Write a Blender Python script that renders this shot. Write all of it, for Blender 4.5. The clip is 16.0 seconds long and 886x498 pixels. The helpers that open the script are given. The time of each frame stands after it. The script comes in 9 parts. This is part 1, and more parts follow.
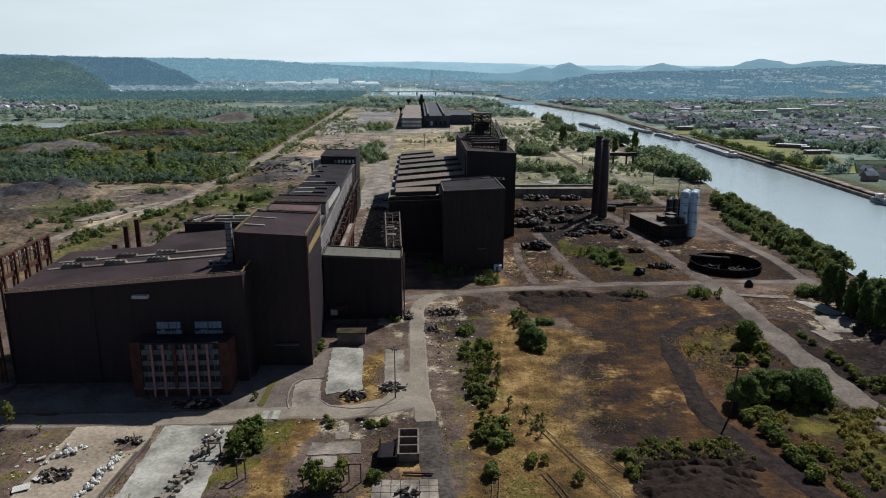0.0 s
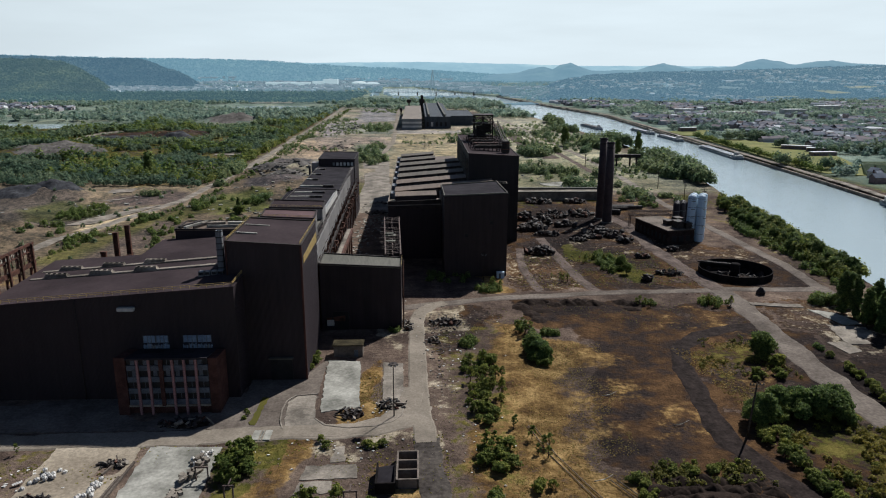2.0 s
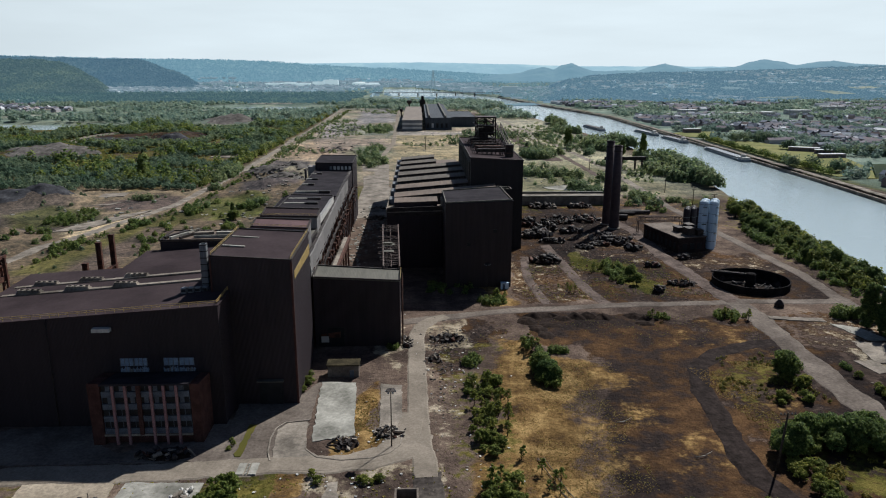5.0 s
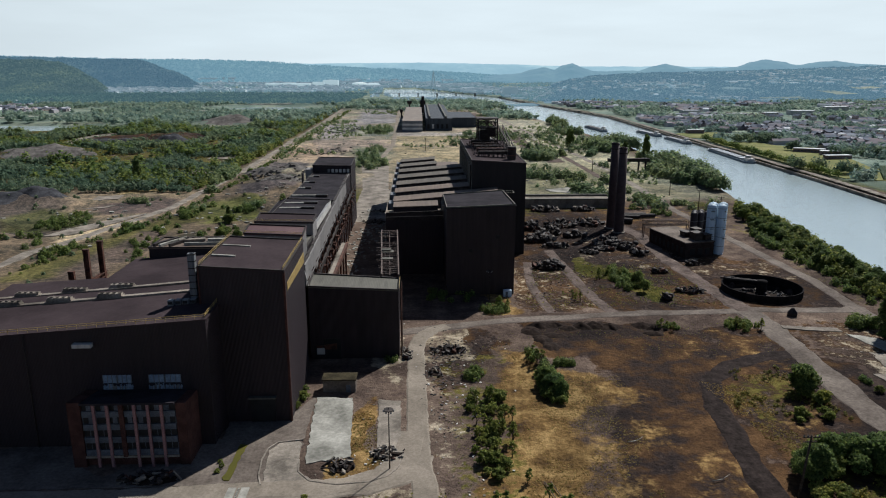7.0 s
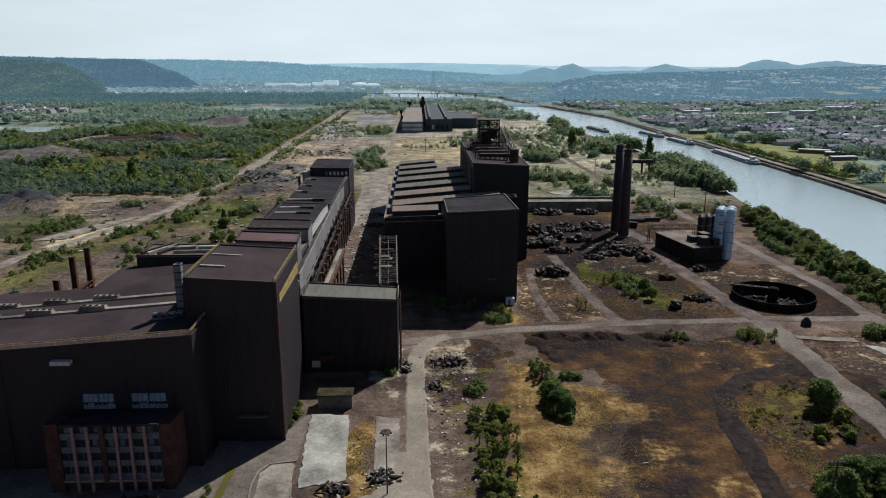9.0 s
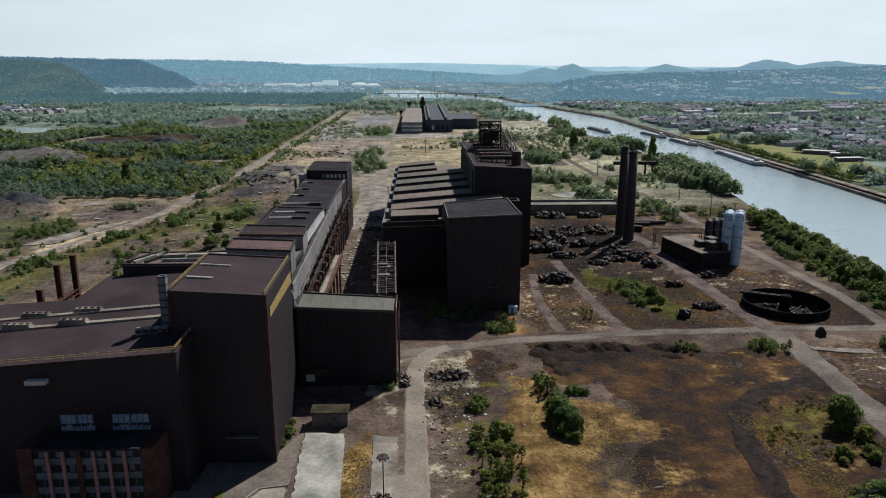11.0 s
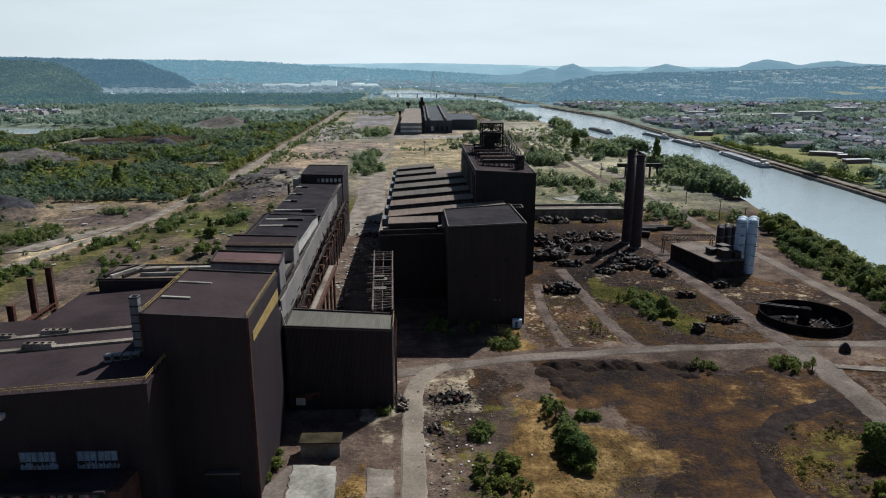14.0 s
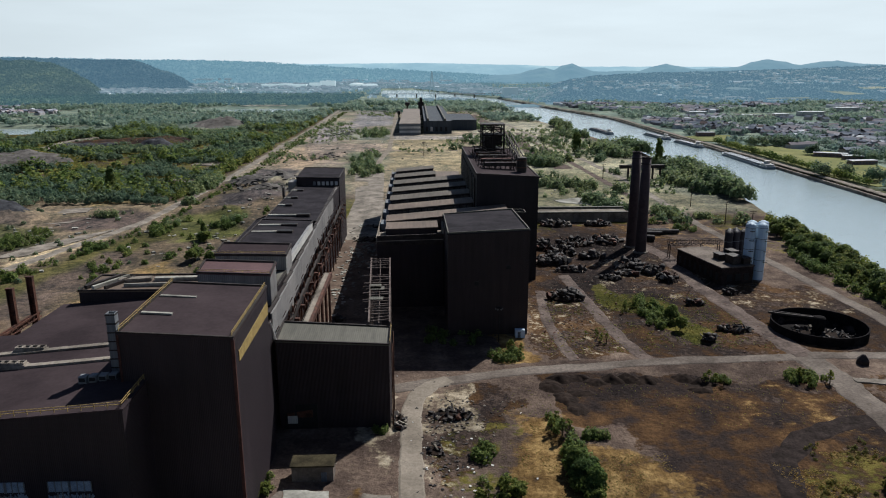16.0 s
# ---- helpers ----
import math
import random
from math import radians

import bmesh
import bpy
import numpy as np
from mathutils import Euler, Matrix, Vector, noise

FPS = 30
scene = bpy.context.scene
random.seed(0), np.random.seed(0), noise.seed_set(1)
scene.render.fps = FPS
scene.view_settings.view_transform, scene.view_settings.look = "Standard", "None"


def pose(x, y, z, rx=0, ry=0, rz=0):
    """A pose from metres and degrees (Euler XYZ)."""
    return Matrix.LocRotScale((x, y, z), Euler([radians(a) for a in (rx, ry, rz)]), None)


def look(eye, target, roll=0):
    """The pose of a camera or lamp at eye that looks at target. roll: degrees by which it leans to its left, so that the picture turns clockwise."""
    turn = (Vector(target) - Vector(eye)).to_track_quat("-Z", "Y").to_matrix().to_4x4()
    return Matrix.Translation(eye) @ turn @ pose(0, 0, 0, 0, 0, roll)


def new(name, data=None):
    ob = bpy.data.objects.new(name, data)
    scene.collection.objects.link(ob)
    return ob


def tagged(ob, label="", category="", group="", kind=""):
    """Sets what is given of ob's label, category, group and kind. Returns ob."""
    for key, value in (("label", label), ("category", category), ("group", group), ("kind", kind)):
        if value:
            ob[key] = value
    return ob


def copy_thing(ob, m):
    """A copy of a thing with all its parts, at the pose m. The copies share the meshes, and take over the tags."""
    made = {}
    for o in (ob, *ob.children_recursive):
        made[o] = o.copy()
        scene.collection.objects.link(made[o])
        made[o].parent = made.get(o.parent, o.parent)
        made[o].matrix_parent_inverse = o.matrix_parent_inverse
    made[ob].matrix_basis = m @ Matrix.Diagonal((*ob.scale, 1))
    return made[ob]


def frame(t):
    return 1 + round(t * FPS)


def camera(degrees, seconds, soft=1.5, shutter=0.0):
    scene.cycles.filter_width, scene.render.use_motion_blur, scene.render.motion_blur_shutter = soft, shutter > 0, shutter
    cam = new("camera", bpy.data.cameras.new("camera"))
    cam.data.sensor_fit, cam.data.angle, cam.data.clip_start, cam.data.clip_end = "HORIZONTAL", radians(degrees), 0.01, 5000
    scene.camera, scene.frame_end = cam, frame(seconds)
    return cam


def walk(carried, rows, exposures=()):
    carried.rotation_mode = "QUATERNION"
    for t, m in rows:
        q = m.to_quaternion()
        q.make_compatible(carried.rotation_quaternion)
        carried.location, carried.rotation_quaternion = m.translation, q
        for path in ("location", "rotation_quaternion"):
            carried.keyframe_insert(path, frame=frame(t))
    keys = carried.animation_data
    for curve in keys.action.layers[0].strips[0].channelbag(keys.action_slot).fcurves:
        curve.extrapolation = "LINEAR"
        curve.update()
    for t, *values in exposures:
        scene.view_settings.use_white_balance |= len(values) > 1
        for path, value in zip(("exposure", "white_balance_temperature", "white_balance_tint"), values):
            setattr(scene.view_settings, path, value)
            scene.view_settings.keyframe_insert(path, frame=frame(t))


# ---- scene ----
cam = camera(63.96, 16.0, 1.08)
PATH = [
    (0, (-0.095, -0.016, 88.073), (-2.076, 14.527, 0.088)),
    (2, (0.066, 10.103, 88.092), (-2.037, 14.499, 0.071)),
    (4, (0.234, 20.031, 88.088), (-2.001, 14.475, 0.053)),
    (6, (0.409, 29.830, 88.062), (-1.970, 14.455, 0.036)),
    (8, (0.590, 39.561, 88.012), (-1.950, 14.439, 0.019)),
    (10, (0.777, 49.285, 87.940), (-1.945, 14.426, 0.001)),
    (12, (0.971, 59.064, 87.845), (-1.959, 14.418, -0.016)),
    (14, (1.172, 68.959, 87.728), (-1.996, 14.413, -0.034)),
    (16, (1.379, 79.032, 87.587), (-2.061, 14.412, -0.051)),
]
# place of the drone, then its heading, its tilt below the horizontal and its roll
walk(cam, [(t, pose(*eye, 90 - turn[1], 0, turn[0]) @ pose(0, 0, 0, 0, 0, turn[2])) for t, eye, turn in PATH], [(0, 0.2, 6050, 9)])

# ---- world, sun ----
SUN_DIR = Vector((0.6, 0.8, 1.0)).normalized()
world = bpy.data.worlds.new("sky")
scene.world = world
world.use_nodes = True
wn = world.node_tree.nodes
wl = world.node_tree.links
wn.clear()
sky = wn.new("ShaderNodeTexSky")
sky.sky_type = "NISHITA"
sky.sun_disc = False
sky.sun_elevation = radians(45)
sky.sun_rotation = math.atan2(0.6, 0.8)
sky.air_density, sky.dust_density, sky.ozone_density = 0.7, 0.4, 1.5
bg = wn.new("ShaderNodeBackground")
bg.inputs[1].default_value = 0.05
haze = wn.new("ShaderNodeBackground")
haze.inputs[0].default_value, haze.inputs[1].default_value = (0.87, 0.95, 0.96, 1), 0.95
# the summer haze that whitens the sky towards the horizon all round
co = wn.new("ShaderNodeTexCoord")
up = wn.new("ShaderNodeSeparateXYZ")
low = wn.new("ShaderNodeMapRange")
low.interpolation_type = "SMOOTHSTEP"
for key, val in (("From Min", 0.08), ("From Max", 0.20), ("To Min", 1.0), ("To Max", 0.0)):
    low.inputs[key].default_value = val
wisps = wn.new("ShaderNodeTexNoise")
wisps.inputs["Scale"].default_value, wisps.inputs["Detail"].default_value = 5.0, 6.0
flat = wn.new("ShaderNodeMapping")
flat.inputs["Scale"].default_value = (1, 1, 7)
thin = wn.new("ShaderNodeMapRange")
for key, val in (("From Min", 0.35), ("From Max", 0.65), ("To Min", 0.75), ("To Max", 0.80)):
    thin.inputs[key].default_value = val
wl.new(co.outputs["Generated"], flat.inputs[0])
wl.new(flat.outputs[0], wisps.inputs["Vector"])
wl.new(wisps.outputs["Fac"], thin.inputs["Value"])
# the haze is brighter on the side of the sun than behind the drone
ahead = wn.new("ShaderNodeMapRange")
ahead.interpolation_type = "SMOOTHSTEP"
for key, val in (("From Min", -0.2), ("From Max", 0.75), ("To Min", 0.62), ("To Max", 1.0)):
    ahead.inputs[key].default_value = val
glare = wn.new("ShaderNodeMath")
glare.operation = "MULTIPLY"
wl.new(thin.outputs[0], glare.inputs[0])
wl.new(ahead.outputs[0], glare.inputs[1])
wl.new(glare.outputs[0], haze.inputs[1])
veil = wn.new("ShaderNodeMixShader")
wo = wn.new("ShaderNodeOutputWorld")
wl.new(co.outputs["Generated"], up.inputs[0])
wl.new(up.outputs[2], low.inputs["Value"])
facing = wn.new("ShaderNodeVectorMath")
facing.operation = "DOT_PRODUCT"
facing.inputs[1].default_value = (0.6, 0.8, 0.0)
wl.new(co.outputs["Generated"], facing.inputs[0])
wl.new(facing.outputs["Value"], ahead.inputs["Value"])
wl.new(sky.outputs[0], bg.inputs[0])
wl.new(low.outputs[0], veil.inputs[0])
wl.new(bg.outputs[0], veil.inputs[1])
wl.new(haze.outputs[0], veil.inputs[2])
wl.new(veil.outputs[0], wo.inputs[0])
lamp = bpy.data.lights.new("sun", "SUN")
lamp.energy, lamp.angle, lamp.color = 5.0, radians(0.6), (1.0, 0.95, 0.87)
sun = new("sun", lamp)
sun.matrix_world = look(SUN_DIR * 100, (0, 0, 0))
# ---- materials ----
def mat(name, rough=0.8, metal=0.0):
    m = bpy.data.materials.new(name)
    m.use_nodes = True
    b = m.node_tree.nodes["Principled BSDF"]
    b.inputs["Roughness"].default_value, b.inputs["Metallic"].default_value = rough, metal
    b.inputs["Specular IOR Level"].default_value = 0.3
    return m, m.node_tree.nodes, m.node_tree.links, b


def tex_noise(n, l, scale, detail=4.0, rough=0.6, vec=None):
    t = n.new("ShaderNodeTexNoise")
    t.inputs["Scale"].default_value, t.inputs["Detail"].default_value, t.inputs["Roughness"].default_value = scale, detail, rough
    if vec is not None:
        l.new(vec, t.inputs["Vector"])
    return t.outputs["Fac"]


def ramp(n, l, fac, stops):
    r = n.new("ShaderNodeValToRGB")
    els = r.color_ramp.elements
    while len(els) < len(stops):
        els.new(0.5)
    for e, (p, c) in zip(els, stops):
        e.position, e.color = p, (*c, 1)
    l.new(fac, r.inputs[0])
    return r.outputs[0]


def mixc(n, l, fac, a, b, mode="MIX"):
    m = n.new("ShaderNodeMix")
    m.data_type, m.blend_type = "RGBA", mode
    for sock, v in ((m.inputs[0], fac), (m.inputs[6], a), (m.inputs[7], b)):
        if isinstance(v, (int, float)):
            sock.default_value = v
        elif isinstance(v, tuple):
            sock.default_value = (*v, 1)
        else:
            l.new(v, sock)
    return m.outputs[2]


def bump(n, l, b, height, strength, dist):
    k = n.new("ShaderNodeBump")
    k.inputs["Strength"].default_value, k.inputs["Distance"].default_value = strength, dist
    l.new(height, k.inputs["Height"])
    l.new(k.outputs[0], b.inputs["Normal"])


def world_pos(n):
    return n.new("ShaderNodeNewGeometry").outputs["Position"]


def plain(name, c1, c2, scale=0.5, rough=0.8, metal=0.0, bumpy=0.3, fine=6.0, grain=0.27):
    """Two tones broken up at two scales, with a fine relief."""
    m, n, l, b = mat(name, rough, metal)
    if rough >= 0.9:
        b.inputs["Specular IOR Level"].default_value = 0.05
    p = world_pos(n)
    big, small = tex_noise(n, l, scale, 5, 0.65, p), tex_noise(n, l, fine, 3, 0.6, p)
    c = ramp(n, l, big, [(0.36, c1), (0.64, c2)])
    k = ramp(n, l, small, [(0.34, (0.93 - grain,) * 3), (0.66, (0.93 + grain,) * 3)])
    l.new(mixc(n, l, 1.0, c, k, "MULTIPLY"), b.inputs["Base Color"])
    bump(n, l, b, small, bumpy, 0.1)
    return m


def cladding(name, c1, c2, rib=0.33, axis="xy", rough=0.6):
    """Ribbed sheet steel with streaks that run down it."""
    m, n, l, b = mat(name, rough)
    p = world_pos(n)
    sep = n.new("ShaderNodeSeparateXYZ")
    l.new(p, sep.inputs[0])
    add = n.new("ShaderNodeMath")
    add.operation = "ADD"
    l.new(sep.outputs[0], add.inputs[0])
    l.new(sep.outputs[1], add.inputs[1])
    wav = n.new("ShaderNodeMath")
    wav.operation = "MULTIPLY"
    wav.inputs[1].default_value = 2 * math.pi / rib
    l.new(add.outputs[0] if axis == "xy" else sep.outputs[axis == "y"], wav.inputs[0])
    sine = n.new("ShaderNodeMath")
    sine.operation = "SINE"
    l.new(wav.outputs[0], sine.inputs[0])
    sq = n.new("ShaderNodeMapping")
    sq.inputs["Scale"].default_value = (1, 1, 0.06) if axis == "xy" else (1, 0.12, 1)
    l.new(p, sq.inputs[0])
    streak = tex_noise(n, l, 0.7, 5, 0.7, sq.outputs[0])
    big = tex_noise(n, l, 0.07, 3, 0.6, p)
    c = ramp(n, l, streak, [(0.3, c1), (0.72, c2)])
    k = ramp(n, l, big, [(0.3, (0.75, 0.75, 0.75)), (0.7, (1.15, 1.13, 1.1))])
    l.new(mixc(n, l, 1.0, c, k, "MULTIPLY"), b.inputs["Base Color"])
    bump(n, l, b, sine.outputs[0], 0.5 if axis == "xy" else 0.2, 0.05)
    return m


M_CLAD = cladding("brown_cladding", (0.0130, 0.0090, 0.0120), (0.027, 0.0185, 0.0230))
M_ROOF = plain("bitumen_roof", (0.033, 0.0245, 0.0265), (0.058, 0.043, 0.0455), 0.06, 0.92, 0, 0.1, 1.2, 0.09)
M_ROOF_DARK = plain("dark_bitumen_roof", (0.018, 0.016, 0.019), (0.040, 0.036, 0.041), 0.1, 0.95, 0, 0.1, 1.2, 0.12)
M_ROOF_GREY = cladding("grey_sheet_roof", (0.070, 0.067, 0.055), (0.125, 0.119, 0.098), 0.5, "x", 0.8)
M_ROOF_BROWN = cladding("brown_sheet_roof", (0.080, 0.058, 0.045), (0.175, 0.128, 0.095), 0.6, "x", 0.7)
M_ROOF_RED = plain("red_brown_sheet_roof", (0.088, 0.045, 0.047), (0.135, 0.072, 0.072), 0.1, 0.7, 0, 0.1, 1.5, 0.10)
M_GREY = cladding("grey_blue_cladding", (0.12, 0.13, 0.14), (0.20, 0.21, 0.225), 0.5)
M_WHITE = cladding("pale_cladding", (0.40, 0.39, 0.37), (0.62, 0.60, 0.57), 0.6)
M_PALE_WALL = cladding("pale_grey_cladding", (0.15, 0.142, 0.140), (0.27, 0.258, 0.25), 0.5)
M_CLAD_LIGHTER = cladding("lighter_brown_cladding", (0.0165, 0.0112, 0.0122), (0.034, 0.0225, 0.0240))
M_CLAD_BLACK = cladding("near_black_cladding", (0.0085, 0.0065, 0.008), (0.017, 0.0135, 0.016))
M_TAR = plain("tarred_concrete", (0.007, 0.0065, 0.0065), (0.019, 0.016, 0.016), 0.4, 0.97, 0, 0.3, 2.0, 0.15)
M_SHEET_ROOF = cladding("blue_grey_sheet_roof", (0.20, 0.22, 0.245), (0.33, 0.35, 0.38), 0.8, "x", 0.6)
M_ROOF_OLIVE = cladding("grey_olive_sheet_roof", (0.058, 0.048, 0.038), (0.125, 0.105, 0.082), 0.6, "x", 0.75)
M_RED_EARTH = plain("brown_earth_track", (0.068, 0.052, 0.046), (0.160, 0.124, 0.106), 0.12, 1.0, 0, 0.4, 0.9)
M_OLD_ROAD = plain("worn_concrete_road", (0.095, 0.078, 0.066), (0.20, 0.168, 0.142), 0.07, 0.95, 0, 0.3, 1.2, 0.2)
M_RUST = plain("rusty_steel", (0.036, 0.018, 0.013), (0.135, 0.056, 0.036), 0.6, 0.8, 0.2)
M_CHIMNEY = plain("maroon_chimney_paint", (0.036, 0.023, 0.024), (0.062, 0.041, 0.041), 0.3, 0.7, 0, 0.1, 2.0, 0.12)
M_STEEL = plain("dark_steel", (0.018, 0.015, 0.014), (0.05, 0.038, 0.033), 0.5, 0.7, 0.3)
M_YELLOW = plain("faded_yellow_paint", (0.22, 0.15, 0.05), (0.36, 0.26, 0.09), 0.8, 0.7)
M_CONC = plain("weathered_concrete", (0.12, 0.105, 0.088), (0.31, 0.27, 0.225), 0.12, 0.9, 0, 0.15, 1.5, 0.17)
M_CONC_SAND = plain("sandy_concrete", (0.20, 0.165, 0.125), (0.36, 0.305, 0.235), 0.05, 0.95, 0, 0.3, 1.2, 0.2)
M_CONC_PALE = plain("pale_concrete", (0.15, 0.145, 0.125), (0.40, 0.385, 0.34), 0.09, 0.9, 0, 0.12, 1.2, 0.14)
M_ROAD = plain("dusty_asphalt", (0.165, 0.140, 0.112), (0.275, 0.235, 0.19), 0.07, 0.95, 0, 0.3, 1.6, 0.14)
M_TRACK = plain("dirt_track", (0.078, 0.054, 0.042), (0.17, 0.125, 0.097), 0.12, 1.0, 0, 0.4, 0.9)
M_BRICK = plain("red_brick_wall", (0.050, 0.025, 0.022), (0.092, 0.046, 0.038), 0.4, 0.9)
M_PINK = plain("pink_pilaster", (0.22, 0.115, 0.115), (0.30, 0.165, 0.16), 0.5, 0.8)
M_PANEL = plain("grey_blue_panel", (0.055, 0.065, 0.085), (0.105, 0.12, 0.145), 0.5, 0.7)
# near-black fill for windows and openings: the unlit inside is its colour
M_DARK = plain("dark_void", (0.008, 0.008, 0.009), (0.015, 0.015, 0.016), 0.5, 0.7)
M_PANE = plain("dirty_wired_glass", (0.045, 0.036, 0.032), (0.130, 0.108, 0.092), 0.5, 0.6)
M_SILO = cladding("pale_blue_silo", (0.34, 0.46, 0.58), (0.56, 0.66, 0.75), 0.8)
M_SCRAP = plain("scrap_iron", (0.010, 0.009, 0.009), (0.066, 0.053, 0.048), 0.9, 0.75, 0.15, 0.6, 3)
M_FORECOURT = plain("dark_asphalt", (0.038, 0.032, 0.029), (0.09, 0.077, 0.067), 0.1, 0.95, 0, 0.3, 0.8)
M_SLAG = plain("black_slag", (0.014, 0.0098, 0.0082), (0.034, 0.0235, 0.0185), 0.4, 0.95, 0, 0.7, 1.2)
M_SLAG_BLUE = plain("blue_grey_slag", (0.035, 0.036, 0.040), (0.085, 0.085, 0.092), 0.15, 0.95, 0, 0.7, 0.5)
M_SLAG_GREY = plain("grey_spoil", (0.075, 0.068, 0.062), (0.17, 0.155, 0.142), 0.12, 0.95, 0, 0.7, 0.5)
M_BARK = plain("bark", (0.05, 0.04, 0.03), (0.10, 0.08, 0.06), 1.5, 0.95)
M_WALLS = plain("house_wall", (0.30, 0.24, 0.21), (0.70, 0.68, 0.64), 0.02, 0.9)
M_TILES = plain("house_roof", (0.10, 0.095, 0.105), (0.20, 0.145, 0.13), 0.02, 0.9)


def leafy(name, dark, mid, light):
    m, n, l, b = mat(name, 0.75)
    b.inputs["Specular IOR Level"].default_value = 0.18
    g = n.new("ShaderNodeNewGeometry")
    o = n.new("ShaderNodeObjectInfo")
    a = ramp(n, l, g.outputs["Random Per Island"], [(0.0, dark), (0.5, mid), (1.0, light)])
    k = ramp(n, l, o.outputs["Random"], [(0.0, (0.75, 0.8, 0.8)), (1.0, (1.2, 1.15, 0.95))])
    w = ramp(n, l, tex_noise(n, l, 0.03, 3, 0.6, g.outputs["Position"]), [(0.35, (0.75, 0.85, 0.85)), (0.65, (1.2, 1.1, 1.0))])
    c = mixc(n, l, 1.0, mixc(n, l, 1.0, a, k, "MULTIPLY"), w, "MULTIPLY")
    l.new(c, b.inputs["Base Color"])
    t = n.new("ShaderNodeBsdfTranslucent")
    l.new(c, t.inputs[0])
    mx = n.new("ShaderNodeMixShader")
    mx.inputs[0].default_value = 0.5
    l.new(b.outputs[0], mx.inputs[1])
    l.new(t.outputs[0], mx.inputs[2])
    l.new(mx.outputs[0], n["Material Output"].inputs[0])
    return m


M_LEAF = leafy("bush_leaves", (0.070, 0.098, 0.022), (0.150, 0.185, 0.045), (0.30, 0.305, 0.090))
M_LEAF_DARK = leafy("tree_leaves", (0.055, 0.088, 0.030), (0.110, 0.160, 0.050), (0.21, 0.25, 0.080))
# plants farther off: paler and bluer leaves, haze put into their colour
M_LEAF_FAR = leafy("hazed_woodland_leaves", (0.076, 0.122, 0.090), (0.138, 0.197, 0.132), (0.225, 0.278, 0.170))
M_LEAF_MID = leafy("hazed_riverside_leaves", (0.092, 0.138, 0.082), (0.165, 0.222, 0.122), (0.265, 0.310, 0.160))
M_LEAF_HAZE = leafy("haze_paled_woodland_leaves", (0.130, 0.198, 0.205), (0.205, 0.285, 0.278), (0.30, 0.375, 0.335))
M_WEED = leafy("olive_weeds", (0.075, 0.078, 0.016), (0.145, 0.140, 0.030), (0.25, 0.215, 0.055))
M_GRASS = leafy("dry_grass_tufts", (0.16, 0.10, 0.03), (0.26, 0.18, 0.06), (0.36, 0.27, 0.10))


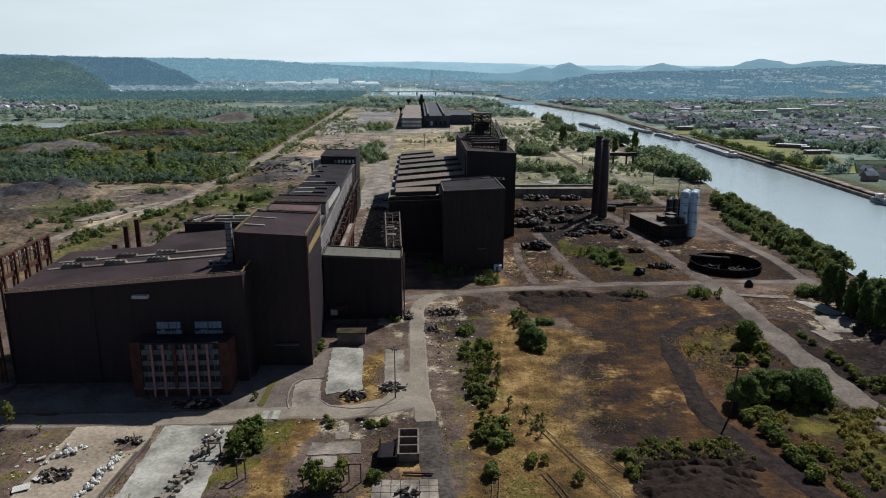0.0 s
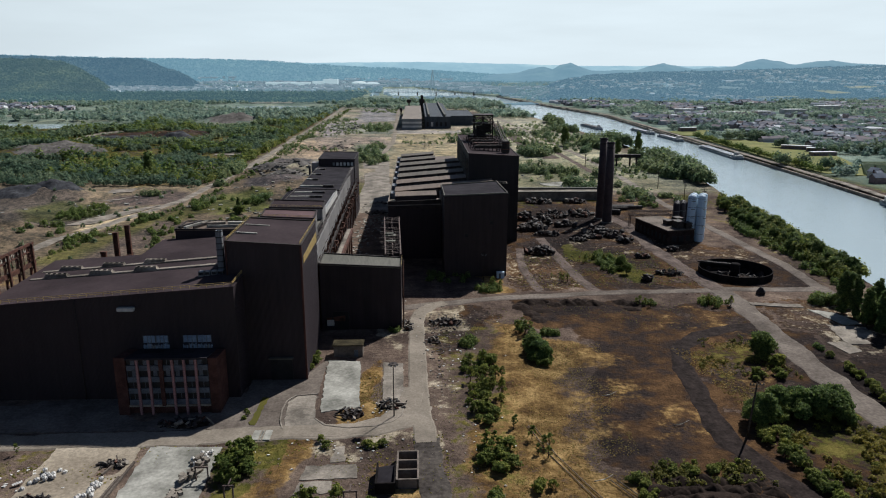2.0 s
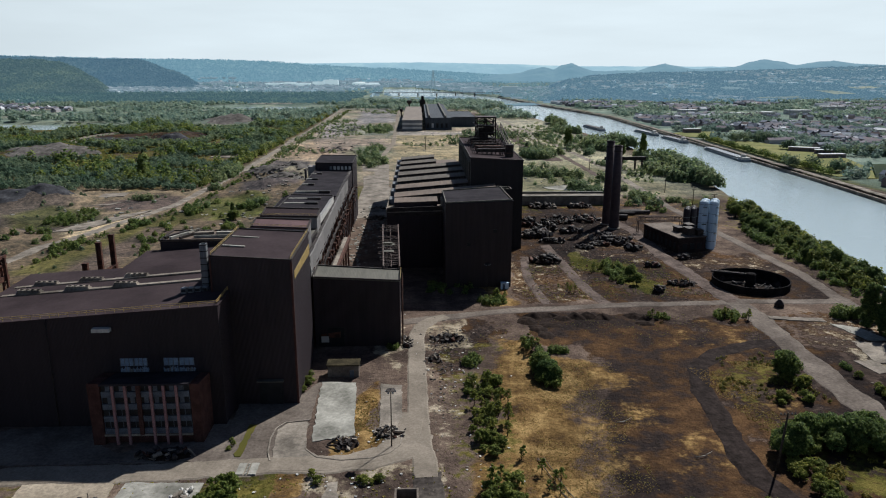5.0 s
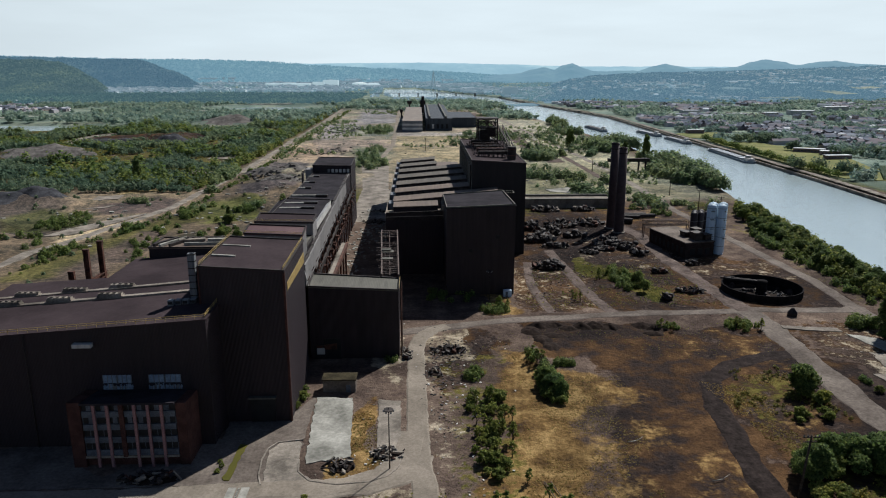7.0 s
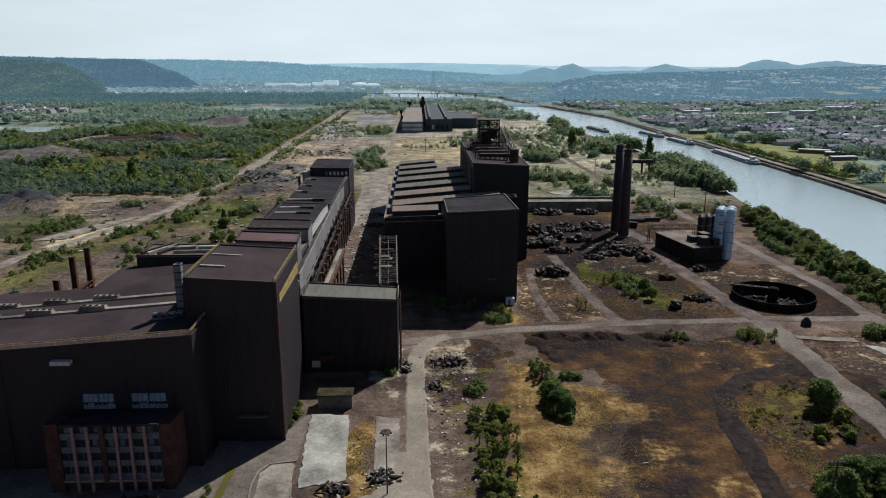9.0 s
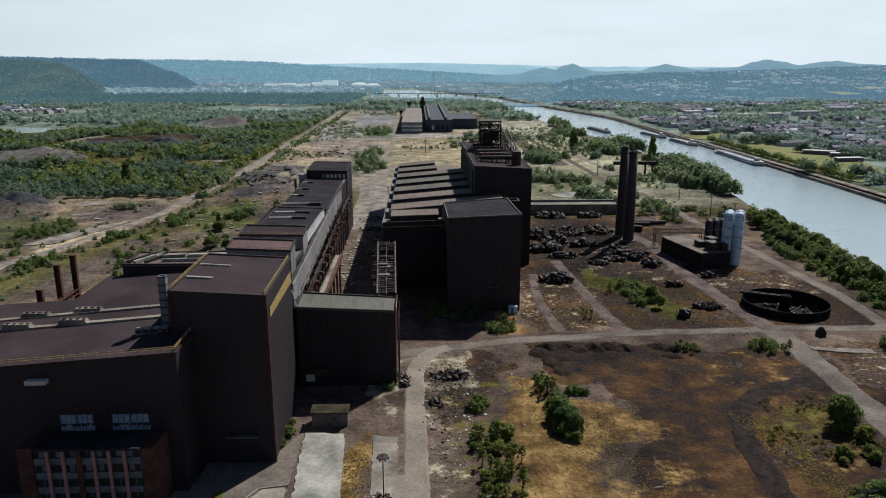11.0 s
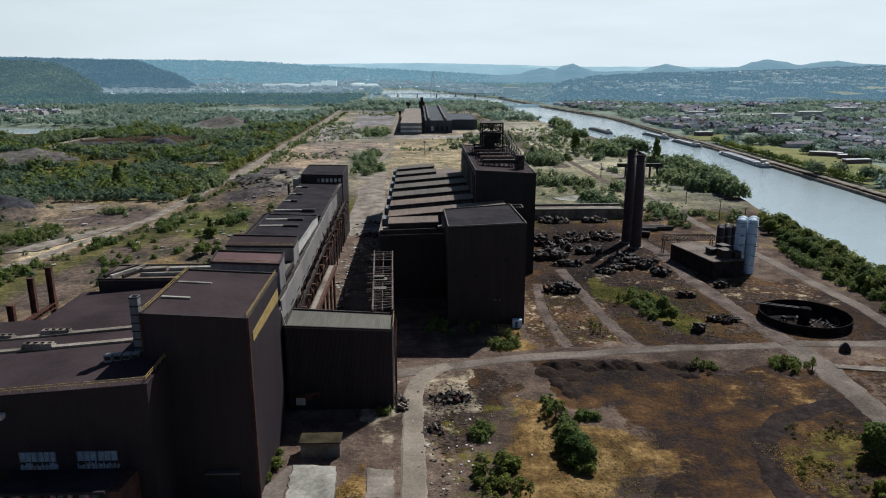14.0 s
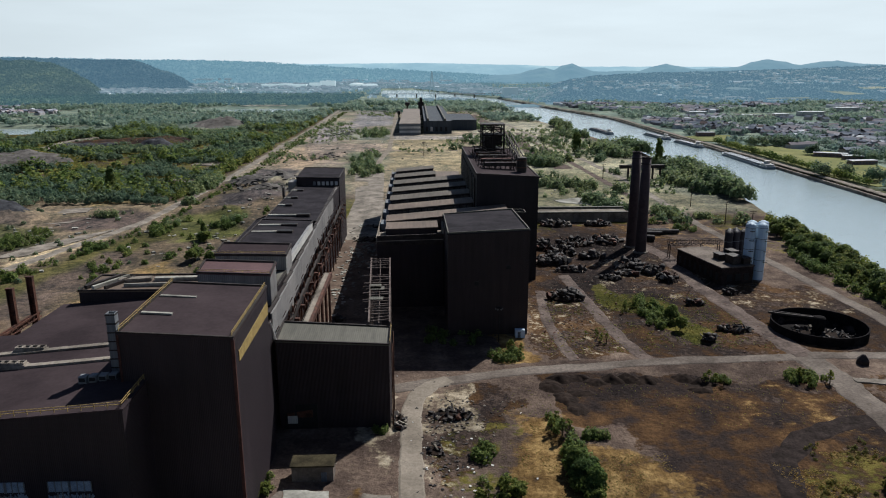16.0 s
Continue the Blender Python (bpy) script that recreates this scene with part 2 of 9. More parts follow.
def ground_material():
    m, n, l, b = mat("ground", 1.0)
    b.inputs["Specular IOR Level"].default_value = 0.03
    p = world_pos(n)
    big, midn, fine = tex_noise(n, l, 0.018, 5, 0.6, p), tex_noise(n, l, 0.11, 6, 0.68, p), tex_noise(n, l, 0.9, 4, 0.7, p)
    at = n.new("ShaderNodeAttribute")
    at.attribute_name = "cover"
    sep = n.new("ShaderNodeSeparateColor")
    l.new(at.outputs["Color"], sep.inputs[0])

    def mask(value, tex, lo=0.42, hi=0.58):
        """Where a cover wins: its strength, broken up by the patches."""
        add = n.new("ShaderNodeMath")
        add.operation = "MULTIPLY_ADD"
        l.new(tex, add.inputs[0])
        add.inputs[1].default_value = 2.3
        l.new(value, add.inputs[2])
        mr = n.new("ShaderNodeMapRange")
        mr.interpolation_type = "SMOOTHSTEP"
        mr.inputs["From Min"].default_value, mr.inputs["From Max"].default_value = lo + 1.15, hi + 1.15
        l.new(add.outputs[0], mr.inputs["Value"])
        return mr.outputs[0]

    patch = n.new("ShaderNodeMix")
    patch.inputs[0].default_value = 0.42
    l.new(midn, patch.inputs[2])
    l.new(tex_noise(n, l, 0.5, 5, 0.7, p), patch.inputs[3])
    patch = patch.outputs[0]
    both = n.new("ShaderNodeMix")
    both.inputs[0].default_value = 0.45
    l.new(midn, both.inputs[2])
    l.new(big, both.inputs[3])
    soil = ramp(n, l, both.outputs[0], [(0.36, (0.036, 0.027, 0.023)), (0.47, (0.084, 0.061, 0.050)), (0.56, (0.140, 0.104, 0.082)), (0.66, (0.24, 0.190, 0.150))])
    dry = ramp(n, l, midn, [(0.36, (0.060, 0.035, 0.015)), (0.5, (0.155, 0.096, 0.038)), (0.62, (0.30, 0.20, 0.085))])
    grn = ramp(n, l, midn, [(0.36, (0.026, 0.028, 0.007)), (0.5, (0.060, 0.060, 0.014)), (0.64, (0.130, 0.108, 0.031))])
    slag = ramp(n, l, both.outputs[0], [(0.38, (0.011, 0.0085, 0.0085)), (0.45, (0.026, 0.0200, 0.0190)), (0.49, (0.035, 0.0245, 0.0200)), (0.53, (0.052, 0.0300, 0.0165)), (0.60, (0.092, 0.053, 0.026))])
    c = mixc(n, l, mask(sep.outputs[2], patch), soil, slag)
    c = mixc(n, l, mask(sep.outputs[0], patch, 0.34, 0.72), c, dry)
    c = mixc(n, l, mask(sep.outputs[1], patch, 0.40, 0.64), c, grn)
    pale = ramp(n, l, midn, [(0.36, (0.10, 0.080, 0.055)), (0.5, (0.23, 0.19, 0.135)), (0.64, (0.40, 0.345, 0.26))])
    c = mixc(n, l, mask(at.outputs["Alpha"], patch, 0.40, 0.64), c, pale)
    # far valley floor: gardens, fields and woods, with haze put into the colour
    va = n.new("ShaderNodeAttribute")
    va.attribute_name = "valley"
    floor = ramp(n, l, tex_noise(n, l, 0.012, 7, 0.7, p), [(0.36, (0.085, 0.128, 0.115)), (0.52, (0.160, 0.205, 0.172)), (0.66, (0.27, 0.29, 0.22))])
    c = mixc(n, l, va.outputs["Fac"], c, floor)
    # dry grass, ash and gravel of the old works land
    wa = n.new("ShaderNodeAttribute")
    wa.attribute_name = "works"
    la = n.new("ShaderNodeAttribute")
    la.attribute_name = "land"
    spread = n.new("ShaderNodeMix")
    spread.inputs[0].default_value = 0.5
    l.new(tex_noise(n, l, 0.06, 6, 0.7, p), spread.inputs[2])
    l.new(tex_noise(n, l, 0.35, 4, 0.7, p), spread.inputs[3])
    mottle = ramp(n, l, spread.outputs[0], [(0.40, (0.36, 0.44, 0.46)), (0.465, (0.74, 0.77, 0.80)), (0.52, (1.14, 1.10, 1.07)), (0.58, (1.75, 1.65, 1.55))])
    land = mixc(n, l, 1.0, la.outputs["Color"], mottle, "MULTIPLY")
    c = mixc(n, l, wa.outputs["Fac"], c, land)
    k = ramp(n, l, fine, [(0.34, (0.70, 0.70, 0.70)), (0.66, (1.25, 1.25, 1.25))])
    w = ramp(n, l, big, [(0.38, (0.78, 0.78, 0.78)), (0.62, (1.22, 1.2, 1.17))])
    c = mixc(n, l, 1.0, c, w, "MULTIPLY")
    l.new(mixc(n, l, 1.0, c, k, "MULTIPLY"), b.inputs["Base Color"])
    bump(n, l, b, fine, 0.8, 0.6)
    return m


M_GROUND = ground_material()


def water_material():
    m, n, l, b = mat("river_water", 0.08)
    b.inputs["Base Color"].default_value = (0.36, 0.43, 0.44, 1)
    b.inputs["Specular IOR Level"].default_value = 0.5
    p = world_pos(n)
    bump(n, l, b, tex_noise(n, l, 0.30, 7, 0.7, p), 0.26, 1.0)
    return m


M_WATER = water_material()


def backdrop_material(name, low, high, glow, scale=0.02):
    """Far woods, fields and halls: summer haze is put in as bluish emission."""
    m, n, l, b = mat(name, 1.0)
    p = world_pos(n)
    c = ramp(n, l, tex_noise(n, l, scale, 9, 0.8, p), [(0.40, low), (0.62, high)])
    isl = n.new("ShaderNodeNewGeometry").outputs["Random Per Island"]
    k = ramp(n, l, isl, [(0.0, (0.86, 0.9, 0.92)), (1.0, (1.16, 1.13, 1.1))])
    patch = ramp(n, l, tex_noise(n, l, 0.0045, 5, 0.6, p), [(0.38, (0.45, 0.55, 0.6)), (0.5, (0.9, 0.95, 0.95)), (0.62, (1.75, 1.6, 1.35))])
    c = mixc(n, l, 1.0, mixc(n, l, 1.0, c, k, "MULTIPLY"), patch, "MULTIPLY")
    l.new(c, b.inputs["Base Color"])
    # the haze: an even glow over everything that wears this material
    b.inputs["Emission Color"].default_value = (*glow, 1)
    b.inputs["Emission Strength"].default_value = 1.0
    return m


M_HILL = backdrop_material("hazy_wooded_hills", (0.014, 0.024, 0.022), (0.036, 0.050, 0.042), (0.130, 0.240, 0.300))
M_HILL_MID = backdrop_material("hillside_with_blue_haze_glow", (0.012, 0.022, 0.020), (0.040, 0.052, 0.042), (0.064, 0.122, 0.166))
M_HILL_NEAR = backdrop_material("wooded_hillside_with_haze_glow", (0.022, 0.034, 0.018), (0.078, 0.090, 0.042), (0.052, 0.092, 0.108))
M_HILL_SLOPE = backdrop_material("wooded_slopes_with_haze_glow", (0.012, 0.022, 0.018), (0.040, 0.056, 0.042), (0.085, 0.155, 0.205))
M_HILL_FAR = backdrop_material("far_hills_with_pale_haze_glow", (0.05, 0.07, 0.07), (0.07, 0.09, 0.09), (0.22, 0.36, 0.43))
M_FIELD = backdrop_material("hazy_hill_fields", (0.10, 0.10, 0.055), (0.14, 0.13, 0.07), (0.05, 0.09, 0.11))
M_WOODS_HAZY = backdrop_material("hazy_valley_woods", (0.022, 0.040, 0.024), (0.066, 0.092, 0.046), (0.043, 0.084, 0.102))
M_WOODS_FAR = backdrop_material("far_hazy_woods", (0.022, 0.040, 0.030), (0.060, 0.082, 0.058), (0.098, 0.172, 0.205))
# far halls glow in place of haze, which also lifts their shaded fronts
M_HALL_HAZY = backdrop_material("white_halls_with_haze_glow", (0.16, 0.16, 0.16), (0.22, 0.22, 0.22), (0.34, 0.43, 0.45))
M_HILL_BLUE = backdrop_material("far_hills_with_blue_haze_glow", (0.008, 0.014, 0.013), (0.020, 0.030, 0.026), (0.112, 0.220, 0.285))
# ---- mesh helpers ----
def box(bm, x0, x1, y0, y1, z0, z1, tops=None):
    """A box; tops gives the heights of its upper corners (x0y0, x1y0, x1y1, x0y1)."""
    t = tops or (z1,) * 4
    v = [bm.verts.new(c) for c in ((x0, y0, z0), (x1, y0, z0), (x1, y1, z0), (x0, y1, z0),
                                   (x0, y0, t[0]), (x1, y0, t[1]), (x1, y1, t[2]), (x0, y1, t[3]))]
    for f in ((3, 2, 1, 0), (4, 5, 6, 7), (0, 1, 5, 4), (1, 2, 6, 5), (2, 3, 7, 6), (3, 0, 4, 7)):
        bm.faces.new([v[i] for i in f])


def beam(bm, a, b, w=0.3, h=None):
    """A square bar from a to b."""
    a, b = Vector(a), Vector(b)
    d = (b - a).normalized()
    side = d.cross(Vector((0, 0, 1)))
    side = Vector((1, 0, 0)) if side.length < 0.01 else side.normalized()
    up = side.cross(d).normalized()
    h = h or w
    r = [bm.verts.new(p + side * (sx * w / 2) + up * (sz * h / 2)) for p in (a, b) for sx, sz in ((-1, -1), (1, -1), (1, 1), (-1, 1))]
    for f in ((0, 1, 2, 3), (7, 6, 5, 4), (0, 4, 5, 1), (1, 5, 6, 2), (2, 6, 7, 3), (3, 7, 4, 0)):
        bm.faces.new([r[i] for i in f])


def tube(bm, a, b, r0, r1=None, seg=10, caps=True):
    """A round bar or a tapered trunk from a to b."""
    a, b = Vector(a), Vector(b)
    r1 = r0 if r1 is None else r1
    d = (b - a).normalized()
    side = d.cross(Vector((0, 0, 1)))
    side = Vector((1, 0, 0)) if side.length < 0.01 else side.normalized()
    up = side.cross(d)
    rings = []
    for p, r in ((a, r0), (b, r1)):
        rings.append([bm.verts.new(p + (side * math.cos(2 * math.pi * i / seg) + up * math.sin(2 * math.pi * i / seg)) * r) for i in range(seg)])
    for i in range(seg):
        bm.faces.new((rings[0][i], rings[0][(i + 1) % seg], rings[1][(i + 1) % seg], rings[1][i])).smooth = True
    if caps:
        bm.faces.new(rings[0][::-1])
        bm.faces.new(rings[1])


def lathe(bm, profile, seg=24, at=(0, 0, 0)):
    """Turns a profile of (radius, height) round the upright axis."""
    rings = [[bm.verts.new((at[0] + r * math.cos(2 * math.pi * i / seg), at[1] + r * math.sin(2 * math.pi * i / seg), at[2] + z)) for i in range(seg)] for r, z in profile]
    for a, b in zip(rings, rings[1:]):
        for i in range(seg):
            bm.faces.new((a[i], a[(i + 1) % seg], b[(i + 1) % seg], b[i]))


def part(name, bm, material, parent=None, label=""):
    me = bpy.data.meshes.new(name)
    bmesh.ops.recalc_face_normals(bm, faces=bm.faces[:])
    bm.to_mesh(me)
    bm.free()
    me.materials.append(material)
    ob = new(name, me)
    if parent is not None:
        ob.parent = parent
    if label:
        tagged(ob, label)
    return ob


def thing(name, label, category, group="", kind="", at=(0, 0, 0)):
    ob = new(name)
    ob.location = at
    ob.empty_display_size = 0.5
    return tagged(ob, label, category, group, kind)


def B():
    return bmesh.new()


def raw_mesh(name, verts, faces, material, smooth=False):
    me = bpy.data.meshes.new(name)
    verts, faces = np.asarray(verts, np.float32), np.asarray(faces, np.int32)
    k = faces.shape[1]
    me.vertices.add(len(verts))
    me.vertices.foreach_set("co", verts.ravel())
    me.loops.add(faces.size)
    me.loops.foreach_set("vertex_index", faces.ravel())
    me.polygons.add(len(faces))
    me.polygons.foreach_set("loop_start", np.arange(len(faces), dtype=np.int32) * k)
    me.polygons.foreach_set("use_smooth", np.full(len(faces), smooth))
    me.update(calc_edges=True)
    me.materials.append(material)
    return me
# ---- ground, river, hills ----
NEAR_BANK = ((150, -400), (188, 200), (202, 339), (212, 428), (239, 589), (246, 825), (228, 1100), (206, 1354), (200, 1700), (150, 2050), (30, 2160), (-75, 2230), (-110, 2400), (-130, 2900))
FAR_BANK = ((300, -400), (314, 200), (323, 468), (330, 596), (339, 887), (350, 1352), (297, 1702), (245, 2164), (150, 2480), (90, 2700), (40, 2900), (-30, 3100))


def bank(y, line):
    return np.interp(y, [p[1] for p in line], [p[0] for p in line])


def smooth(a, b, v):
    t = np.clip((v - a) / (b - a), 0, 1)
    return t * t * (3 - 2 * t)


def lattice_noise(x, y, seed):
    """Smooth value noise on a grid of 1."""
    def h(i, j):
        v = np.sin(i * 127.1 + j * 311.7 + seed * 74.7) * 43758.5453
        return v - np.floor(v)
    i, j = np.floor(x), np.floor(y)
    u, v = x - i, y - j
    u, v = u * u * (3 - 2 * u), v * v * (3 - 2 * v)
    return (h(i, j) * (1 - u) + h(i + 1, j) * u) * (1 - v) + (h(i, j + 1) * (1 - u) + h(i + 1, j + 1) * u) * v


def fbm(x, y, size, seed=0, octaves=4):
    out, amp, tot = 0, 1.0, 0
    for k in range(octaves):
        out = out + amp * lattice_noise(x / size * 2 ** k, y / size * 2 ** k, seed + k)
        tot += amp
        amp *= 0.5
    return out / tot


def inside(x, y, poly, soft):
    """1 within the outline, falling to 0 over soft metres outside it."""
    px, py = np.array([p[0] for p in poly], float), np.array([p[1] for p in poly], float)
    hit, near = np.zeros(x.shape, bool), np.full(x.shape, 1e9)
    for i in range(len(px)):
        x0, y0, x1, y1 = px[i - 1], py[i - 1], px[i], py[i]
        c = ((y0 > y) != (y1 > y)) & (x < (x1 - x0) * (y - y0) / ((y1 - y0) or 1e-9) + x0)
        hit ^= c
        dx, dy = x1 - x0, y1 - y0
        t = np.clip(((x - x0) * dx + (y - y0) * dy) / (dx * dx + dy * dy), 0, 1)
        near = np.minimum(near, np.hypot(x - x0 - t * dx, y - y0 - t * dy))
    return np.where(hit, 1.0, np.clip(1 - near / soft, 0, 1))


DRY = [(((27, 241), (31, 241), (34, 222), (38, 203), (36, 180), (34, 155), (36, 120), (10, 116), (16, 155), (22, 178), (24, 200), (26, 225)), 7, 0.80),
       (((42, 228), (56, 222), (60, 214), (50, 208), (42, 206)), 9, 0.74),
       (((58, 196), (66, 194), (66, 189), (58, 188)), 8, 0.56),
       (((38, 198), (48, 190), (46, 172), (36, 160), (34, 180)), 10, 0.55),
       (((30, 168), (42, 158), (43, 140), (44, 112), (30, 112)), 5, 0.72),
       (((62, 176), (76, 180), (76, 168), (62, 166)), 6, 0.50),
       (((83, 212), (96, 226), (106, 228), (112, 208), (98, 198), (87, 200)), 4, 0.40),
       (((-246, 545), (-160, 548), (-150, 490), (-200, 480), (-250, 500)), 14, 0.62),
       (((-146, 760), (-100, 740), (-96, 680), (-142, 670)), 12, 0.62),
       (((-150, 512), (-123, 522), (-80, 516), (-80, 506), (-123, 511), (-150, 500)), 3, 0.7),
       (((92, 244), (114, 242), (114, 238), (92, 238)), 3, 0.45),
       (((-22, 175), (-18, 203), (-14, 212), (-8, 179), (-11, 173)), 2, 1.0),
       (((-105, 164), (-86, 165), (-85, 125), (-120, 120)), 4, 0.30),
       (((-260, 380), (-190, 480), (-165, 600), (-140, 560), (-60, 420), (-60, 330), (-150, 300), (-260, 300)), 30, 0.56),
       (((-150, 620), (-150, 1400), (-52, 1377), (-24, 618)), 30, 0.40),
       (((-29, 967), (60, 965), (60, 560), (-21, 560)), 12, 0.62),
       (((95, 652), (170, 800), (190, 600), (175, 403), (121, 440), (81, 500)), 15, 0.40),
       (((90, 262), (122, 262), (118, 228), (80, 236)), 6, 0.27),
       (((28, 300), (38, 300), (38, 282), (28, 278)), 2, 0.8),
       (((-36, 166), (-30, 166), (-29, 120), (-37, 120)), 3, 0.75),
       (((-12, 154), (4, 156), (6, 120), (-10, 120)), 5, 0.5)]
SLAG = [(((80, 262), (128, 262), (128, 180), (80, 180)), 6, 0.66),
        (((76, 205), (84, 229), (100, 241), (122, 245), (122, 236), (98, 231), (86, 214), (80, 190), (77, 160), (70, 160)), 4, 0.85),
        (((60, 237), (90, 238), (80, 212), (76, 186), (78, 160), (80, 120), (53, 120), (52, 150), (48, 176), (52, 200), (62, 214)), 9, 0.80),
        (((75, 166), (84, 182), (92, 176), (126, 170), (130, 112), (94, 112), (76, 115)), 5, 0.72),
        (((92, 262), (117, 269), (115, 240), (86, 239)), 5, 0.62),
        (((132, 264), (166, 264), (160, 180), (150, 110), (134, 110)), 5, 0.56),
        (((-140, 660), (-100, 650), (-70, 560), (-110, 570), (-140, 600)), 12, 0.66),
        (((-400, 985), (-260, 985), (-260, 920), (-400, 930)), 14, 0.62),
        (((-460, 880), (-400, 870), (-400, 790), (-460, 800)), 12, 0.6),
        (((-330, 1230), (-270, 1230), (-270, 1150), (-330, 1150)), 14, 0.7),
        (((-300, 520), (-240, 515), (-240, 490), (-300, 490)), 8, 0.6),
        (((37, 268), (82, 270), (88, 253), (115, 239), (65, 241), (37, 242)), 4, 0.85),
        (((47, 148), (75, 150), (92, 112), (46, 112)), 4, 1.0),
        (((70, 240), (84, 238), (82, 205), (80, 160), (92, 112), (60, 112), (60, 150), (60, 200)), 5, 0.95),
        (((9, 262), (26, 262), (24, 244), (10, 214)), 4, 0.6),
        (((50, 480), (130, 500), (138, 361), (164, 340), (164, 284), (126, 284), (42, 283)), 8, 0.62),
        (((-130, 560), (-60, 560), (-60, 430), (-120, 430)), 20, 0.5),
        (((-140, 325), (-112, 325), (-98, 440), (-118, 470), (-136, 400)), 6, 0.62),
        (((3, 260), (18, 258), (14, 175), (2, 150)), 3, 0.3)]
GREEN = [(((84, 212), (92, 224), (104, 226), (108, 212), (98, 202), (88, 203)), 4, 0.50),
         (((92, 188), (118, 184), (127, 150), (130, 110), (104, 110), (100, 150), (92, 166)), 4, 0.54),
         (((76, 356), (92, 330), (102, 300), (94, 298), (76, 326), (72, 350)), 5, 0.95),
         (((10, 235), (24, 235), (26, 120), (8, 120)), 4, 0.45),
         (((-152, 1500), (-152, 450), (-105, 370), (-95, 330), (-110, 300), (-150, 400), (-175, 480)), 14, 0.5),
         (((170, 280), (200, 330), (212, 430), (240, 600), (240, 850), (150, 1500), (160, 900), (180, 500)), 10, 0.4),
         (((95, 470), (160, 560), (160, 700), (95, 640)), 12, 0.55),
         (((-110, 166), (-86, 165), (-85, 125), (-125, 120)), 4, 0.42),
         (((-47, 164), (-36, 164), (-36, 140), (-46, 140)), 3, 0.6),
         (((-55, 600), (-30, 600), (-30, 760), (-55, 760)), 20, 0.6)]

PALE = [(((-135, 1120), (-85, 1120), (-80, 1010), (-130, 1000)), 10, 0.7),
        (((-40, 1026), (90, 1044), (90, 985), (-40, 975)), 8, 0.62),
        (((-36, 925), (90, 935), (90, 920), (-36, 908)), 4, 0.7),
        (((-62, 1400), (60, 1030), (60, 560), (-21, 560), (-30, 480), (-60, 560)), 30, 0.42),
        (((85, 570), (140, 575), (140, 620), (100, 660), (85, 640)), 8, 0.55),
        (((100, 800), (150, 900), (160, 640), (176, 480), (120, 470), (110, 600)), 16, 0.62),
        (((-150, 1400), (-62, 1377), (-62, 560), (-130, 560), (-146, 700)), 20, 0.48),
        (((-246, 545), (-160, 548), (-150, 490), (-200, 480), (-250, 500)), 12, 0.55),
        (((-200, 410), (-184, 414), (-164, 470), (-180, 456)), 6, 0.7),
        (((-146, 760), (-100, 740), (-96, 680), (-142, 670)), 12, 0.6),
        (((-240, 400), (-150, 480), (-100, 430), (-150, 330), (-240, 330)), 20, 0.26),
        (((-60, 440), (-110, 440), (-110, 340), (-60, 340)), 14, 0.22),
        (((2, 264), (16, 262), (15, 236), (3, 232)), 3, 0.56),
        (((4, 230), (13, 228), (9, 170), (4, 170)), 3, 0.36),
        (((-6, 262), (-12, 240), (-6, 212), (-2, 240)), 3, 0.55),
        (((-10, 168), (4, 168), (4, 158), (-28, 160), (-30, 168)), 4, 0.5),
        (((42, 340), (70, 336), (72, 284), (42, 284)), 6, 0.36),
        (((75, 440), (130, 440), (136, 350), (100, 336), (75, 350)), 8, 0.33),
        (((126, 345), (160, 345), (162, 322), (126, 322)), 6, 0.4),
        (((134, 262), (160, 262), (158, 215), (134, 215)), 4, 0.40),
        (((-420, 1000), (-260, 1000), (-260, 900), (-420, 860)), 16, 0.36)]


def axis(stops):
    out = []
    for (a, step), (b, _) in zip(stops, stops[1:]):
        out += list(np.arange(a, b, step))
    return np.array(out + [stops[-1][0]], float)


def ground_height(x, y):
    z = (fbm(x, y, 14, 5, 3) - 0.5) * 0.7 * smooth(0, 40, np.abs(x + 20) - 0)
    # heaps of slag and soil
    for cx, cy, rx, ry, hh in ((61, 128, 14, 20, 0.8), (36, 236, 4, 8, 1.5), (-215, 372, 22, 16, 6),
                               (-270, 430, 40, 18, 8), (-105, 560, 26, 20, 6), (-90, 480, 16, 12, 4), (-460, 700, 60, 40, 8), (-200, 900, 40, 40, 6),
                               (-90, 620, 30, 18, 5), (-120, 520, 16, 12, 4), (-256, 499, 40, 14, 7), (-226, 399, 18, 10, 6), (-362, 755, 62, 34, 12), (-340, 945, 60, 24, 6), (-286, 930, 26, 22, 8), (-300, 1190, 50, 30, 12), (-250, 508, 16, 8, 5), (-128, 628, 16, 14, 6), (-106, 640, 12, 14, 6), (-108, 590, 12, 12, 6)):
        d = np.hypot((x - cx) / rx, (y - cy) / ry)
        z = z + hh * np.exp(-d * d * 1.2) * (0.55 + 0.9 * fbm(x, y, 5 + rx * 0.2, 9, 3))
    z = np.where(np.hypot(x - 137.8, y - 302.5) < 14.6, -2.6, z)
    a, b = bank(y, NEAR_BANK), bank(y, FAR_BANK)
    wet = smooth(-9, 3, x - a) * smooth(-6, 2, b - x) * (y < 3050)
    z = z * (1 - wet) - 8 * wet
    lake = np.maximum(np.exp(-(((x + 640) / 190) ** 2 + ((y - 1130 + 0.1 * (x + 600)) / 70) ** 2) ** 2), np.exp(-(((x + 330) / 120) ** 2 + ((y - 1640) / 95) ** 2) ** 2))
    return z - 6 * smooth(0.2, 0.7, lake)


